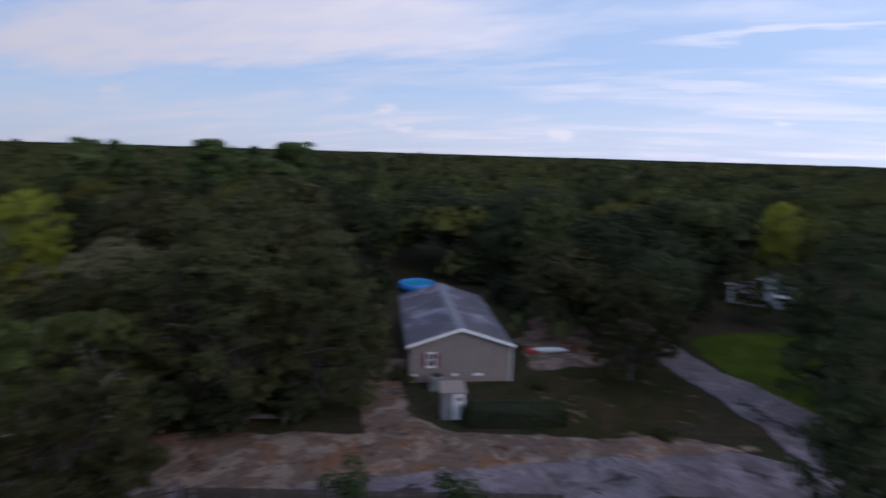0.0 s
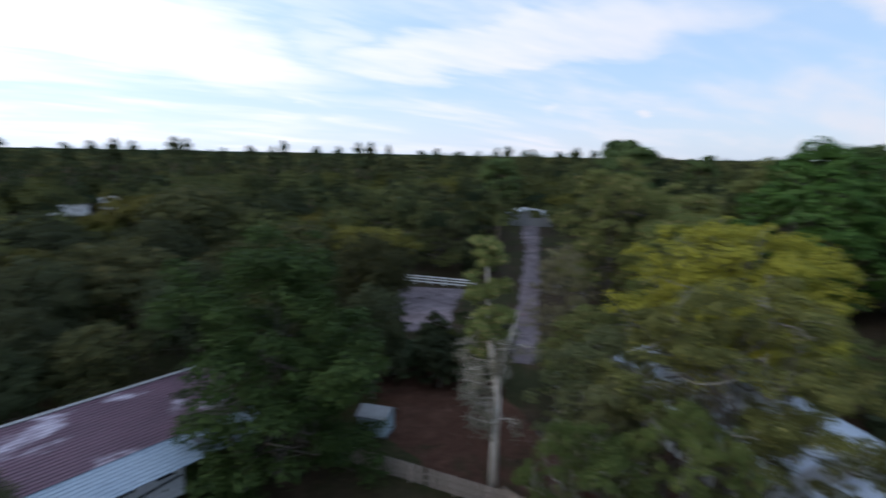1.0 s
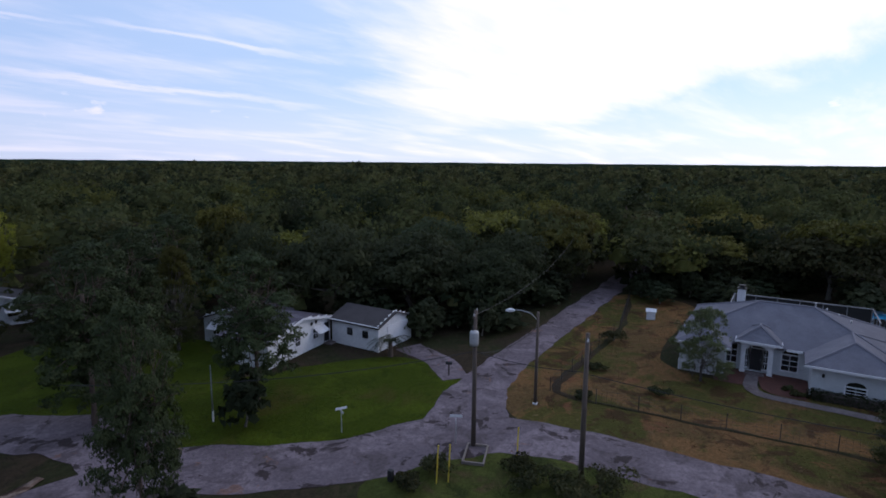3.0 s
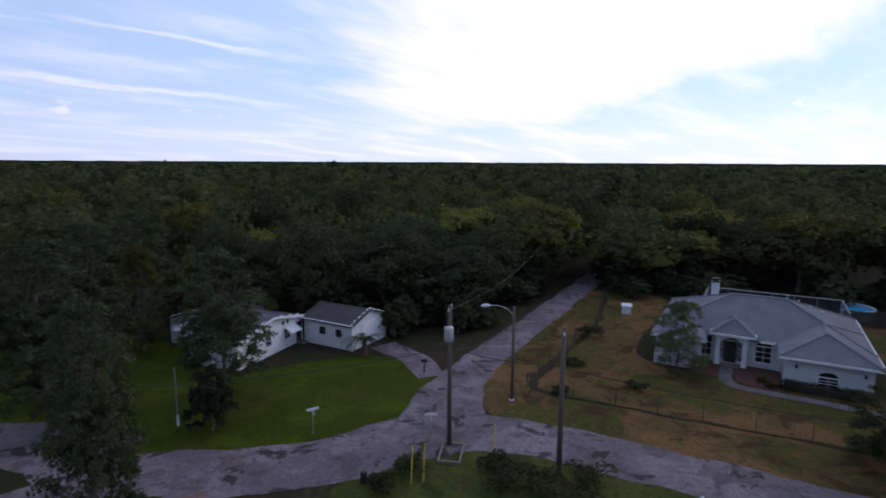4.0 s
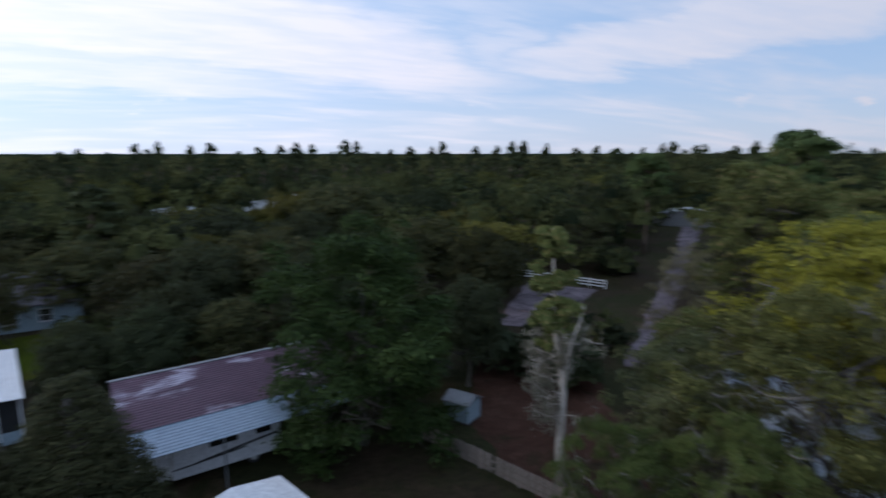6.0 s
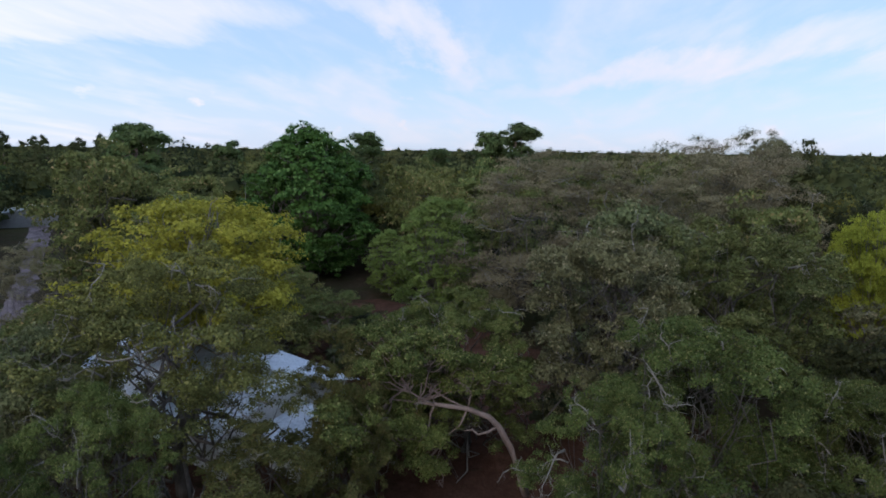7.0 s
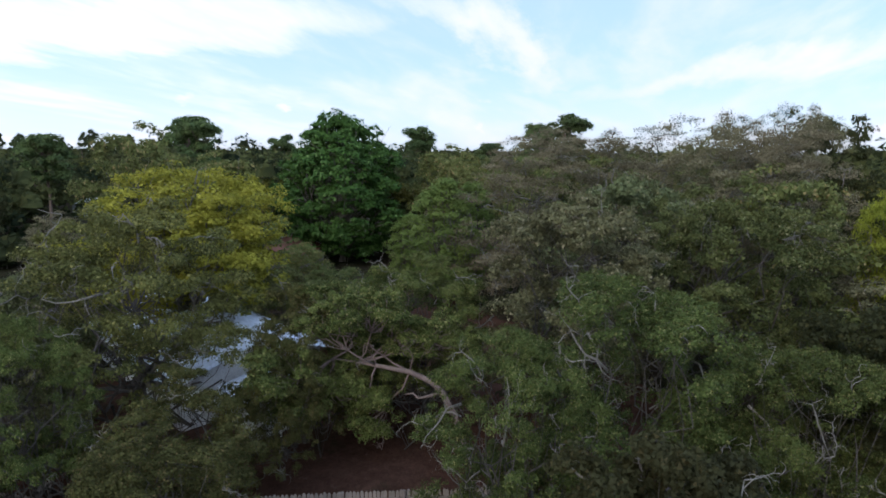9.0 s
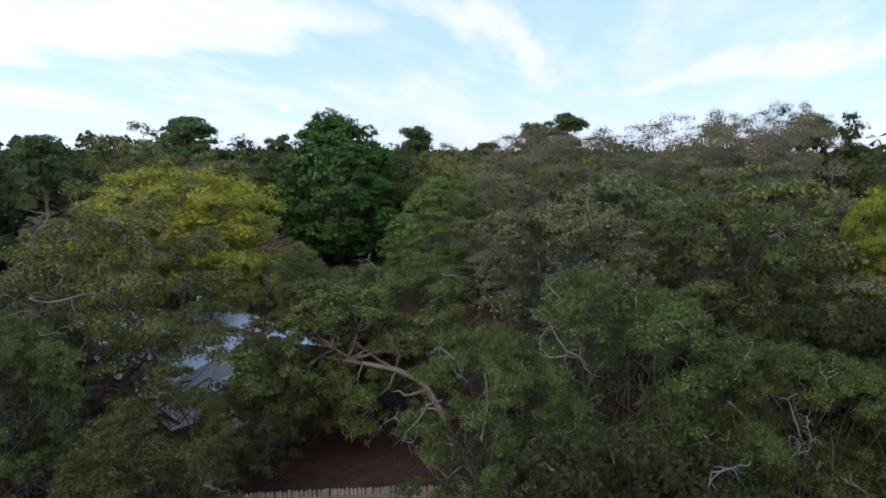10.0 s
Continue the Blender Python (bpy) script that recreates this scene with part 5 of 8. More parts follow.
def is_open(x, y, skip=0):
    for (ax, ay), (bx, by), half in CLEAR:
        if skip and half == 42:
            continue
        dx, dy = bx - ax, by - ay
        t = min(1, max(0, ((x - ax) * dx + (y - ay) * dy) / (dx * dx + dy * dy + 1e-9)))
        if math.hypot(x - ax - t * dx, y - ay - t * dy) < half:
            return True
    return False


# individual trees of the nearer woods
taken = [(x, y, r) for _, x, y, _, r in SPOTS]
added = 0
while added < 76:
    a, d = rng.uniform(0, 2 * math.pi), math.sqrt(rng.uniform(45 ** 2, 115 ** 2))
    x, y = d * math.cos(a), d * math.sin(a)
    r = rng.uniform(3.8, 7.0)
    if is_open(x, y) or any(math.hypot(x - p, y - q) < (r + s) * 0.55 for p, q, s in taken):
        continue
    taken.append((x, y, r))
    kind = ("row", "shade_oak", "row", "oak", "row", "shade_oak", "row", "pine")[added % 8] if d > 60 else ("oak", "shade_oak")[added % 2]
    top = rng.uniform(8.0, 11.5) if kind != "pine" else rng.uniform(12, 15)
    plant(kind, x, y, top, r if kind not in ("pine", "gold_mixed") else r * 0.7, added, float(rng.uniform(0, 360)))
    added += 1
def leaning_oak():
    """A live oak whose trunk bows over the red yard, with its crown hanging from the far end."""
    r = np.random.default_rng(404)
    spot = thing("oak_tree", "leaning live oak with a bowed bare trunk over the yard", "tree", -30.5, 10.2)
    s = Shape()
    bow = [(0, 0.1, -0.3), (0, -0.3, 1.0), (0, -0.82, 2.54), (0.05, -1.46, 3.75), (0, -1.95, 4.24), (0, -3.03, 4.68), (0.05, -4.63, 4.93), (0, -5.57, 5.02), (0, -6.8, 5.15)]
    s.tube(bow, [0.21, 0.17, 0.16, 0.16, 0.15, 0.13, 0.10, 0.07, 0.03], 8)
    for k in (5, 6, 7):
        dead_twig(s, r, Vector(bow[k]), Vector((0.2, r.normal() * 0.3, 0.9)).normalized(), 1.5, 0.05, 1)
    crooked(s, r, Vector(bow[3]), Vector((0.2, -3.2, 3.6)), 0.10, 0.03, 0.10, 5, 5)
    heads = [((-0.4, -4.2, 7.4), 1.7), ((1.0, -6.8, 6.8), 1.6), ((-1.2, -6.0, 5.2), 1.7), ((0.9, -6.4, 3.6), 1.4), ((1.6, -7.8, 4.6), 1.3), ((-1.4, -3.4, 6.6), 1.4), ((-1.4, -7.6, 4.0), 1.3), ((-0.8, -7.0, 7.3), 1.9), ((-2.6, -4.8, 6.6), 1.6), ((3.0, -8.4, 5.4), 1.6), ((2.0, -8.8, 3.4), 1.5), ((0.2, -5.4, 3.3), 1.2), ((0.1, -4.8, 2.0), 0.9), ((-1.2, -1.6, 6.4), 1.4), ((-1.8, -0.4, 5.2), 1.2), ((-0.9, -2.8, 5.9), 1.0)]
    clumps = []
    for head, wide in heads:
        root = Vector(bow[int(r.integers(5, 9))])
        knots = crooked(s, r, root, Vector(head) - Vector((0, 0, 0.3)), 0.055, 0.02, 0.18, 5, 5)
        for _ in range(9):
            d = r.normal(size=3)
            d[2] = abs(d[2]) if r.random() < 0.6 else -abs(d[2])
            d /= np.linalg.norm(d)
            p = np.array(head) + d * wide * r.uniform(0.5, 1.0) * np.array([1, 1, 0.7])
            clumps.append((*p, r.uniform(0.4, 0.75), 0.7))
            crooked(s, r, knots[3], Vector(p), 0.035, 0.01, 0.12, 4, 4)
    for _ in range(14):
        head, wide = heads[int(r.integers(0, len(heads)))]
        dead_twig(s, r, Vector(head), Vector((r.normal(), r.normal(), r.normal() * 0.6 + 0.2)).normalized(), r.uniform(1.2, 2.2), 0.045, 2)
    part("trunk", s, "bow_bark", spot, smooth=True)
    p, d = clump_points(r, np.array(clumps), 84000, 0.32)
    ob = new("crown", quads_mesh("crown", *leaf_cards(r, p, d, 0.11, 0.55), "live_oak"))
    ob.parent = spot


leaning_oak()
# low growth under the trees
shrub_count = 0
while shrub_count < 90:
    x, y = rng.uniform(-75, 75), rng.uniform(-80, 80)
    inside = 14 < x < 52 and -16 < y < 42 or -24 < x < 14 and 10 < y < 50 or -40 < x < -14 and -30 < y < 9 or -12 < x < 14 and -34 < y < 14
    if inside or math.hypot(x, y) < 22 or is_open(x, y, 1):
        continue
    plant("bush", x, y, rng.uniform(1.6, 4.0), rng.uniform(1.2, 2.4), 0, float(rng.uniform(0, 360)), "dark evergreen undergrowth shrub between trees")
    shrub_count += 1
# dense low growth along the edges of the yards
for x0, y0, x1, y1, count in ((46, 25, 74, 34, 20), (74, 3, 92, 17, 16), (77, -34, 96, -4, 18), (-13, 59, 13, 76, 18), (44, 36, 60, 48, 10), (-30, 40, -20, 60, 10), (84, -4, 100, 14, 14), (98, -12, 114, 4, 8), (18, -30, 29, -16, 12), (40, -34, 58, -20, 14), (-40, -34, -28, -26, 8)):
    for _ in range(count):
        plant("bush", float(rng.uniform(x0, x1)), float(rng.uniform(y0, y1)), rng.uniform(2.2, 4.4), rng.uniform(1.7, 2.9), 0, float(rng.uniform(0, 360)), "dark evergreen undergrowth shrub at the edge of the woods")
for kind in TREES:
    for spot, _, _ in TREES[kind]:
        for ob in (*spot.children_recursive, spot):
            bpy.data.objects.remove(ob)


def far_woods(name, inner, outer, count, cards, size, seed, low=6.5, high=12.5, width=(4.2, 7.6), leaf="woods"):
    """Many crowns in one mesh: leaf sprays over lumpy bodies."""
    r = np.random.default_rng(seed)
    a = r.uniform(0, 2 * math.pi, count * 2)
    d = np.sqrt(r.uniform(inner ** 2, outer ** 2, count * 2))
    x, y = d * np.cos(a), d * np.sin(a)
    keep = [i for i in range(len(x)) if not is_open(x[i], y[i]) and (d[i] > 125 or all(math.hypot(x[i] - p, y[i] - q) > s * 0.62 for p, q, s in taken))][:count]
    x, y = x[keep], y[keep]
    count = len(keep)
    top = r.uniform(low, high, count) * np.where(r.random(count) < 0.07, 1.18, 1.0)
    side = np.degrees(np.arctan2(-x, y))
    top = top * (1 + 0.32 * np.clip((side - 40) / 20, 0, 1) * np.clip((140 - side) / 15, 0, 1) + 0.08 * (np.abs(side) < 60))
    wide = r.uniform(*width, count)
    lobes = 4 if inner < 400 else 3
    tree_i = np.repeat(np.arange(count), lobes)
    off = r.normal(size=(len(tree_i), 3)) * np.array([0.42, 0.42, 0.13])
    lumps = np.stack([x[tree_i] + off[:, 0] * wide[tree_i], y[tree_i] + off[:, 1] * wide[tree_i], top[tree_i] * (0.72 + off[:, 2] * 0.8), wide[tree_i] * r.uniform(0.35, 0.55, len(tree_i))], 1)
    lumps[:, 2] = np.minimum(lumps[:, 2], top[tree_i] - lumps[:, 3] * 0.6)
    k = np.repeat(np.arange(len(lumps)), max(1, cards // lobes))
    n = r.normal(size=(len(k), 3))
    n[:, 2] = np.abs(n[:, 2]) * 0.9 + np.where(r.random(len(k)) < 0.3, -0.5, 0)
    n /= np.linalg.norm(n, axis=1, keepdims=True)
    p = lumps[k, :3] + n * lumps[k, 3:4] * r.uniform(0.7, 1.1, (len(k), 1)) * np.array([1, 1, 0.85])
    heart = np.stack([x[tree_i[k]], y[tree_i[k]], top[tree_i[k]] * 0.5], 1)
    out = (p - heart) / wide[tree_i[k]][:, None]
    v1, f1 = leaf_cards(r, p, n * 0.8 + out * 0.3 + r.normal(scale=0.7, size=n.shape), size, 0.8)
    # bodies: a blunt core under the sprays
    ring = np.arange(4) * math.pi / 2
    body = np.concatenate([np.stack([np.cos(ring) * 0.8, np.sin(ring) * 0.8, np.full(4, -0.45)], 1), np.stack([np.cos(ring + 0.5) * 0.45, np.sin(ring + 0.5) * 0.45, np.full(4, 0.30)], 1)])
    v2 = (lumps[:, None, :3] + body[None] * lumps[:, None, 3:4] * 0.64).reshape(-1, 3)
    base = np.arange(len(lumps))[:, None, None] * 8 + len(v1)
    j = np.arange(4)
    sides = np.stack([j, (j + 1) % 4, (j + 1) % 4 + 4, j + 4], 1)
    quads = np.concatenate([sides, np.array([[4, 5, 6, 7]])])
    halves = np.concatenate([quads[:, [0, 1, 2]], quads[:, [0, 2, 3]]])
    f2 = (base + halves[None]).reshape(-1, 3)
    data = quads_mesh(name, np.concatenate([v1, v2]), np.concatenate([f1, f2]), leaf)
    tagged(new(name, data), "dense mixed oak and pine woodland reaching the horizon", "woods", "", "stuff")


far_woods("woods", 70, 210, 1200, 280, 0.66, 5)
far_woods("woods", 72, 230, 420, 300, 0.66, 8, 6.5, 11.5, leaf="woods_amber")
far_woods("woods", 200, 430, 1900, 72, 1.5, 6, 9.0, 13.0, (4.0, 7.0))
far_woods("woods", 420, 1000, 2400, 28, 3.8, 7, 9.5, 13.5, (7, 12))

far_woods("undergrowth", 46, 250, 2600, 44, 0.8, 9, 2.2, 4.6, (2.6, 4.6))


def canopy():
    """The roof of the woods out to the skyline, coloured dark for the shade among its leaves."""
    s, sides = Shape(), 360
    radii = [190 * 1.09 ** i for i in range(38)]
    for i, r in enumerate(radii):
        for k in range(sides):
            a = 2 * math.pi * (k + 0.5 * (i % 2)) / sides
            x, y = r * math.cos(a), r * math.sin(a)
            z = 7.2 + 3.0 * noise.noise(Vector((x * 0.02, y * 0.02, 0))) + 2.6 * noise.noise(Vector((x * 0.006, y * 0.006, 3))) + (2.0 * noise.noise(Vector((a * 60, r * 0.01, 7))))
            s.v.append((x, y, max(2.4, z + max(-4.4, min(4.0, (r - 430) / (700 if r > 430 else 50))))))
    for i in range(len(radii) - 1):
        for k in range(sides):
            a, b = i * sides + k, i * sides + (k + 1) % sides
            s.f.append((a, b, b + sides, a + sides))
    solid("woods", s, "far_canopy", "distant woodland canopy on the skyline with leaf shade in its colour", "woods", "stuff")


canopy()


def grass(name, label, box, count, size, material, seed, keep):
    """Short upright tufts strewn over a lawn."""
    r = np.random.default_rng(seed)
    x, y = r.uniform(box[0], box[2], count), r.uniform(box[1], box[3], count)
    ok = np.array([keep(a, b) for a, b in zip(x, y)])
    p = np.stack([x[ok], y[ok], np.full(ok.sum(), 0.05)], 1)
    d = r.normal(size=p.shape) * np.array([1, 1, 0.25])
    tagged(new(name, quads_mesh(name, *leaf_cards(r, p, d, size, 0.8), material)), label, "grass", "", "stuff")


grass("grass", "short tufts of green lawn grass", (17, -14, 39, 41), 12000, 0.06, "turf", 301, lambda x, y: (y > 24.5 and 24 - (x - 22) * 0.2 < y < 39 - abs(x - 24) * 0.3 and x > 18 + max(0, 27 - y)) or (20 < x < 29.6 and (2 < y < 13.5 or -13 < y < -5)))
grass("grass", "dry brown tufts of lawn grass", (36.6, -11, 74, 18), 8000, 0.07, "straw", 302, lambda x, y: x < 50 or y > 8)
grass("grass", "short tufts of green lawn grass", (14, -72, 33, -41), 7000, 0.13, "turf", 303, lambda x, y: x > 19 - (y + 41) * 0.0 and x < 22 - (y + 41) * 0.4)


# ---------- houses ----------
def window(parent, x, y, z, w, h, face, bars=1, frame_material="trim", arched=False, name="window"):
    """A window set in a wall: casing, pane and bars. face: the wall's outward direction, '-x', '+x', '-y' or '+y'."""
    holder = new(name)
    holder.parent = parent
    turn = {"-y": 0, "+x": 90, "+y": 180, "-x": -90}[face]
    holder.matrix_basis = pose(x, y, z, 0, 0, turn)
    t = 0.09
    part("window_frame", Shape().block(-w / 2 - t, -0.06, -t, -w / 2, 0.02, h + t).block(w / 2, -0.06, -t, w / 2 + t, 0.02, h + t).block(-w / 2, -0.06, h, w / 2, 0.02, h + t).block(-w / 2 - 0.06, -0.10, -t - 0.02, w / 2 + 0.06, 0.02, 0), frame_material, holder)
    pane = Shape().block(-w / 2, -0.025, 0, w / 2, 0.01, h)
    if arched:
        arc = [(w / 2 * math.cos(math.pi * k / 10), -0.025, h + t + w * 0.3 * math.sin(math.pi * k / 10)) for k in range(11)]
        k0 = len(pane.v)
        pane.v += arc
        pane.f.append(tuple(range(k0 + 10, k0 - 1, -1)))
    part("pane", pane, "pane", holder)
    bar = Shape()
    for k in range(bars):
        zz = h * (k + 1) / (bars + 1)
        bar.block(-w / 2, -0.045, zz - 0.025, w / 2, -0.026, zz + 0.025)
    bar.block(-0.02, -0.042, 0, 0.02, -0.026, h)
    part("glazing_bar", bar, frame_material, holder)
    return holder


def door(parent, x, y, z, w, h, face, material="trim", name="door"):
    holder = new(name)
    holder.parent = parent
    holder.matrix_basis = pose(x, y, z, 0, 0, {"-y": 0, "+x": 90, "+y": 180, "-x": -90}[face])
    part("door_frame", Shape().block(-w / 2 - 0.1, -0.06, 0, -w / 2, 0.02, h + 0.1).block(w / 2, -0.06, 0, w / 2 + 0.1, 0.02, h + 0.1).block(-w / 2, -0.06, h, w / 2, 0.02, h + 0.1), "trim", holder)
    part("door_leaf", Shape().block(-w / 2, -0.04, 0.02, w / 2, 0.01, h).block(-w / 2 + 0.1, -0.05, h * 0.5, w / 2 - 0.1, -0.04, h - 0.12), material, holder)
    part("handle", Shape().block(w / 2 - 0.14, -0.09, 0.98, w / 2 - 0.06, -0.05, 1.08), "galv", holder)
    return holder


def hip_slab(x0, y0, x1, y1, z, pitch, thick=0.14):
    """A hipped roof over a rectangle."""
    s = Shape()
    dx, dy = x1 - x0, y1 - y0
    half = min(dx, dy) / 2
    top = z + half * pitch
    a, b = ((x0 + half, (y0 + y1) / 2, top), (x1 - half, (y0 + y1) / 2, top)) if dx > dy else (((x0 + x1) / 2, y0 + half, top), ((x0 + x1) / 2, y1 - half, top))
    c = [(x0, y0, z), (x1, y0, z), (x1, y1, z), (x0, y1, z)]
    if dx > dy:
        s.face(c[0], c[1], b, a).face(c[2], c[3], a, b).face(c[1], c[2], b).face(c[3], c[0], a)
    else:
        s.face(c[1], c[2], b, a).face(c[3], c[0], a, b).face(c[0], c[1], a).face(c[2], c[3], b)
    low = [(p[0], p[1], z - thick) for p in c]
    for i in range(4):
        j = (i + 1) % 4
        s.face(low[i], low[j], c[j], c[i])
    s.face(*low[::-1])
    return s


def hip_caps(x0, y0, x1, y1, z, pitch):
    """Ridge and hip caps as thin raised strips."""
    s = Shape()
    dx, dy = x1 - x0, y1 - y0
    half = min(dx, dy) / 2
    top = z + half * pitch
    a, b = ((x0 + half, (y0 + y1) / 2, top), (x1 - half, (y0 + y1) / 2, top)) if dx > dy else (((x0 + x1) / 2, y0 + half, top), ((x0 + x1) / 2, y1 - half, top))
    c = [(x0, y0, z), (x1, y0, z), (x1, y1, z), (x0, y1, z)]
    ends = [a, b, b, a] if dx > dy else [a, a, b, b]
    for p, q in [(a, b)] + list(zip(c, ends)):
        s.tube([p, q], [0.10, 0.10], 5)
    return s


def gable_roof(w, length, z, rise, over=0.35, thick=0.16):
    """Two slopes over a body w wide (x) and length deep (y from 0), ridge along y."""
    s = Shape()
    e = w / 2 + over
    low = z - rise * over / (w / 2)
    s.slab([(-e, -over, low), (0, -over, z + rise), (0, length + over, z + rise), (-e, length + over, low)][::-1], thick)
    s.slab([(0, -over, z + rise), (e, -over, low), (e, length + over, low), (0, length + over, z + rise)][::-1], thick)
    return s


def gable_body(w, length, z, rise):
    s = Shape()
    h = w / 2
    s.v = [(-h, 0, 0), (h, 0, 0), (h, 0, z), (0, 0, z + rise), (-h, 0, z), (-h, length, 0), (h, length, 0), (h, length, z), (0, length, z + rise), (-h, length, z)]
    s.f = [(0, 1, 2, 3, 4), (9, 8, 7, 6, 5), (1, 6, 7, 2), (5, 0, 4, 9)]
    return s


def siding(w, z0, z1, y, rise=0.0, step=0.24):
    """Lap boards across a front wall."""
    s = Shape()
    z = z0
    while z < z1 + rise - 0.1:
        half = w / 2 if z < z1 else w / 2 * (1 - (z - z1) / rise)
        if half > 0.2:
            s.face((-half, y - 0.035, z), (half, y - 0.035, z), (half, y - 0.008, z + step), (-half, y - 0.008, z + step))
            s.face((-half, y, z), (half, y, z), (half, y - 0.035, z), (-half, y - 0.035, z))
        z += step
    return s


def barge(w, z, rise, over=0.35):
    s = Shape()
    e = w / 2 + over
    low = z - rise * over / (w / 2)
    for k in (-1, 1):
        s.slab([(0, -over - 0.09, z + rise + 0.10), (k * e, -over - 0.09, low + 0.10), (k * e, -over - 0.02, low + 0.10), (0, -over - 0.02, z + rise + 0.10)][::k], 0.22)
    return s


def pale_house():
    h = thing("house", "pale stucco bungalow with a grey hipped shingle roof", "house")
    wall = Shape()
    wall.block(54.5, -9.0, 0, 66, 7.0, 2.62)
    wall.block(50.9, -9.0, 0, 54.5, -3.1, 2.62)
    wall.block(52.1, 3.3, 0, 54.5, 7.0, 2.62)
    part("wall", wall, "stucco", h)
    part("roof", hip_slab(54.0, -9.5, 66.5, 7.5, 2.64, 0.42), "shingle", h)
    part("roof", hip_slab(50.4, -9.46, 60.6, -2.6, 2.645, 0.42), "shingle", h, "garage wing roof")
    part("roof", hip_slab(51.6, 2.85, 58.5, 7.46, 2.645, 0.42), "shingle", h, "side wing roof")
    part("ridge_cap", hip_caps(54.0, -9.5, 66.5, 7.5, 2.66, 0.42), "ridge_cap", h)
    part("ridge_cap", hip_caps(50.4, -9.46, 60.6, -2.6, 2.66, 0.42), "ridge_cap", h)
    for y in (-0.36, 1.78):
        part("porch_column", Shape().block(53.72, y, 0, 54.1, y + 0.36, 2.62).block(53.68, y - 0.04, 0, 54.14, y + 0.40, 0.16).block(53.68, y - 0.04, 2.46, 54.14, y + 0.40, 2.6), "trim", h, "white square porch column")
    arch = Shape()
    rim = [(0.02 + 0.88 + 0.88 * math.cos(math.pi * k / 12), 2.05 + 0.55 * math.sin(math.pi * k / 12)) for k in range(13)]
    for (y0, z0), (y1, z1) in zip(rim, rim[1:]):
        for x, flip in ((53.76, 1), (54.06, -1)):
            arch.face(*[(x, y0, z0), (x, y0, 2.98), (x, y1, 2.98), (x, y1, z1)][::flip])
        arch.face((53.76, y0, z0), (53.76, y1, z1), (54.06, y1, z1), (54.06, y0, z0))
    arch.block(53.74, -0.5, 2.62, 54.08, 0.02, 2.98).block(53.74, 1.78, 2.62, 54.08, 2.3, 2.98)
    part("porch_arch", arch, "trim", h, "white arched porch front")
    part("porch_roof", hip_slab(53.3, -0.95, 57.6, 2.62, 2.99, 0.62), "shingle", h, "small hipped porch roof")
    part("porch_fascia", Shape().block(53.24, -1.0, 2.84, 53.3, 2.67, 3.03).block(53.3, -1.0, 2.84, 54.6, -0.955, 3.03).block(53.3, 2.625, 2.84, 54.6, 2.67, 3.03), "trim", h)
    part("ridge_cap", hip_caps(53.3, -0.95, 57.6, 2.62, 3.0, 0.62), "ridge_cap", h)
    for box in ((50.34, -9.52, 50.395, -2.56), (51.54, 2.8, 51.595, 7.5), (50.4, -9.6, 66.6, -9.53), (53.94, -2.5, 53.99, -1.3)):
        part("fascia", Shape().block(box[0], box[1], 2.46, box[2], box[3], 2.64), "trim", h)
    door(h, 54.48, 0.95, 0.15, 0.95, 2.0, "-x", "dark")
    window(h, 54.48, 0.22, 0.35, 0.34, 1.75, "-x", 2)
    window(h, 54.48, 1.68, 0.35, 0.34, 1.75, "-x", 2)
    part("fanlight", Shape().block(54.40, 0.1, 2.24, 54.47, 1.8, 2.55), "pane", h)
    window(h, 54.48, -1.62, 0.6, 1.2, 1.4, "-x", 2, arched=True)
    window(h, 54.48, 2.95, 0.6, 0.9, 1.75, "-x", 2)
    lattice = Shape()
    for k in range(14):
        y = 3.6 + k * 0.25
        lattice.block(51.2, y, 0.05, 51.24, y + 0.07, 1.1)
    lattice.block(51.18, 3.55, 0.15, 51.2, 6.95, 0.24).block(51.18, 3.55, 0.9, 51.2, 6.95, 0.99)
    part("lattice", lattice, "trim", h, "low white slatted screen before the side wing")
    window(h, 50.88, -6.08, 0.55, 1.3, 0.7, "-x", 2, arched=True)
    for y in (-3.9, -8.4):
        part("wall_lamp", Shape().lathe([(0.03, 1.7), (0.09, 1.75), (0.11, 1.95), (0.04, 2.05)], 50.78, y, 8), "dark", h)
    for k in range(4):
        part("roof_vent", Shape().lathe([(0.07, 0), (0.07, 0.35), (0.13, 0.37), (0.02, 0.44)], 61.0 + k * 1.1, -6.2 + k * 0.9, 8).block(0, 0, 0, 0.01, 0.01, 0.01), "galv", h).location = (0, 0, 3.9 + 0.2 * k)
    chimney = part("chimney", Shape().block(64.0, 2.7, 2.2, 64.7, 3.45, 5.5, 0.04), "white", h)
    part("chimney_cap", Shape().block(63.94, 2.64, 5.5, 64.76, 3.51, 5.6).block(64.15, 2.85, 5.6, 64.55, 3.3, 5.85).block(64.05, 2.75, 5.85, 64.65, 3.4, 5.92), "dark", chimney, "dark metal chimney cap")
    part("step", Shape().block(53.2, 0.2, 0, 53.9, 1.7, 0.14, 0.02), "concrete", h)
    hedge_row(h)
    cage = thing("pool_enclosure", "dark screened pool cage with pale posts", "pool enclosure")
    for x, y in [(72.8, -9 + k * 2.2) for k in range(7)] + [(66.4 + k * 2.2, -9) for k in range(3)] + [(66.4 + k * 2.2, 4.2) for k in range(3)]:
        part("post", Shape().block(x - 0.05, y - 0.05, 0, x + 0.05, y + 0.05, 3.1), "grey", cage)
    part("screen_panel", Shape().block(72.82, -9, 0.3, 72.84, 4.2, 3.05), "screen", cage)
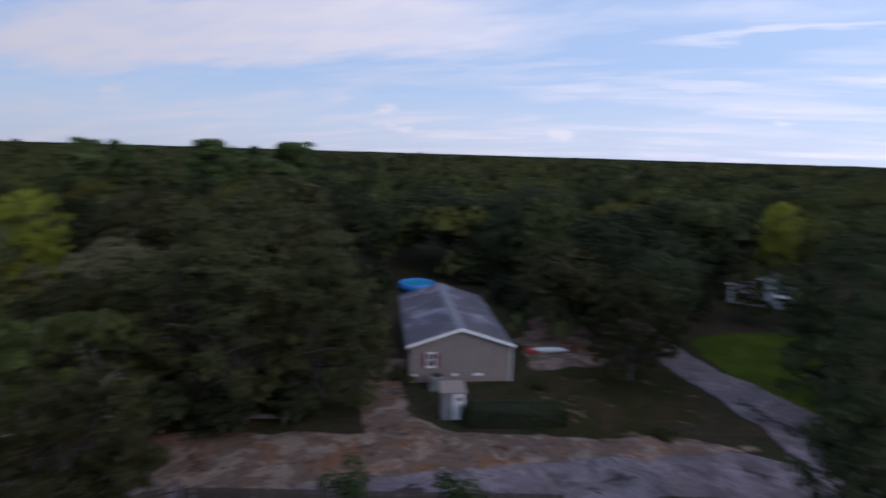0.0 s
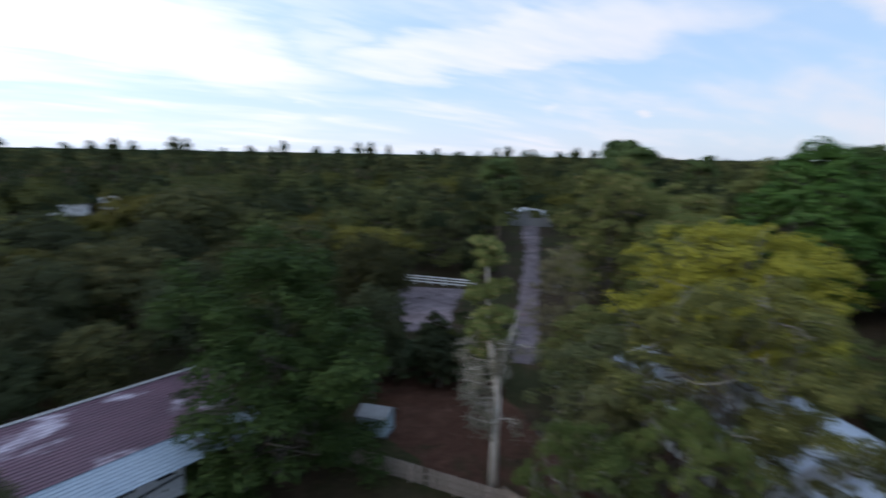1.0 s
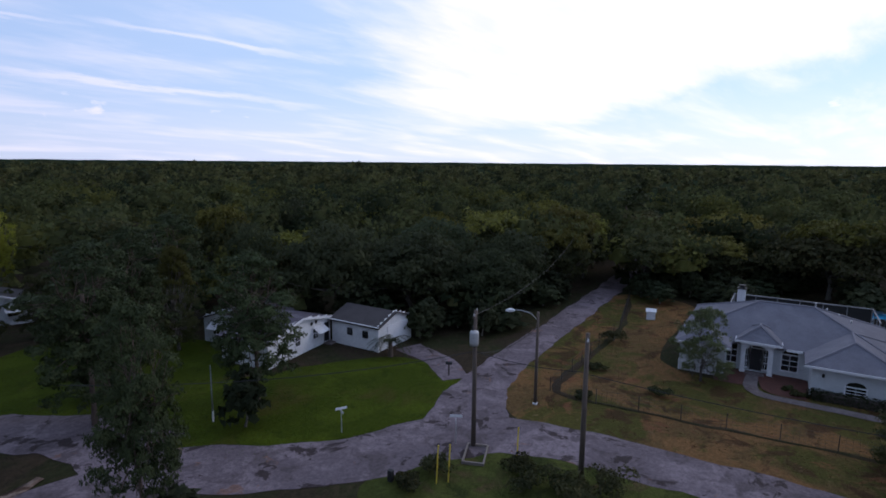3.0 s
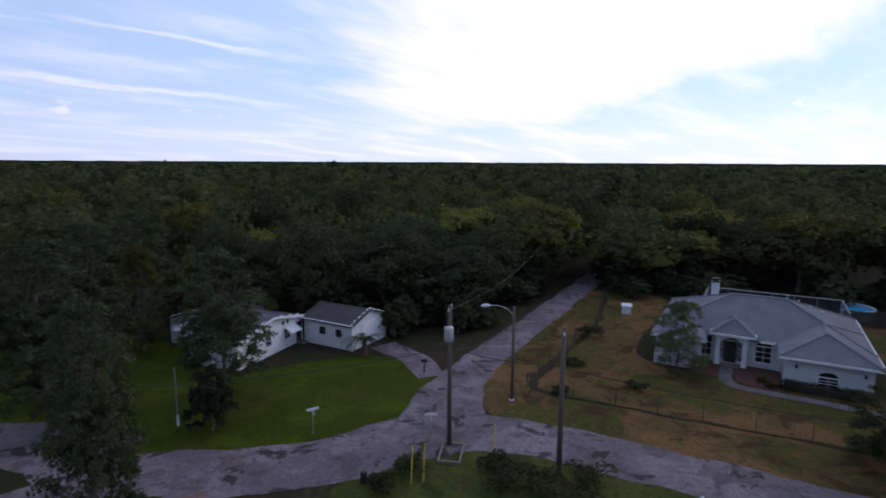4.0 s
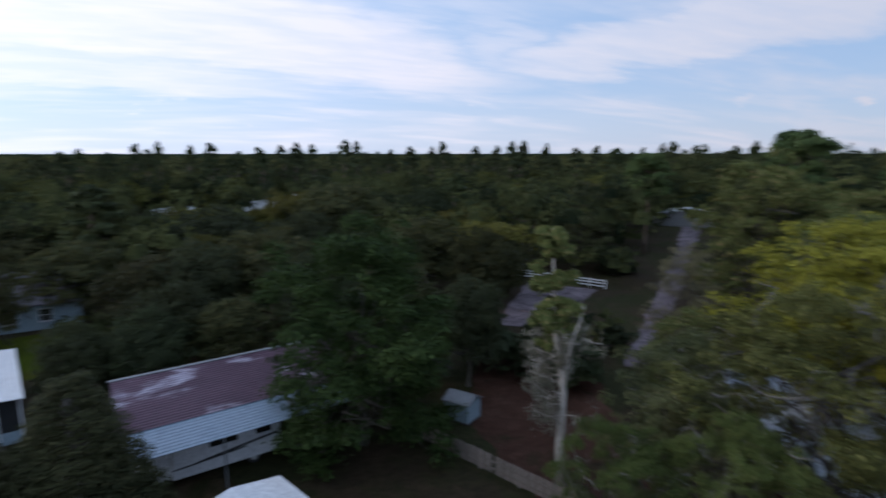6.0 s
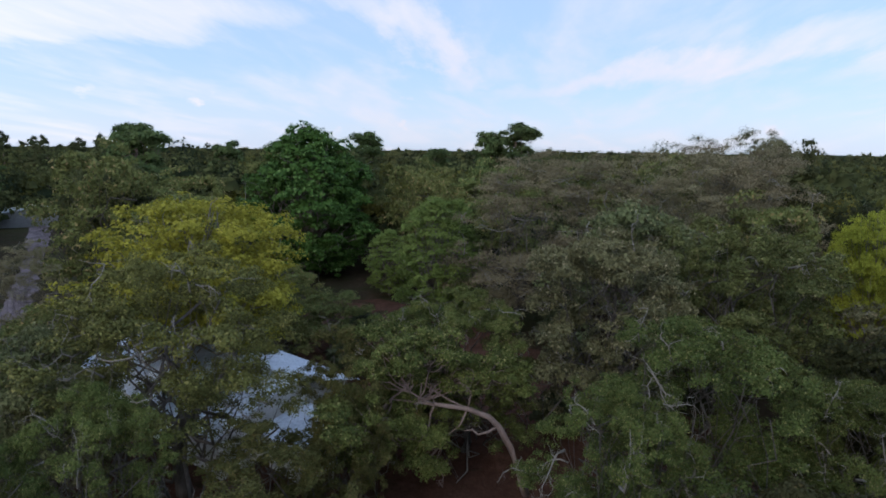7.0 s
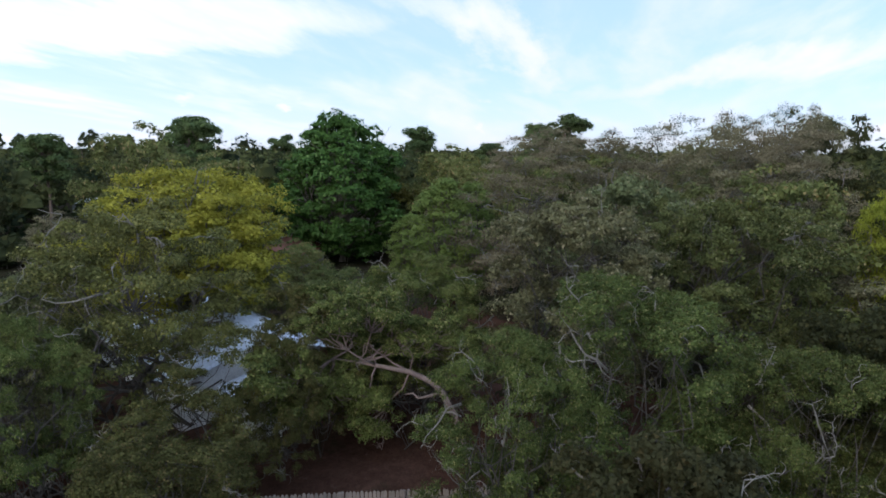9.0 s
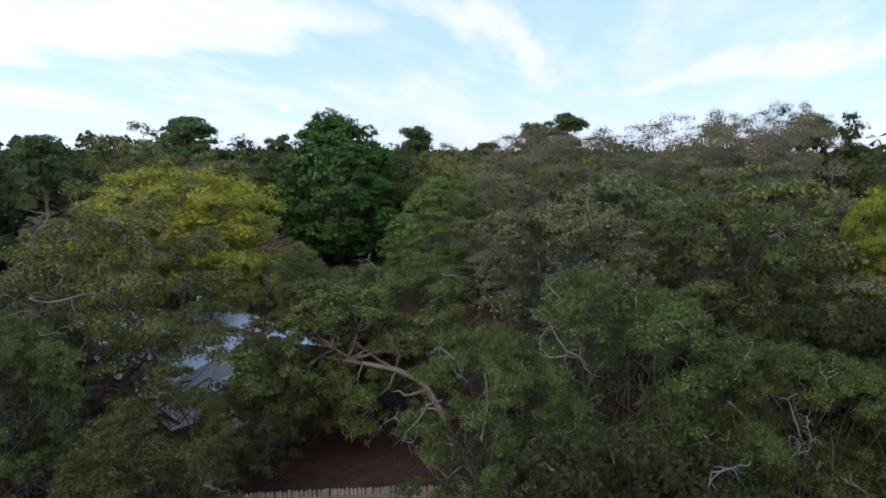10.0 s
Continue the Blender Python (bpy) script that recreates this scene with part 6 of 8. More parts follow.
    part("roof_rail", Shape().block(72.7, -9.1, 3.1, 72.9, 4.3, 3.2).block(66.5, -9.1, 3.1, 72.7, -9.0, 3.2).block(66.5, 4.2, 3.1, 72.7, 4.3, 3.2), "grey", cage)


def hedge_leaves(x0, y0, z0, x1, y1, z1, count, size, seed, material, name, label, category):
    """A clipped hedge: sprays over a box's skin."""
    r = np.random.default_rng(seed)
    p = r.uniform(0, 1, (count, 3))
    side = r.integers(0, 5, count)
    d = np.zeros((count, 3))
    for k, (axis, end) in enumerate(((0, 0), (0, 1), (1, 0), (1, 1), (2, 1))):
        q = side == k
        p[q, axis] = np.clip(end + r.normal(scale=0.07, size=q.sum()), -0.05, 1.05)
        d[q, axis] = 1 if end else -1
    c = np.array([x0, y0, z0]) + p * np.array([x1 - x0, y1 - y0, z1 - z0])
    ob = tagged(new(name), label, category)
    leaves = new("leaves", quads_mesh("leaves", *leaf_cards(r, c, d + r.normal(scale=0.5, size=d.shape), size), material))
    leaves.parent = ob
    part("twig_core", Shape().block(x0 + 0.12, y0 + 0.12, 0, x1 - 0.12, y1 - 0.12, z1 - 0.14, 0.05), "darkwood", ob)
    return ob


def hedge_row(h):
    hedge_leaves(49.9, -9.0, 0, 50.75, -3.2, 0.75, 1500, 0.16, 61, "shade_oak", "hedge", "low dark clipped hedge under the garage window", "hedge")


def white_barn():
    b = thing("barn", "white board barn with a dark shingle roof", "barn", 42.7, 32.5)
    part("wall", gable_body(5.4, 6.0, 2.6, 0.95), "white", b)
    part("siding", siding(5.4, 0.05, 2.6, 0, 0.95), "white", b)
    part("roof", gable_roof(5.4, 6.0, 2.62, 0.95, 0.28), "dark_shingle", b)
    window(b, -2.72, 1.6, 1.3, 0.5, 0.5, "-x", 1, "dark")
    window(b, -2.72, 3.6, 1.3, 0.5, 0.5, "-x", 1, "dark")
    part("corner_board", Shape().block(-2.76, -0.06, 0, -2.62, 0.06, 2.7).block(2.62, -0.06, 0, 2.76, 0.06, 2.7), "trim", b)
    part("garage_door", Shape().block(-1.3, -0.08, 0, 2.2, -0.04, 2.2).block(-1.4, -0.10, 2.2, 2.3, -0.04, 2.3), "trim", b)
    part("gutter", Shape().tube([(-3.02, -0.3, 2.56), (-3.02, 6.3, 2.56)], [0.06, 0.06], 6), "trim", b)


def awning(parent, x, y, z, w, depth, drop, face):
    holder = new("awning")
    holder.parent = parent
    holder.matrix_basis = pose(x, y, z, 0, 0, {"-y": 0, "+x": 90, "+y": 180, "-x": -90}[face])
    s = Shape()
    count = 7
    for k in range(count):
        a, b = -w / 2 + w * k / count, -w / 2 + w * (k + 1) / count
        lift = 0.03 * (k % 2)
        s.slab([(a, 0, lift), (a, -depth, -drop + lift), (b, -depth, -drop + lift), (b, 0, lift)], 0.02)
    part("awning_slats", s, "white_metal", holder)
    part("bracket", Shape().tube([(-w / 2 + 0.05, 0, -drop), (-w / 2 + 0.05, -depth, -drop)], [0.02, 0.02], 5).tube([(w / 2 - 0.05, 0, -drop), (w / 2 - 0.05, -depth, -drop)], [0.02, 0.02], 5), "trim", holder)


def cottage():
    c = thing("cottage", "old white cottage with metal awnings and a grey roof", "house", 35.6, 38.4, 0, 8)
    part("wall", gable_body(9.4, 5.4, 2.6, 0.9), "white", c)
    part("siding", siding(9.4, 0.05, 2.6, 0, 0.9), "white", c)
    part("roof", gable_roof(9.4, 5.4, 2.62, 0.9, 0.3), "old_shingle", c)
    part("barge_board", barge(9.4, 2.62, 0.9, 0.3), "trim", c)
    window(c, 2.2, -0.02, 0.95, 0.8, 1.0, "-y", 1)
    awning(c, 2.6, -0.05, 2.15, 1.7, 0.9, 0.55, "-y")
    window(c, -0.6, -0.02, 1.0, 0.7, 0.9, "-y", 1)
    for x in (1.6, 2.3):
        part("vent", Shape().lathe([(0.18, 0), (0.20, 0.03), (0.05, 0.05)], 0, 0, 10), "dark", c).matrix_basis = pose(x, -0.04, 2.6, 90, 0, 0)
    door(c, 4.0, -0.02, 0.15, 0.85, 2.0, "-y", "dark")
    part("step", Shape().block(3.4, -1.0, 0, 4.6, -0.1, 0.15, 0.02), "concrete", c)
    w = thing("cottage", "white cottage wing with window awnings", "house", 33.6, 46.6, 0, -80)
    part("wall", gable_body(6.2, 6.0, 2.6, 1.0), "white", w)
    part("siding", siding(6.2, 0.05, 2.6, 0, 1.0), "white", w)
    part("roof", gable_roof(6.2, 6.0, 2.62, 1.0, 0.35), "dark_shingle", w)
    window(w, -1.5, -0.02, 0.9, 0.8, 1.1, "-y", 1)
    awning(w, -1.5, -0.05, 2.2, 1.2, 0.8, 0.6, "-y")
    window(w, 1.4, -0.02, 0.9, 0.8, 1.1, "-y", 1)
    awning(w, 1.4, -0.05, 2.2, 1.2, 0.8, 0.6, "-y")


def ribbed(corners, ribs, height, thick=0.03):
    """A ribbed sheet roof between two parallel edges: corners a-b is one edge, d-c the other; the ribs run from a-b to d-c."""
    s = Shape()
    a, b, c, d = (Vector(p) for p in corners)
    up = (b - a).cross(d - a).normalized()
    if up.z < 0:
        up = -up
    for k in range(ribs):
        for t0, t1, lift in ((0.0, 0.62, 0.0), (0.62, 0.74, None), (0.74, 0.88, height), (0.88, 1.0, None)):
            u0, u1 = (k + t0) / ribs, (k + t1) / ribs
            l0, l1 = (lift, lift) if lift is not None else ((0.0, height) if t0 < 0.7 else (height, 0.0))
            s.face(a.lerp(b, u0) + up * l0, a.lerp(b, u1) + up * l1, d.lerp(c, u1) + up * l1, d.lerp(c, u0) + up * l0)
    s.slab([tuple(p - up * 0.01) for p in (a, b, c, d)], thick)
    return s


def screened_porch(parent, x0, x1, y0, y1, zi, zo, name="porch"):
    """A lean-to porch: ribbed white roof, dark screens between posts, a low wall. x0 is the inner edge."""
    p = new(name)
    p.parent = parent
    part("porch_roof", ribbed([(x0, y0, zi), (x1, y0, zo), (x1, y1, zo), (x0, y1, zi)], 16, 0.05), "white_metal", p)
    out = x1 - 0.25 if x1 > x0 else x1 + 0.25
    lo, hi = min(x0, out), max(x0, out)
    screens, low = Shape(), Shape()
    screens.block(lo, y0 + 0.42, 0.75, hi, y0 + 0.44, zo - 0.12).block(out - 0.01, y0 + 0.42, 0.75, out + 0.01, y1 - 0.3, zo - 0.12)
    low.block(lo, y0 + 0.36, 0, hi, y0 + 0.46, 0.75).block(out - 0.05, y0 + 0.47, 0, out + 0.05, y1 - 0.3, 0.75)
    part("insect_screen", screens, "screen", p)
    part("knee_wall", low, "bluewall", p)
    for k in range(5):
        x = lo + (hi - lo) * k / 4
        part("post", Shape().block(x - 0.05, y0 + 0.30, 0, x + 0.05, y0 + 0.415, zo - 0.03), "trim", p)
    for k in range(1, 5):
        y = y0 + (y1 - y0 - 0.5) * k / 4
        part("post", Shape().block(out - 0.065, y, 0, out + 0.065, y + 0.1, zo - 0.03), "trim", p)
    return p


def mobile_home():
    h = thing("mobile_home", "long mobile home with a weathered brown-grey roof and white porches", "mobile home", 7.5, -32.9, 0, 188)
    part("wall", gable_body(8.6, 18.6, 3.0, 1.45), "bluewall", h)
    part("siding", siding(8.6, 0.5, 3.0, 0, 1.45), "white", h)
    part("roof", gable_roof(8.6, 18.6, 3.02, 1.45, 0.3), "brown_shingle", h)
    torn = random.Random(61)
    for k in range(11):
        x, y = torn.uniform(0.9, 3.6) * (-1 if k % 3 else 1), torn.uniform(1.5, 12.5)
        a, w, d = torn.uniform(-0.5, 0.5), torn.uniform(0.25, 0.6), torn.uniform(0.05, 0.12)
        ends = [(x - w, y - w * a, d), (x + w, y + w * a, d)]
        corners = [(ends[0][0], ends[0][1] - d), (ends[1][0], ends[1][1] - d * 0.5), (ends[1][0], ends[1][1] + d * 0.5), (ends[0][0], ends[0][1] + d)]
        part("torn_shingle", Shape().slab([(p, q, 4.545 - 0.337 * abs(p)) for p, q in corners], 0.03), "ridge_cap", h)
    part("ridge_strip", Shape().slab([(-1.25, -0.32, 4.085), (-0.02, -0.32, 4.505), (-0.02, 18.92, 4.505), (-0.75, 18.92, 4.255)][::-1], 0.02), "ridge_cap", h, "pale shingle strip beside the ridge")
    part("barge_board", barge(8.6, 3.02, 1.45, 0.3), "trim", h)
    for x, y, z in ((1.6, 3.2, 3.95), (-1.9, 5.5, 3.85), (2.4, 8.0, 3.68), (-2.2, 11.0, 3.75), (1.2, 14.2, 4.1), (-0.9, 17.0, 4.2)):
        part("roof_vent", Shape().lathe([(0.06, 0), (0.06, 0.32), (0.14, 0.34), (0.12, 0.42), (0.02, 0.46)], x, y, 8), "galv", h).location = (0, 0, z)
    window(h, -2.2, -0.04, 1.3, 0.9, 1.0, "-y", 1)
    part("entry_roof", Shape().slab([(0.2, -1.6, 2.35), (3.4, -1.6, 2.35), (3.4, 0, 2.7), (0.2, 0, 2.7)], 0.08), "white_metal", h)
    for x in (0.3, 3.2):
        part("entry_post", Shape().block(x, -1.5, 0, x + 0.1, -1.4, 2.3), "trim", h)
    screened_porch(h, 4.05, 8.9, 3.4, 14.6, 3.22, 2.86)
    part("roof_extension", Shape().slab([(-5.5, 1.6, 2.62), (-4.6, 1.6, 2.92), (-4.6, 18.9, 2.92), (-5.5, 18.9, 2.62)][::-1], 0.12), "brown_shingle", h)
    screened_porch(h, -5.2, -9.5, 4.3, 11.2, 2.74, 2.5)
    part("skirting", Shape().block(-4.34, -0.04, 0, 4.34, 0, 0.5), "grey", h)
    part("step", Shape().block(6.4, 2.6, 0, 7.6, 3.4, 0.2, 0.02).block(6.4, 3.0, 0.2, 7.6, 3.4, 0.4, 0.02), "darkwood", h)


def carport():
    c = thing("carport", "long carport with faded red ribbed roof and blue lean-to", "carport", 0, 0)
    part("main_roof", ribbed([(-5.4, -27.6, 3.55), (-5.4, -33.6, 4.25), (-18.6, -34.9, 4.25), (-18.6, -28.9, 3.55)], 22, 0.05), "rust_metal", c, "faded red roof sheet with bleached patch")
    part("lean_to_roof", ribbed([(-6.0, -25.5, 3.0), (-6.0, -27.75, 3.48), (-18.6, -29.0, 3.48), (-18.6, -26.8, 3.0)], 9, 0.04), "blue_metal", c, "pale blue roof sheet")
    part("ridge_flashing", Shape().slab([(-5.3, -33.5, 4.33), (-5.3, -33.8, 4.33), (-18.7, -35.1, 4.33), (-18.7, -34.8, 4.33)][::-1], 0.05), "grey", c)
    for k in range(4):
        x = -6.3 - k * 4.0
        part("post", Shape().block(x - 0.04, -25.75 - k * 0.4, 0, x + 0.04, -25.67 - k * 0.4, 2.98), "grey", c)
        part("post", Shape().block(x - 0.06, -33.4 - k * 0.4, 0, x + 0.06, -33.28 - k * 0.4, 4.1), "grey", c)
    part("back_wall", Shape().slab([(-5.6, -33.45, 4.1), (-18.4, -34.7, 4.1), (-18.4, -34.78, 4.1), (-5.6, -33.53, 4.1)], 4.1), "white_metal", c)


def motorhome():
    m = thing("motorhome", "white motorhome with dark swoosh stripes under the carport", "motorhome", -10.0, -28.9, 0, 5)
    part("body", Shape().block(-3.6, -1.2, 0.45, 2.3, 1.2, 3.05, 0.10).block(2.3, -1.15, 1.75, 3.4, 1.15, 3.0, 0.14), "white", m)
    part("cab", Shape().block(2.3, -1.0, 0.45, 4.1, 1.0, 1.25, 0.10).slab([(2.3, -0.95, 1.75), (2.3, 0.95, 1.75), (3.1, 0.9, 1.75), (3.1, -0.9, 1.75)][::-1], 0.5), "white", m)
    part("windscreen", Shape().slab([(3.12, -0.88, 1.74), (3.12, 0.88, 1.74), (3.5, 0.9, 1.26), (3.5, -0.9, 1.26)][::-1], 0.02), "pane", m)
    for side in (-1, 1):
        y = 1.205 * side
        for x, w in ((-2.6, 0.9), (-0.4, 1.5)):
            part("side_window", Shape().block(x - w / 2, min(y, y + 0.02 * side), 1.75, x + w / 2, max(y, y + 0.02 * side), 2.4), "pane", m)
        part("stripe", Shape().slab([(-3.4, y, 1.62), (-3.4, y + 0.012 * side, 1.62), (1.0, y + 0.012 * side, 1.15), (1.0, y, 1.15)][::side], 0.13).slab([(-1.6, y, 1.25), (-1.6, y + 0.012 * side, 1.25), (2.2, y + 0.012 * side, 1.05), (2.2, y, 1.05)][::side], 0.09), "dark", m, "dark swoosh stripe")
        for x in (-2.0, 3.2):
            wheel = part("wheel", Shape().lathe([(0.20, -0.13), (0.38, -0.13), (0.40, -0.08), (0.40, 0.08), (0.38, 0.13), (0.20, 0.13)], 0, 0, 16), "rubber", m)
            wheel.matrix_basis = pose(x, 1.02 * side, 0.40, 90, 0, 0)
            part("rim", Shape().lathe([(0.20, -0.135), (0.10, -0.15), (0.10, 0.15), (0.20, 0.135)], 0, 0, 12), "galv", wheel)
    part("roof_unit", Shape().block(-1.4, -0.4, 3.05, -0.5, 0.4, 3.3, 0.06), "trim", m, "white rooftop air conditioner")


def beige_house():
    h = thing("house", "beige-sided mobile house with a mottled grey shingle roof", "house", -7.55, 40.0, 0, 20)
    part("wall", gable_body(7.7, 14.6, 3.0, 1.25), "beige", h)
    part("siding", siding(7.7, 0.35, 3.0, 0, 1.25, 0.2), "beige", h)
    part("roof", gable_roof(7.7, 14.6, 3.02, 1.25, 0.3), "old_shingle", h)
    part("ridge_cap", Shape().slab([(-0.4, -0.32, 4.17), (0, -0.32, 4.30), (0, 14.92, 4.30), (-0.4, 14.92, 4.17)][::-1], 0.02).slab([(0, -0.32, 4.30), (0.4, -0.32, 4.17), (0.4, 14.92, 4.17), (0, 14.92, 4.30)][::-1], 0.02), "ridge_cap", h, "pale ridge cap")
    part("barge_board", barge(7.7, 3.02, 1.25, 0.3), "trim", h)
    window(h, -2.25, -0.04, 1.3, 0.55, 1.0, "-y", 1)
    for x in (-2.72, -1.78):
        part("shutter", Shape().block(x - 0.17, -0.085, 1.25, x + 0.17, -0.04, 2.38, 0.01), "maroon", h, "maroon window shutter")
    part("skirting", Shape().block(-3.89, -0.05, 0, 3.89, 0, 0.35), "pinkwall", h)
    for x, w in ((-0.4, 0.35), (1.4, 0.7), (-3.5, 0.3)):
        part("vent_cover", Shape().block(x - w / 2, -0.09, 0.5, x + w / 2, -0.04, 0.68), "trim", h)
    part("downpipe", Shape().tube([(3.95, -0.1, 0), (3.95, -0.1, 2.8)], [0.06, 0.06], 6), "trim", h)
    ac = thing("air_conditioner", "dark grey outdoor air-conditioning unit by the wall", "air conditioner", -8.9, 38.2, 0, 20)
    part("housing", Shape().block(-0.55, -0.45, 0.08, 0.55, 0.45, 1.05, 0.05), "grey", ac)
    part("fan_grille", Shape().lathe([(0.40, 1.05), (0.40, 1.08), (0.08, 1.10)], 0, 0, 14), "dark", ac)
    part("base", Shape().block(-0.65, -0.55, 0, 0.65, 0.55, 0.08), "concrete", ac)
    cab = thing("garden_cabinet", "small white and grey storage cabinet by the hedge", "storage shed", -6.9, 34.2, 0, 20)
    part("body", Shape().block(-0.75, -0.55, 0, 0.75, 0.7, 1.9), "grey", cab)
    part("door", Shape().block(-0.02, -0.60, 0.05, 0.75, -0.55, 1.85), "white", cab, "white door")
    part("sign", Shape().block(0.2, -0.62, 1.35, 0.5, -0.6, 1.6), "maroon", cab, "small red plaque")
    part("roof", Shape().slab([(-0.85, -0.7, 1.95), (0.85, -0.7, 1.95), (0.85, 0.8, 2.2), (-0.85, 0.8, 2.2)], 0.06), "pinkwall", cab)
    hedge_leaves(-0.1, 0, 0, 6.0, 1.5, 1.15, 4200, 0.2, 62, "shade_oak", "hedge", "long dark clipped hedge by the sandy road", "hedge").matrix_basis = pose(-5.5, 32.9, 0, 0, 0, 17)
    pool = thing("swimming_pool", "round blue above-ground pool behind the house", "pool", -18.6, 67.0)
    part("pool_wall", Shape().lathe([(2.2, 0), (2.3, 0.5), (2.25, 1.0), (2.1, 1.05), (2.05, 0.8)], 0, 0, 28), "poolblue", pool, smooth=True)
    part("water", Shape().lathe([(2.06, 0.86), (0.01, 0.87)], 0, 0, 28, False), "pool_water", pool)
    boat = thing("boat", "white upturned boat with a red end", "boat", -1.2, 48.8, 0, 20)
    part("hull", Shape().tube([(-2.1, 0, 0.25), (-1.4, 0, 0.32), (0, 0, 0.35), (1.4, 0, 0.32), (2.1, 0, 0.2)], [0.12, 0.38, 0.45, 0.38, 0.08], 8), "white", boat, smooth=True)
    part("red_panel", Shape().block(-2.4, -0.5, 0.0, -1.2, 0.5, 0.5, 0.06), "red", boat)
    boat.scale = (0.85, 0.7, 0.6)
    for x, y in ((-3.2, 52.5), (0.8, 46.6)):
        u = thing("garden_umbrella", "small folded red garden umbrella", "umbrella", x, y, 0, 0, "yard umbrellas")
        part("pole", Shape().tube([(0, 0, 0), (0, 0, 2.2)], [0.03, 0.03], 6), "galv", u)
        part("canopy", Shape().lathe([(0.26, 1.0), (0.15, 1.5), (0.03, 2.15)], 0, 0, 8), "maroon", u)


def small_house(name, label, x, y, w, d, turn, wall_material, roof_material, eave=2.6, rise=1.5):
    h = thing(name, label, "house", x, y, 0, turn)
    part("wall", gable_body(w, d, eave, rise), wall_material, h)
    part("roof", gable_roof(w, d, eave + 0.02, rise), roof_material, h)
    part("barge_board", barge(w, eave + 0.02, rise), "trim", h)
    window(h, -w * 0.25, -0.02, 1.0, 0.9, 1.1, "-y", 1)
    window(h, w * 0.25, -0.02, 1.0, 0.9, 1.1, "-y", 1)
    return h


def blue_house():
    h = thing("house", "pale blue house with a broad grey hipped roof", "house")
    part("wall", Shape().block(-3.0, -76, 0, 14.0, -64.2, 2.7).block(13.0, -80.0, 0, 20.0, -74.7, 2.7), "bluewall", h)
    part("roof", hip_slab(-3.6, -76.6, 14.6, -63.6, 2.72, 0.45), "shingle", h)
    part("roof", hip_slab(8.0, -80.6, 20.6, -74.1, 2.725, 0.42), "shingle", h, "garage wing roof")
    part("roof", hip_slab(6.2, -70.0, 13.2, -62.6, 2.73, 0.42), "shingle", h, "front bay roof")
    part("bay_wall", Shape().block(6.8, -64.19, 0, 12.6, -63.2, 2.7), "bluewall", h)
    part("ridge_cap", hip_caps(-3.6, -76.6, 14.6, -63.6, 2.74, 0.45), "ridge_cap", h)
    window(h, 9.6, -63.18, 0.9, 1.4, 1.2, "+y", 1)
    window(h, 3.0, -64.18, 0.9, 1.4, 1.2, "+y", 1)
    window(h, 0.0, -64.18, 0.9, 1.0, 1.2, "+y", 1)
    part("vent_pipe", Shape().tube([(10.8, -66, 3.6), (10.8, -66, 4.4)], [0.08, 0.08], 6), "galv", h)


def red_house():
    h = thing("house", "pinkish house with a red-brown shingle roof", "house", 54.6, -54.4, 0, 28)
    part("wall", Shape().block(-4.0, -3.2, 0, 4.0, 3.2, 2.6), "pinkwall", h)
    part("roof", hip_slab(-4.5, -3.7, 4.5, 3.7, 2.62, 0.38), "red_shingle", h)
    part("ridge_cap", hip_caps(-4.5, -3.7, 4.5, 3.7, 2.63, 0.38), "red_shingle", h)
    part("fascia", Shape().block(-4.56, -3.75, 2.44, -4.505, 3.75, 2.6).block(-4.5, 3.705, 2.44, 4.5, 3.76, 2.6), "trim", h)
    window(h, -4.02, 0.5, 1.0, 1.2, 1.0, "-x", 1)
    window(h, -4.02, -2.0, 1.0, 0.9, 1.0, "-x", 1)
    part("vent_pipe", Shape().tube([(1, 0.4, 3.6), (1, 0.4, 4.4)], [0.1, 0.1], 6), "galv", h)


def metal_building():
    b = thing("outbuilding", "long outbuilding with a pale galvanised sheet roof under trees", "shed", -39.4, -8.4, 0, 52)
    part("wall", Shape().block(-8.4, -4.4, 0, 7.0, 4.4, 2.7), "white", b)
    for k in (1, -1):
        part("roof", ribbed([(-9.0, 5.1 * k, 2.65), (7.6, 5.1 * k, 2.65), (7.6, 0, 4.3), (-9.0, 0, 4.3)], 40, 0.04), "tin", b)
    part("ridge_cap", Shape().tube([(-9.0, 0, 4.33), (7.6, 0, 4.33)], [0.12, 0.12], 6), "tin", b)
    part("gable", Shape().face((7.02, -4.4, 2.7), (7.02, 4.4, 2.7), (7.02, 0, 4.15)), "white", b)
    part("gable", Shape().face((-8.42, 4.4, 2.7), (-8.42, -4.4, 2.7), (-8.42, 0, 4.15)), "white", b)
    door(b, 4.0, -4.42, 0, 1.0, 2.05, "-y")
    window(b, -2.0, -4.42, 1.0, 1.2, 1.0, "-y", 1)
    window(b, 7.02, 1.0, 1.0, 1.2, 1.0, "+x", 1)
    a = thing("lean_to_shed", "white lean-to shed with a sloping tin roof", "shed", -33.0, -1.6, 0, 52)
    part("wall", Shape().block(-1.4, -1.2, 0, 1.4, 1.2, 2.2), "white", a)
    part("roof", ribbed([(-1.8, -1.7, 2.25), (1.8, -1.7, 2.25), (1.8, 1.6, 2.75), (-1.8, 1.6, 2.75)], 8, 0.04), "tin", a)
    t = thing("downlight_post", "short white post with a round lamp", "post", -30.9, 0.4)
    part("post", Shape().tube([(0, 0, 0), (0, 0, 1.5)], [0.05, 0.05], 6), "trim", t)
    part("lamp", Shape().lathe([(0.02, 1.45), (0.12, 1.5), (0.12, 1.6), (0.02, 1.66)], -0.15, 0, 10), "trim", t)


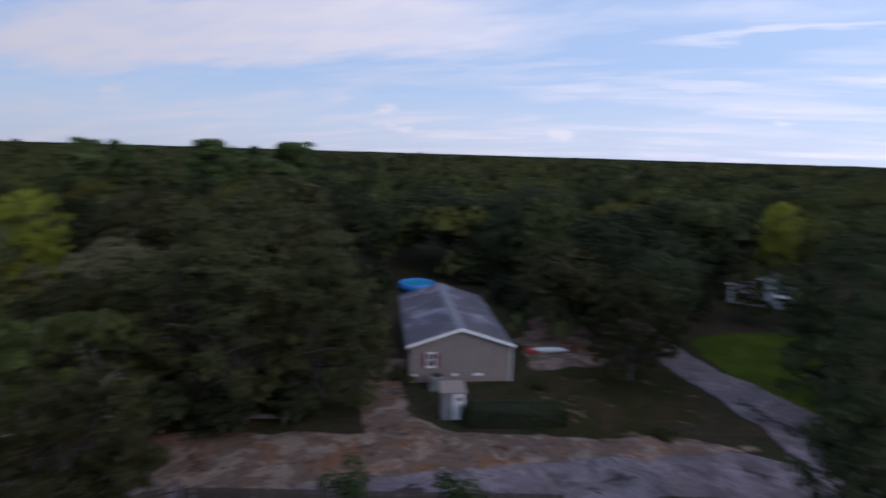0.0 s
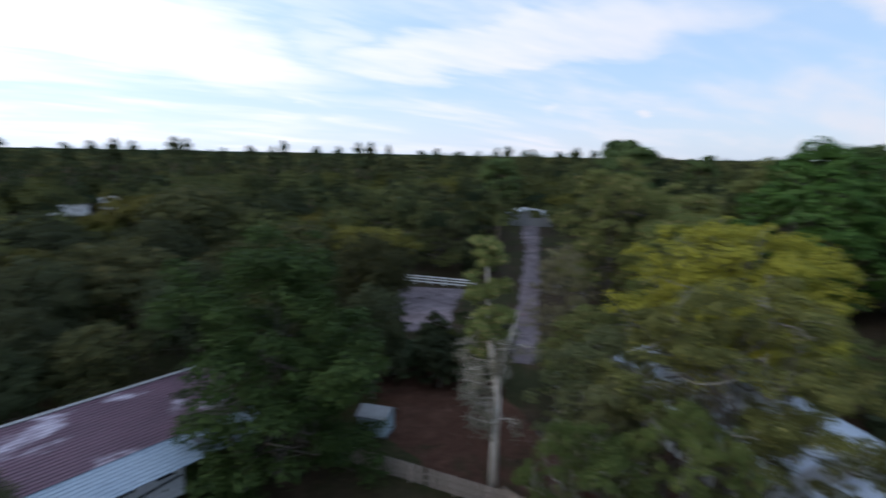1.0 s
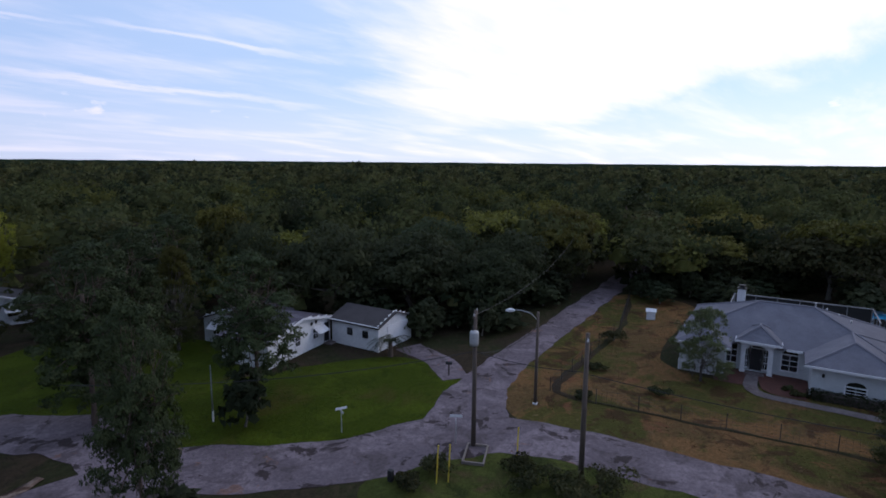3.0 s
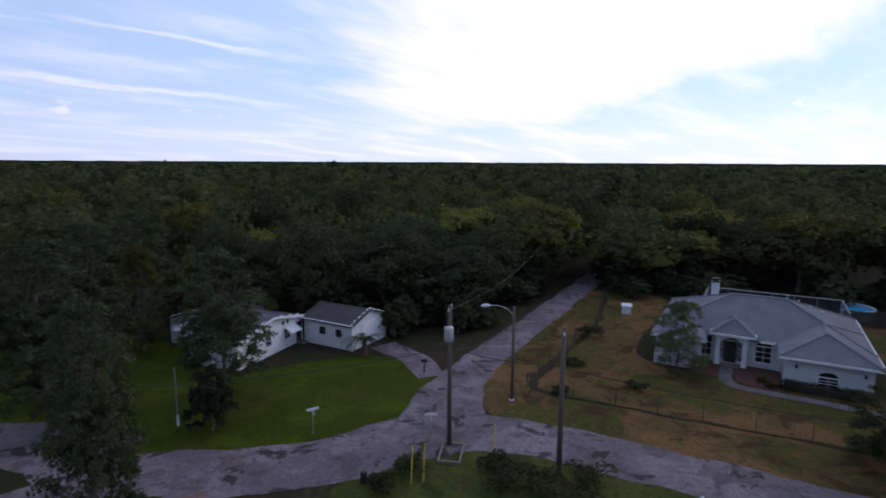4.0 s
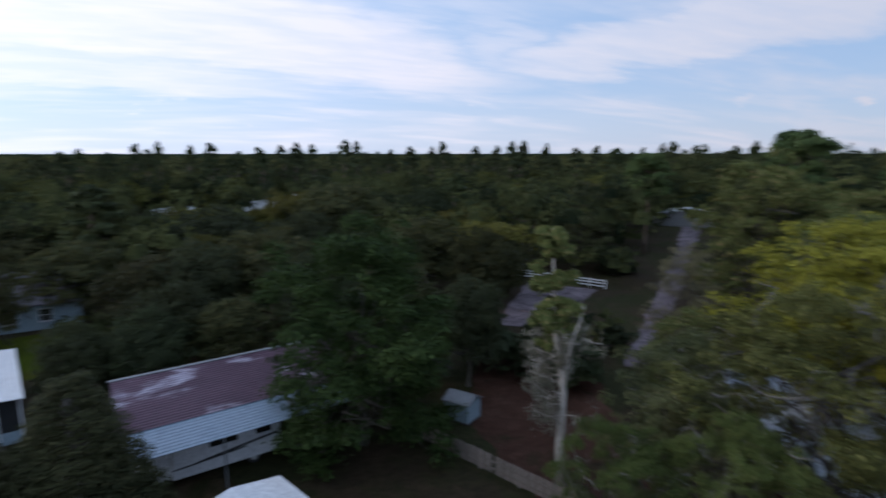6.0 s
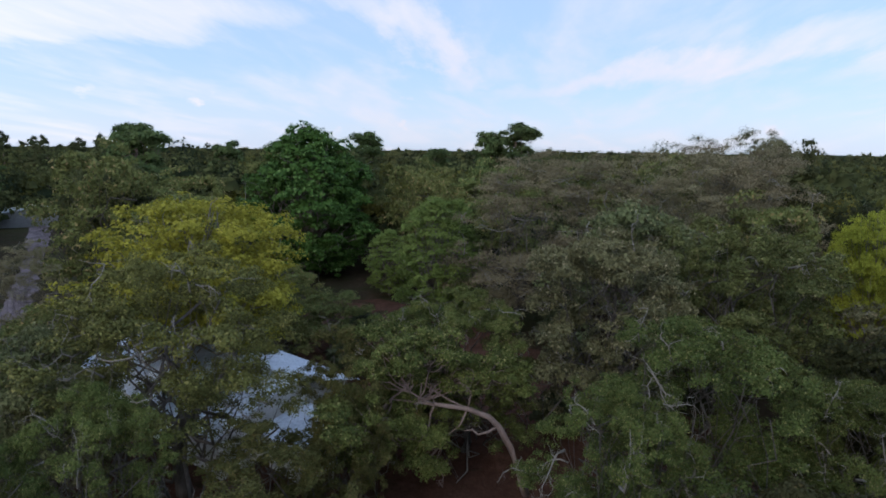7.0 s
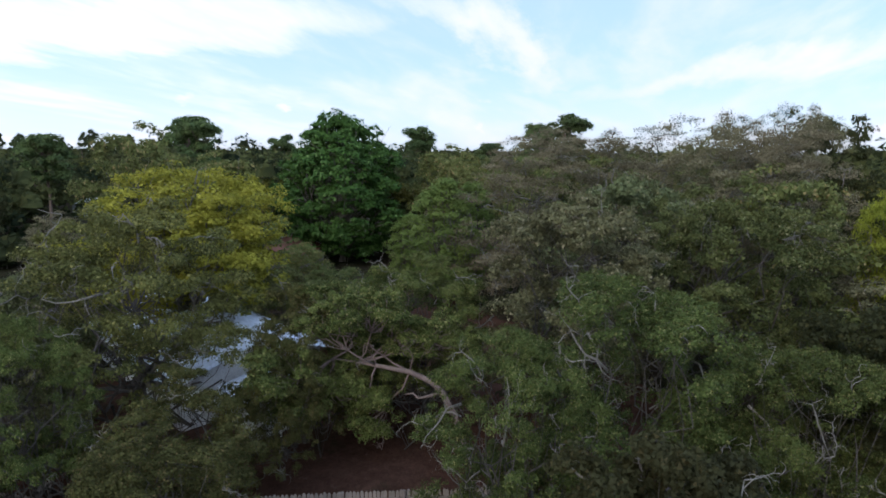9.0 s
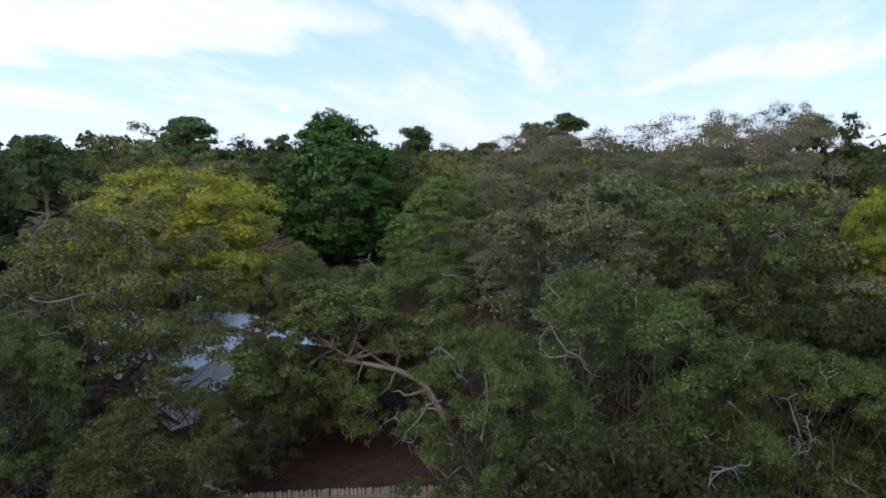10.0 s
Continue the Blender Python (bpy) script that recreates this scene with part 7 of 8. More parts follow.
pale_house()
white_barn()
cottage()
mobile_home()
carport()
motorhome()
beige_house()
blue_house()
red_house()
metal_building()
small_house("house", "small white house beyond the woods", 21.0, -137.0, 9, 9, 186, "white", "white_metal")
small_house("house", "distant white building behind the trees", -21.0, -157.0, 12, 6, 160, "white", "tin", 2.6, 1.0)
small_house("house", "tall white box-like shed in the distance", -56.0, -170.0, 4.2, 5, 160, "white", "white_metal", 4.2, 0.6)
small_house("house", "grey house far among the trees", -46.0, -171.0, 9, 7, 160, "white", "dark_shingle")
# added second copy of the cottage wing, set beyond the lane
side_house = small_house("house", "white cottage repeated behind the green lawn by the lane", 23.2, 73.0, 7.4, 6, -18, "white", "dark_shingle", 2.5, 1.2)
for x in (-1.85, 1.85):
    awning(side_house, x, -0.05, 2.2, 1.4, 0.9, 0.6, "-y")
small_house("house", "distant house at the end of the road", 54.0, -146.0, 9, 7, 190, "white", "tin")
small_house("house", "white house beyond the side road", 132.0, 24.2, 7, 6, -90, "white", "dark_shingle", 3, 1.2)
small_house("house", "dark house at the end of the gravel lane", -131.0, -85.0, 14, 8, -60, "grey", "tin", 3, 1)
small_house("house", "tan brick house glimpsed between trees", -77.5, -17.5, 9, 8, -100, "beige", "red_shingle", 2.7, 1.2)
small_house("house", "low white building among far trees", 106.0, -49.0, 10, 5, -100, "white", "tin", 2.6, 0.7)
small_house("house", "white shed roof far in the woods", 119.0, -89.0, 6, 5, -100, "white", "white_metal", 2.6, 0.7)


# ---------- poles, wires, pillars, fences, small things ----------
def utility_pole(x, y, top, transformer):
    p = thing("utility_pole", "weathered wooden utility pole with a grey transformer" if transformer else "weathered wooden utility pole beside the road", "utility pole", x, y, 0, 20, "utility poles")
    part("pole", Shape().tube([(0, 0, 0), (0.02, 0, top * 0.5), (0, 0, top)], [0.17, 0.145, 0.115], 10), "pole", p, smooth=True)
    if transformer:
        can = part("transformer", Shape().lathe([(0.10, 7.0), (0.27, 7.02), (0.29, 7.2), (0.29, 7.85), (0.25, 7.95), (0.06, 7.98)], -0.40, 0.0, 14), "galv", p, "pale grey transformer can", True)
        part("bushing", Shape().lathe([(0.03, 7.95), (0.06, 8.0), (0.04, 8.1), (0.06, 8.15), (0.02, 8.25)], -0.38, 0.1, 8), "dark", can)
        part("crossarm", Shape().block(-0.75, -0.06, top - 0.35, 0.75, 0.06, top - 0.23), "pole", p)
        for k in (-0.65, 0.65):
            part("insulator", Shape().lathe([(0.03, top - 0.23), (0.06, top - 0.18), (0.05, top - 0.08), (0.02, top - 0.03)], k, 0, 8), "galv", p)
        part("bracket", Shape().block(-0.16, -0.05, 7.3, -0.1, 0.05, 7.7), "grey", p)
        part("conduit", Shape().tube([(0.16, 0.02, 0), (0.16, 0.02, 6.6)], [0.03, 0.03], 5), "grey", p)
    else:
        part("bracket", Shape().block(-0.45, -0.03, top - 0.42, 0.05, 0.03, top - 0.36).block(-0.45, -0.02, top - 0.3, 0.05, 0.02, top - 0.26), "galv", p)
        part("insulator", Shape().lathe([(0.02, top - 0.35), (0.06, top - 0.3), (0.02, top - 0.2)], -0.42, 0, 8), "trim", p)


def street_lamp(x, y):
    p = thing("street_lamp", "wooden street-lamp pole with a curved arm", "street lamp", x, y, 0, 95)
    part("pole", Shape().tube([(0, 0, 0), (0, 0, 4), (0, 0, 7.35)], [0.13, 0.115, 0.095], 10), "pole", p, smooth=True)
    part("arm", Shape().tube([(0.05, 0, 6.7), (0.55, 0, 7.15), (1.3, 0, 7.30), (2.0, 0, 7.22)], [0.035, 0.035, 0.03, 0.03], 8), "galv", p, smooth=True)
    head = part("lamp_head", Shape().tube([(1.85, 0, 7.22), (2.05, 0, 7.22), (2.35, 0, 7.16), (2.6, 0, 7.12)], [0.05, 0.13, 0.15, 0.05], 10), "trim", p, "pale cobra-head luminaire", True)
    part("lens", Shape().lathe([(0.02, 6.96), (0.11, 7.0), (0.12, 7.05)], 2.3, 0, 12), "pane", head)
    part("footing", Shape().block(-0.16, -0.16, 0, 0.16, 0.16, 0.12, 0.02), "trim", p)


def wire(a, b, sag, name="power_line", label="black overhead power line between poles"):
    n, s = 14, Shape()
    pts = []
    for k in range(n + 1):
        t = k / n
        q = Vector(a).lerp(Vector(b), t)
        pts.append((q.x, q.y, q.z - sag * 4 * t * (1 - t)))
    s.tube(pts, [0.022] * (n + 1), 4)
    solid(name, s, "rubber", label, "cable")


utility_pole(29.0, 15.9, 9.2, True)
utility_pole(28.8, 8.6, 9.0, False)
street_lamp(37.3, 15.0)
wire((29.0, 15.9, 6.4), (37.2, 15.0, 6.2), 0.6)
wire((29.0, 15.9, 6.5), (28.8, 8.6, 6.7), 0.25)
wire((28.8, 8.6, 6.6), (33.5, -24, 6.8), 0.9)
wire((29.0, 15.9, 6.5), (12.0, 32.0, 6.5), 0.7)
wire((29.0, 15.9, 8.9), (72.0, 24.0, 8.5), 1.2)


def pillar(x, y):
    p = thing("gate_pillar", "cream gate pillar with a white cap and lantern", "gate pillar", x, y, 0, 3, "gate pillars")
    part("shaft", Shape().block(-0.32, -0.32, 0, 0.32, 0.32, 1.5, 0.02), "cream", p)
    part("cap", Shape().block(-0.42, -0.42, 1.5, 0.42, 0.42, 1.66, 0.03).block(-0.3, -0.3, 1.66, 0.3, 0.3, 1.74, 0.05), "trim", p, "white cap")
    lamp_part = part("lantern", Shape().lathe([(0.05, 1.74), (0.05, 1.82), (0.13, 1.85), (0.16, 2.1)], 0, 0, 8), "pane", p)
    part("lantern_top", Shape().lathe([(0.19, 2.1), (0.10, 2.22), (0.02, 2.32)], 0, 0, 8), "trim", lamp_part)
    part("plinth", Shape().block(-0.37, -0.37, 0, 0.37, 0.37, 0.18, 0.02), "dark", p)


pillar(26.9, 1.0)
pillar(27.0, -3.9)


def picket_fence(name, label, ax, ay, bx, by, height, pitch, material, pointed=True):
    """Posts, rails and one object for every picket."""
    f = thing(name, label, "fence", ax, ay, 0, math.degrees(math.atan2(by - ay, bx - ax)))
    length = math.hypot(bx - ax, by - ay)
    post = Shape().block(-0.05, 0.02, 0, 0.05, 0.12, height + 0.05).mesh("post", M[material])
    board = Shape()
    w, t = pitch * 0.42, 0.022
    if pointed:
        board.v = [(-w, -t, 0.05), (w, -t, 0.05), (w, -t, height - 0.08), (0.3 * w, -t, height), (-0.3 * w, -t, height), (-w, -t, height - 0.08)]
        board.v += [(a, 0, c) for a, b, c in board.v]
        board.f = [(0, 1, 2, 3, 4, 5), (11, 10, 9, 8, 7, 6)] + [(i, i + 6, (i + 1) % 6 + 6, (i + 1) % 6) for i in range(6)]
    else:
        board.block(-w, -t, 0.05, w, 0, height)
    slat = board.mesh("picket", M[material])
    count = int(length / 2.4)
    r = random.Random(int(ax * 7 + by))
    for k in range(count + 1):
        ob = new("post", post)
        ob.parent = f
        ob.location = (length * k / max(1, count), 0, 0)
    for z in (0.35, height - 0.35):
        part("rail", Shape().block(0, 0.001, z - 0.045, length, 0.04, z + 0.045), material, f)
    for k in range(int(length / pitch)):
        if r.random() < 0.015:
            continue
        ob = new("picket", slat)
        ob.parent = f
        ob.matrix_basis = pose((k + 0.5) * pitch, 0, r.uniform(-0.02, 0.03), r.uniform(-1.5, 1.5), r.uniform(-1.2, 1.2), 0)


picket_fence("picket_fence", "weathered grey wooden picket fence in the yard", -27.0, 12.6, -25.6, 5.3, 1.35, 0.16, "picket")
picket_fence("picket_fence", "weathered grey wooden picket fence under the oaks", -25.55, 5.2, -23.4, -5.0, 1.35, 0.17, "picket")
picket_fence("picket_fence", "weathered grey wooden picket fence under the oaks", -23.42, -5.1, -24.3, -15.5, 1.35, 0.17, "picket")
picket_fence("board_fence", "low grey board fence beside the red-earth yard", -24.3, -15.6, -21.4, -26.0, 1.1, 0.2, "picket", False)
picket_fence("board_fence", "dark board fence along the sandy road", -26.9, 12.9, -17.4, 20.8, 1.4, 0.2, "darkwood", False)
picket_fence("board_fence", "dark board fence along the road edge", -17.2, 21.0, 0.5, 25.4, 1.2, 0.2, "darkwood", False)
picket_fence("board_fence", "dark board fence behind the pale house", 75.5, -24, 75.5, -5, 1.6, 0.24, "darkwood", False)


def wire_fence():
    f = thing("wire_fence", "low rusty wire fence with dark posts round the dry lawn", "fence")
    line = [(76, 17.2), (61, 14.6), (48, 14.8), (40.2, 14.9), (39.8, 11), (40.2, 7.9), (40.5, 2), (41, -4.5), (41.2, -11)]
    s = Shape()
    for a, b in zip(line, line[1:]):
        n = max(1, int(math.dist(a, b) / 2.6))
        for k in range(n):
            x, y = a[0] + (b[0] - a[0]) * k / n, a[1] + (b[1] - a[1]) * k / n
            part("post", Shape().tube([(x, y, 0), (x + 0.02, y, 1.25)], [0.035, 0.03], 6), "darkwood", f)
        for z in (0.2, 0.45, 0.7, 0.95, 1.18):
            s.tube([(a[0], a[1], z), (b[0], b[1], z)], [0.008, 0.008], 3)
        m = int(math.dist(a, b) / 0.35)
        for k in range(m):
            x, y = a[0] + (b[0] - a[0]) * k / m, a[1] + (b[1] - a[1]) * k / m
            s.tube([(x, y, 0.1), (x, y, 1.18)], [0.006, 0.006], 3)
    part("wire_mesh", s, "darkwood", f)


def rail_fence():
    f = thing("rail_fence", "white three-rail fence beyond the road end", "fence", -55.6, -58.2, 0, math.degrees(math.atan2(11.5, -5.0)))
    for k in range(7):
        part("post", Shape().block(k * 2.1 - 0.06, -0.06, 0, k * 2.1 + 0.06, 0.06, 1.3, 0.01), "trim", f)
    for z in (0.4, 0.8, 1.15):
        part("rail", Shape().block(0, -0.09, z - 0.07, 12.6, -0.06, z + 0.07), "trim", f)


wire_fence()
rail_fence()


def moss_tree():
    """A pale forked trunk: a narrow leafy column on top, bare mossy twigs lower down."""
    t = thing("dead_tree", "tall pale trunk hung with grey moss, leafy at the top", "tree", -24.9, -16.7)
    r = np.random.default_rng(90)
    s = Shape()
    lean = Vector((0.55, -0.83, 0))
    stem = [Vector((0, 0, -0.2)), Vector((0.05, 0.03, 3.0)), Vector((-0.06, 0.05, 5.6)), lean * 0.35 + Vector((0, 0, 8.0)), lean * 0.62 + Vector((0, 0, 11.0)), lean * 0.72 + Vector((0, 0, 13.9))]
    s.tube([tuple(p) for p in stem], [0.27, 0.21, 0.17, 0.12, 0.08, 0.03], 9)
    crooked(s, r, stem[2], lean * -0.9 + Vector((0, 0, 10.2)), 0.12, 0.03, 0.16, 6, 5)
    twigs = []
    for k in range(30):
        z = 4.2 + 5.4 * (k / 30)
        way = (lean * r.uniform(0.2, 1.3) + Vector((r.normal() * 0.6, r.normal() * 0.6, r.uniform(-0.1, 0.5)))).normalized()
        start = Vector((0, 0, z)) + lean * (0.1 if z > 6 else 0)
        knots = crooked(s, r, start, start + way * r.uniform(1.0, 2.5), 0.045, 0.008, 0.12, 5, 3)
        twigs += knots[2:]
        for j in (2, 3, 4):
            dead_twig(s, r, knots[j], (way + Vector(r.normal(size=3)) * 0.8).normalized(), r.uniform(0.5, 1.0), 0.018, 1)
    part("trunk", s, "pale_bark", t, smooth=True)
    twigs = np.array([tuple(p) for p in twigs])
    k = r.integers(0, len(twigs), 3000)
    p = twigs[k] + r.normal(scale=(0.14, 0.14, 0.3), size=(3000, 3)) - np.array([0, 0, 0.3])
    strands = new("moss", quads_mesh("moss", *leaf_cards(r, p, r.normal(size=(3000, 3)) * np.array([1, 1, 0.15]), 0.22, 0.3), "moss"))
    strands.parent = t
    z = r.uniform(7.6, 13.9, 34)
    turn = r.uniform(0, 6.28, 34)
    reach = r.uniform(0.2, 0.85, 34) * np.minimum(1, (14.4 - z) / 2.2)
    mid = np.interp(z, [7.6, 11, 14], [0.35, 0.62, 0.72])
    clumps = np.stack([lean.x * mid + np.cos(turn) * reach, lean.y * mid + np.sin(turn) * reach, z, r.uniform(0.32, 0.6, 34), np.full(34, 0.9)], 1)
    p, d = clump_points(r, clumps, 20000, 0.3)
    crown = new("crown", quads_mesh("crown", *leaf_cards(r, p, d, 0.16), "olive_wood"))
    crown.parent = t


def palm(x, y):
    t = thing("palm_tree", "small palm with arching green fronds by the barn", "palm tree", x, y)
    t.scale = (1.2, 1.2, 1.2)
    part("trunk", Shape().tube([(0, 0, 0), (0.03, 0, 0.6), (0, 0, 1.3)], [0.22, 0.19, 0.16], 9), "pine_bark", t)
    r = random.Random(3)
    for k in range(18):
        a, lift = k * 2.4, r.uniform(0.2, 1.1)
        s = Shape()
        pts = []
        for i in range(7):
            u = i / 6
            d = 1.9 * u
            pts.append(Vector((d * math.cos(a), d * math.sin(a), 1.3 + lift * u * 1.6 - 1.5 * u * u)))
        s.tube([tuple(p) for p in pts], [0.025, 0.022, 0.02, 0.016, 0.012, 0.008, 0.004], 4)
        side = Vector((-math.sin(a), math.cos(a), 0))
        for i in range(1, 7):
            for half in (0, 0.5):
                b = pts[i - 1].lerp(pts[i], half)
                for sg in (-1, 1):
                    e = b + side * sg * 0.42 * (1.1 - 0.6 * i / 6) + (pts[i] - pts[i - 1]) * 0.8 - Vector((0, 0, 0.12))
                    w = (pts[i] - pts[i - 1]) * 0.12
                    s.face(b - w, b + w, e)
        part("frond", s, "shade_oak", t)


def mailbox(x, y, turn):
    m = thing("mailbox", "dark roadside mailbox on a post", "mailbox", x, y, 0, turn)
    part("post", Shape().block(-0.05, -0.05, 0, 0.05, 0.05, 1.05), "darkwood", m)
    box = part("box", Shape().block(-0.12, -0.28, 1.05, 0.12, 0.28, 1.18).tube([(0, -0.28, 1.18), (0, 0.28, 1.18)], [0.12, 0.12], 10), "dark", m)
    part("flag", Shape().block(0.125, 0.0, 1.15, 0.14, 0.05, 1.4), "red", box)


def sign_post(x, y, turn, h=1.7):
    m = thing("street_sign", "thin street sign with narrow blades on a metal post", "street sign", x, y, 0, turn)
    part("post", Shape().tube([(0, 0, 0), (0, 0, h)], [0.03, 0.03], 6), "galv", m)
    part("blade", Shape().block(-0.4, -0.012, h, 0.4, 0.012, h + 0.18).block(-0.012, -0.4, h + 0.19, 0.012, 0.4, h + 0.36), "trim", m)
    part("lettering", Shape().block(-0.28, -0.016, h + 0.06, 0.28, -0.012, h + 0.12), "magnolia", m)


def shrubs():
    for i, (x, y, top, radius) in enumerate([(27.2, 9.6, 1.5, 1.2), (26.4, 10.8, 1.3, 1.1), (26.6, 8.0, 1.2, 1.1), (28.0, 7.2, 1.7, 1.4), (27.6, 12.2, 1.1, 1.0), (24.6, 16.0, 1.2, 1.0), (26.0, 5.4, 1.2, 1.2), (22.9, 16.4, 1.0, 0.9), (44.2, 7.0, 0.8, 0.8), (56.2, 14.0, 1.5, 1.3), (51.0, -1.6, 0.45, 0.4),
                                              (50.2, -2.2, 0.45, 0.5), (-10.0, 23.4, 2.2, 1.1), (-4.2, 24.2, 1.9, 1.3), (8.2, 27.0, 1.2, 0.8), (40.6, 12.2, 0.6, 0.7), (47, 13.2, 0.6, 0.8), (6.6, 35.0, 0.6, 0.7), (-1.6, 40.6, 1.0, 0.7), (-12.0, 38.6, 1.2, 0.8), (30, -66, 2.0, 1.8)]):
        r = np.random.default_rng(200 + i)
        s = thing("shrub", "small leafy garden shrub", "shrub", x, y, 0, 0, "garden shrubs")
        clumps = np.stack([r.normal(scale=0.4, size=7) * radius, r.normal(scale=0.4, size=7) * radius, r.uniform(0.35, 0.65, 7) * top, np.full(7, 0.5 * radius), np.full(7, 0.6 * top / radius)], 1)
        p, d = clump_points(r, clumps, 900)
        p[:, 2] = np.maximum(p[:, 2], 0.02)
        leaves = new("leaves", quads_mesh("leaves", *leaf_cards(r, p, d, 0.17), "fresh" if i in (12, 13) else "oak"))
        leaves.parent = s
        part("stems", Shape().tube([(0, 0, -0.02), (0.1, 0, top * 0.6)], [0.04, 0.01], 5).tube([(0, 0, -0.02), (-0.1, 0.1, top * 0.6)], [0.04, 0.01], 5), "bark", s)


def dog_hut(x, y):
    d = thing("garden_hut", "small pale blue hut with a grey roof in the yard", "hut", x, y, 0, 25)
    part("body", Shape().block(-0.8, -0.9, 0.1, 0.8, 0.9, 1.4), "bluewall", d)
    part("roof", Shape().slab([(-0.95, -1.05, 1.4), (0, -1.05, 1.85), (0, 1.05, 1.85), (-0.95, 1.05, 1.4)][::-1], 0.06).slab([(0, -1.05, 1.85), (0.95, -1.05, 1.4), (0.95, 1.05, 1.4), (0, 1.05, 1.85)][::-1], 0.06), "grey", d)
    part("base", Shape().block(-0.85, -0.95, 0, 0.85, 0.95, 0.1), "darkwood", d)
    part("doorway", Shape().block(-0.3, -0.92, 0.15, 0.3, -0.9, 1.0), "dark", d)


moss_tree()
palm(39.7, 30.8)
mailbox(38.6, 23.6, 20)
sign_post(28.6, 17.0, 30)
sign_post(25.7, 24.4, 60, 1.5)
shrubs()
dog_hut(-25.3, -26.4)

box = thing("utility_box", "small white utility hut behind the wire fence", "hut", 67.4, 12.6, 0, 10)
part("body", Shape().block(-0.55, -0.5, 0, 0.55, 0.5, 1.0), "white", box)
part("roof", Shape().slab([(-0.65, -0.6, 1.0), (0, -0.6, 1.28), (0, 0.6, 1.28), (-0.65, 0.6, 1.0)][::-1], 0.05).slab([(0, -0.6, 1.28), (0.65, -0.6, 1.0), (0.65, 0.6, 1.0), (0, 0.6, 1.28)][::-1], 0.05), "white_metal", box)
bed = thing("planter_frame", "pale rectangular planter frame round the pole base", "planter", 28.0, 15.2, 0, 20)
for a in ((-1.2, -0.7, 1.2, -0.6), (-1.2, 0.6, 1.2, 0.7), (-1.2, -0.6, -1.1, 0.6), (1.1, -0.6, 1.2, 0.6)):
    part("edge_board", Shape().block(a[0], a[1], 0, a[2], a[3], 0.2), "picket", bed)
ring = thing("stone_ring", "round pale stone planter ring on the lawn", "planter", 25.1, -8.4)
for k in range(14):
    a = 2 * math.pi * k / 14
    ob = part("stone", Shape().block(-0.16, -0.11, 0, 0.16, 0.11, 0.25, 0.03), "concrete", ring)
    ob.matrix_basis = pose(0.75 * math.cos(a), 0.75 * math.sin(a), 0, 0, 0, math.degrees(a) + 90)
part("soil", Shape().lathe([(0.62, 0), (0.6, 0.15), (0.02, 0.18)], 0, 0, 14), "darkwood", ring)
for k, (x, y) in enumerate(((24.0, 15.6), (24.5, 15.1), (28.6, 12.6))):
    g = thing("guy_guard", "yellow guy-wire guard sleeve leaning from the pole", "cable guard", x, y, 0, 0, "guy guards")
    part("sleeve", Shape().tube([(0, 0, 0), (0.35, 0.1, 2.2)], [0.04, 0.04], 6), "yellow", g)
pipe = thing("marker_post", "slim white marker post on the lawn", "post", 22.0, 33.2)
part("post", Shape().tube([(0, 0, 0), (0, 0, 4.2)], [0.05, 0.04], 6), "grey", pipe)
part("sleeve", Shape().tube([(0, 0, 0), (0, 0, 0.8)], [0.07, 0.07], 8), "trim", pipe)
hyd = thing("utility_pedestal", "small dark utility pedestal at the kerb", "pedestal", 22.8, 18.0)
part("body", Shape().block(-0.15, -0.15, 0, 0.15, 0.15, 0.7, 0.03), "dark", hyd)
backpool = thing("swimming_pool", "round above-ground pool with pale blue wall", "pool", 79.0, -10.6)
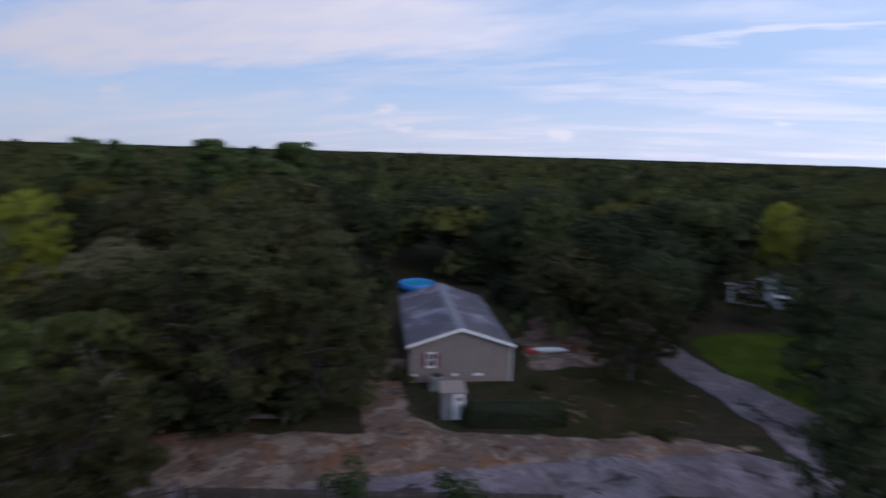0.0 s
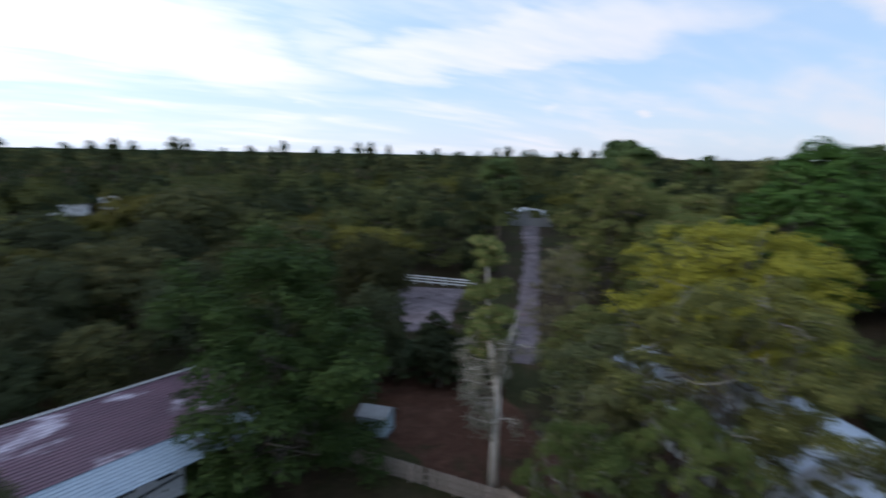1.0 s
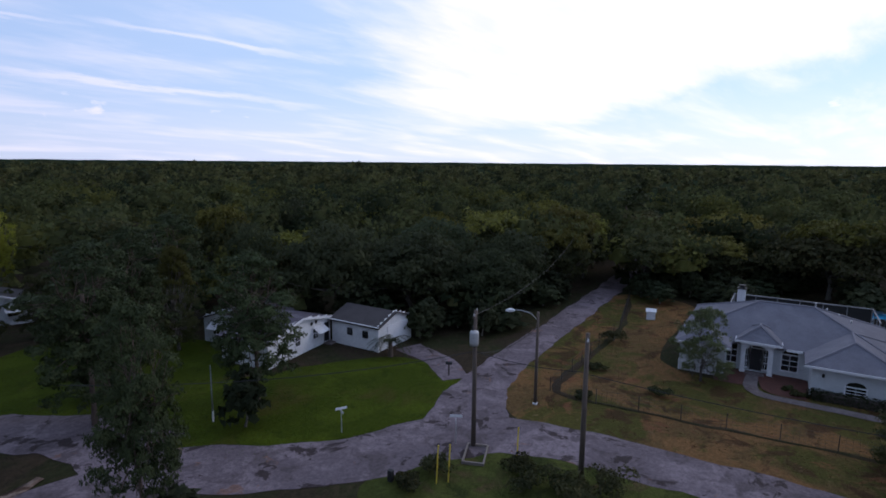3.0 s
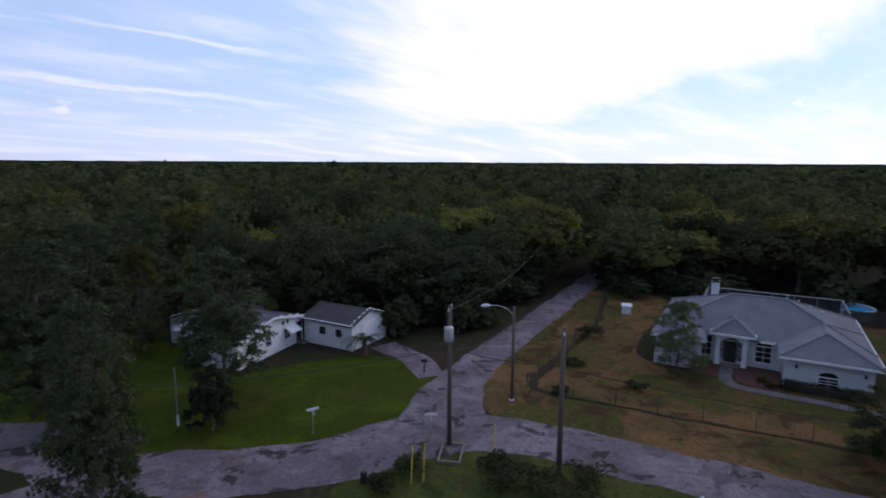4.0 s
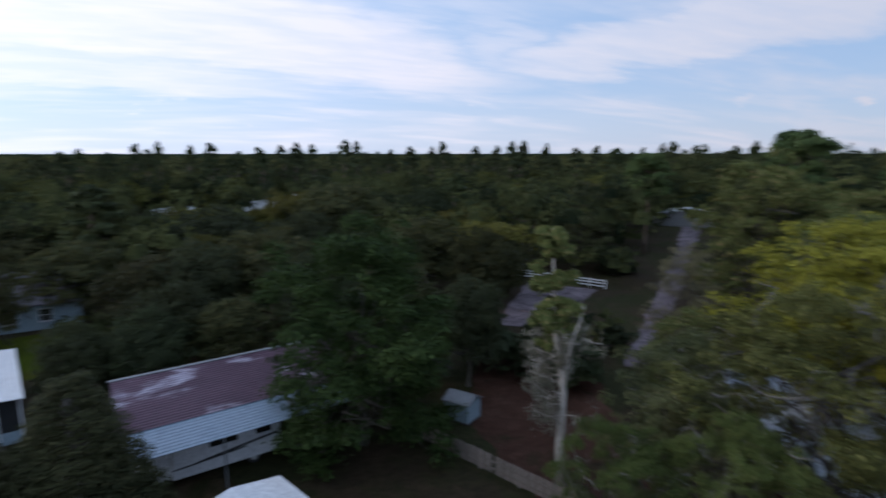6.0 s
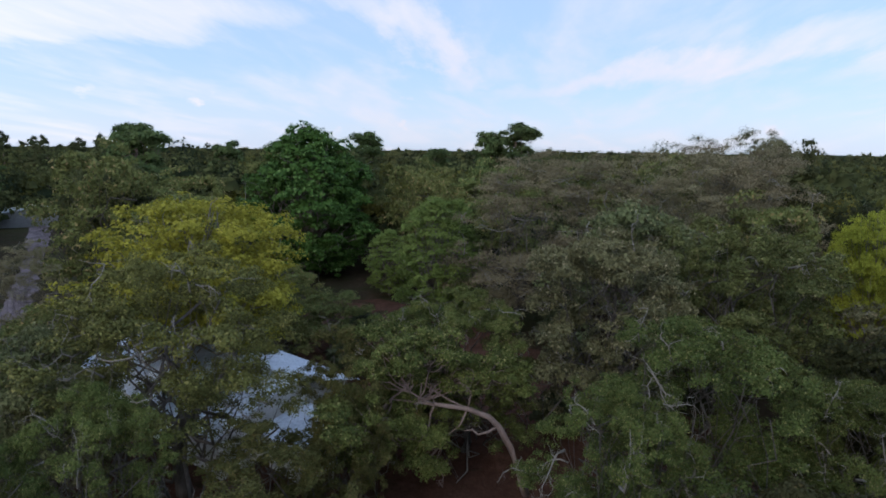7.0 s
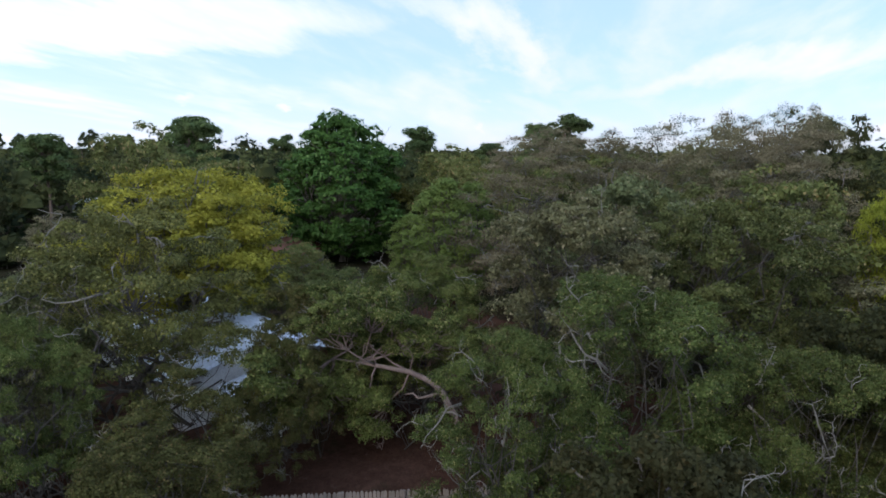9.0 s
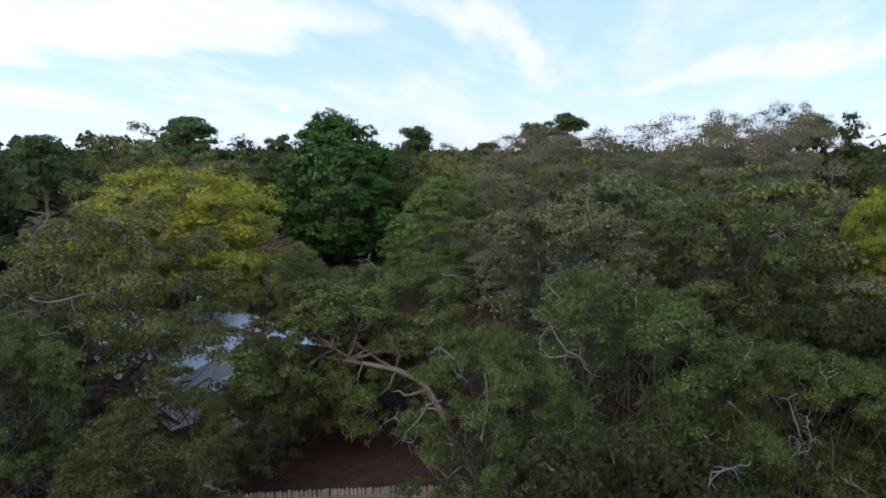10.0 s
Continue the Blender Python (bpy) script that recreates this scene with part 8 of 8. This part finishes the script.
part("pool_wall", Shape().lathe([(2.4, 0), (2.4, 1.2), (2.5, 1.22), (2.5, 1.28), (2.28, 1.28), (2.28, 0.9)], 0, 0, 28), "bluewall", backpool)
part("water", Shape().lathe([(2.29, 0.98), (0.01, 0.99)], 0, 0, 28, False), "pool_water", backpool)
slide = thing("play_slide", "white play slide with a blue side behind the fence", "slide", 82.5, -17.2, 0, 20)
part("chute", Shape().slab([(-0.35, -2.0, 0.4), (0.35, -2.0, 0.4), (0.35, 1.6, 2.6), (-0.35, 1.6, 2.6)], 0.15), "trim", slide)
part("side", Shape().slab([(-0.45, -2.0, 0.7), (-0.35, -2.0, 0.7), (-0.35, 1.6, 2.9), (-0.45, 1.6, 2.9)], 0.4), "poolblue", slide)
part("tower", Shape().block(-0.5, 1.6, 0, 0.5, 2.5, 2.7, 0.05), "white", slide)
playhut = thing("play_hut", "small blue and white play hut with a red roof", "hut", 80.0, -18.6)
part("wall", Shape().block(-1.2, -1.4, 0, 1.2, 1.4, 1.7), "bluewall", playhut)
part("roof", Shape().slab([(-1.4, -1.6, 1.7), (1.4, -1.6, 1.7), (1.4, 1.6, 2.3), (-1.4, 1.6, 2.3)], 0.08), "red_shingle", playhut)
bench = thing("bench", "long grey bench under the oaks", "bench", -18.1, 29.9, 0, 15)
part("seat", Shape().block(-1.5, -0.25, 0.42, 1.5, 0.25, 0.5, 0.02), "concrete", bench)
for x in (-1.2, 1.2):
    part("leg", Shape().block(x - 0.06, -0.22, 0, x + 0.06, 0.22, 0.42), "concrete", bench)
sheet = thing("canopy_tent", "white tarpaulin canopy on poles in the yard", "canopy", -10.2, -19.8, 0, 14)
part("tarpaulin", Shape().slab([(-2.4, -1.8, 2.3), (0, -1.8, 2.75), (0, 1.8, 2.75), (-2.4, 1.8, 2.3)][::-1], 0.03).slab([(0, -1.8, 2.75), (2.4, -1.8, 2.3), (2.4, 1.8, 2.3), (0, 1.8, 2.75)][::-1], 0.03), "tarp", sheet)
for x in (-2.3, 2.3):
    for y in (-1.7, 1.7):
        part("pole", Shape().tube([(x, y, 0), (x, y, 2.28)], [0.03, 0.03], 6), "galv", sheet)
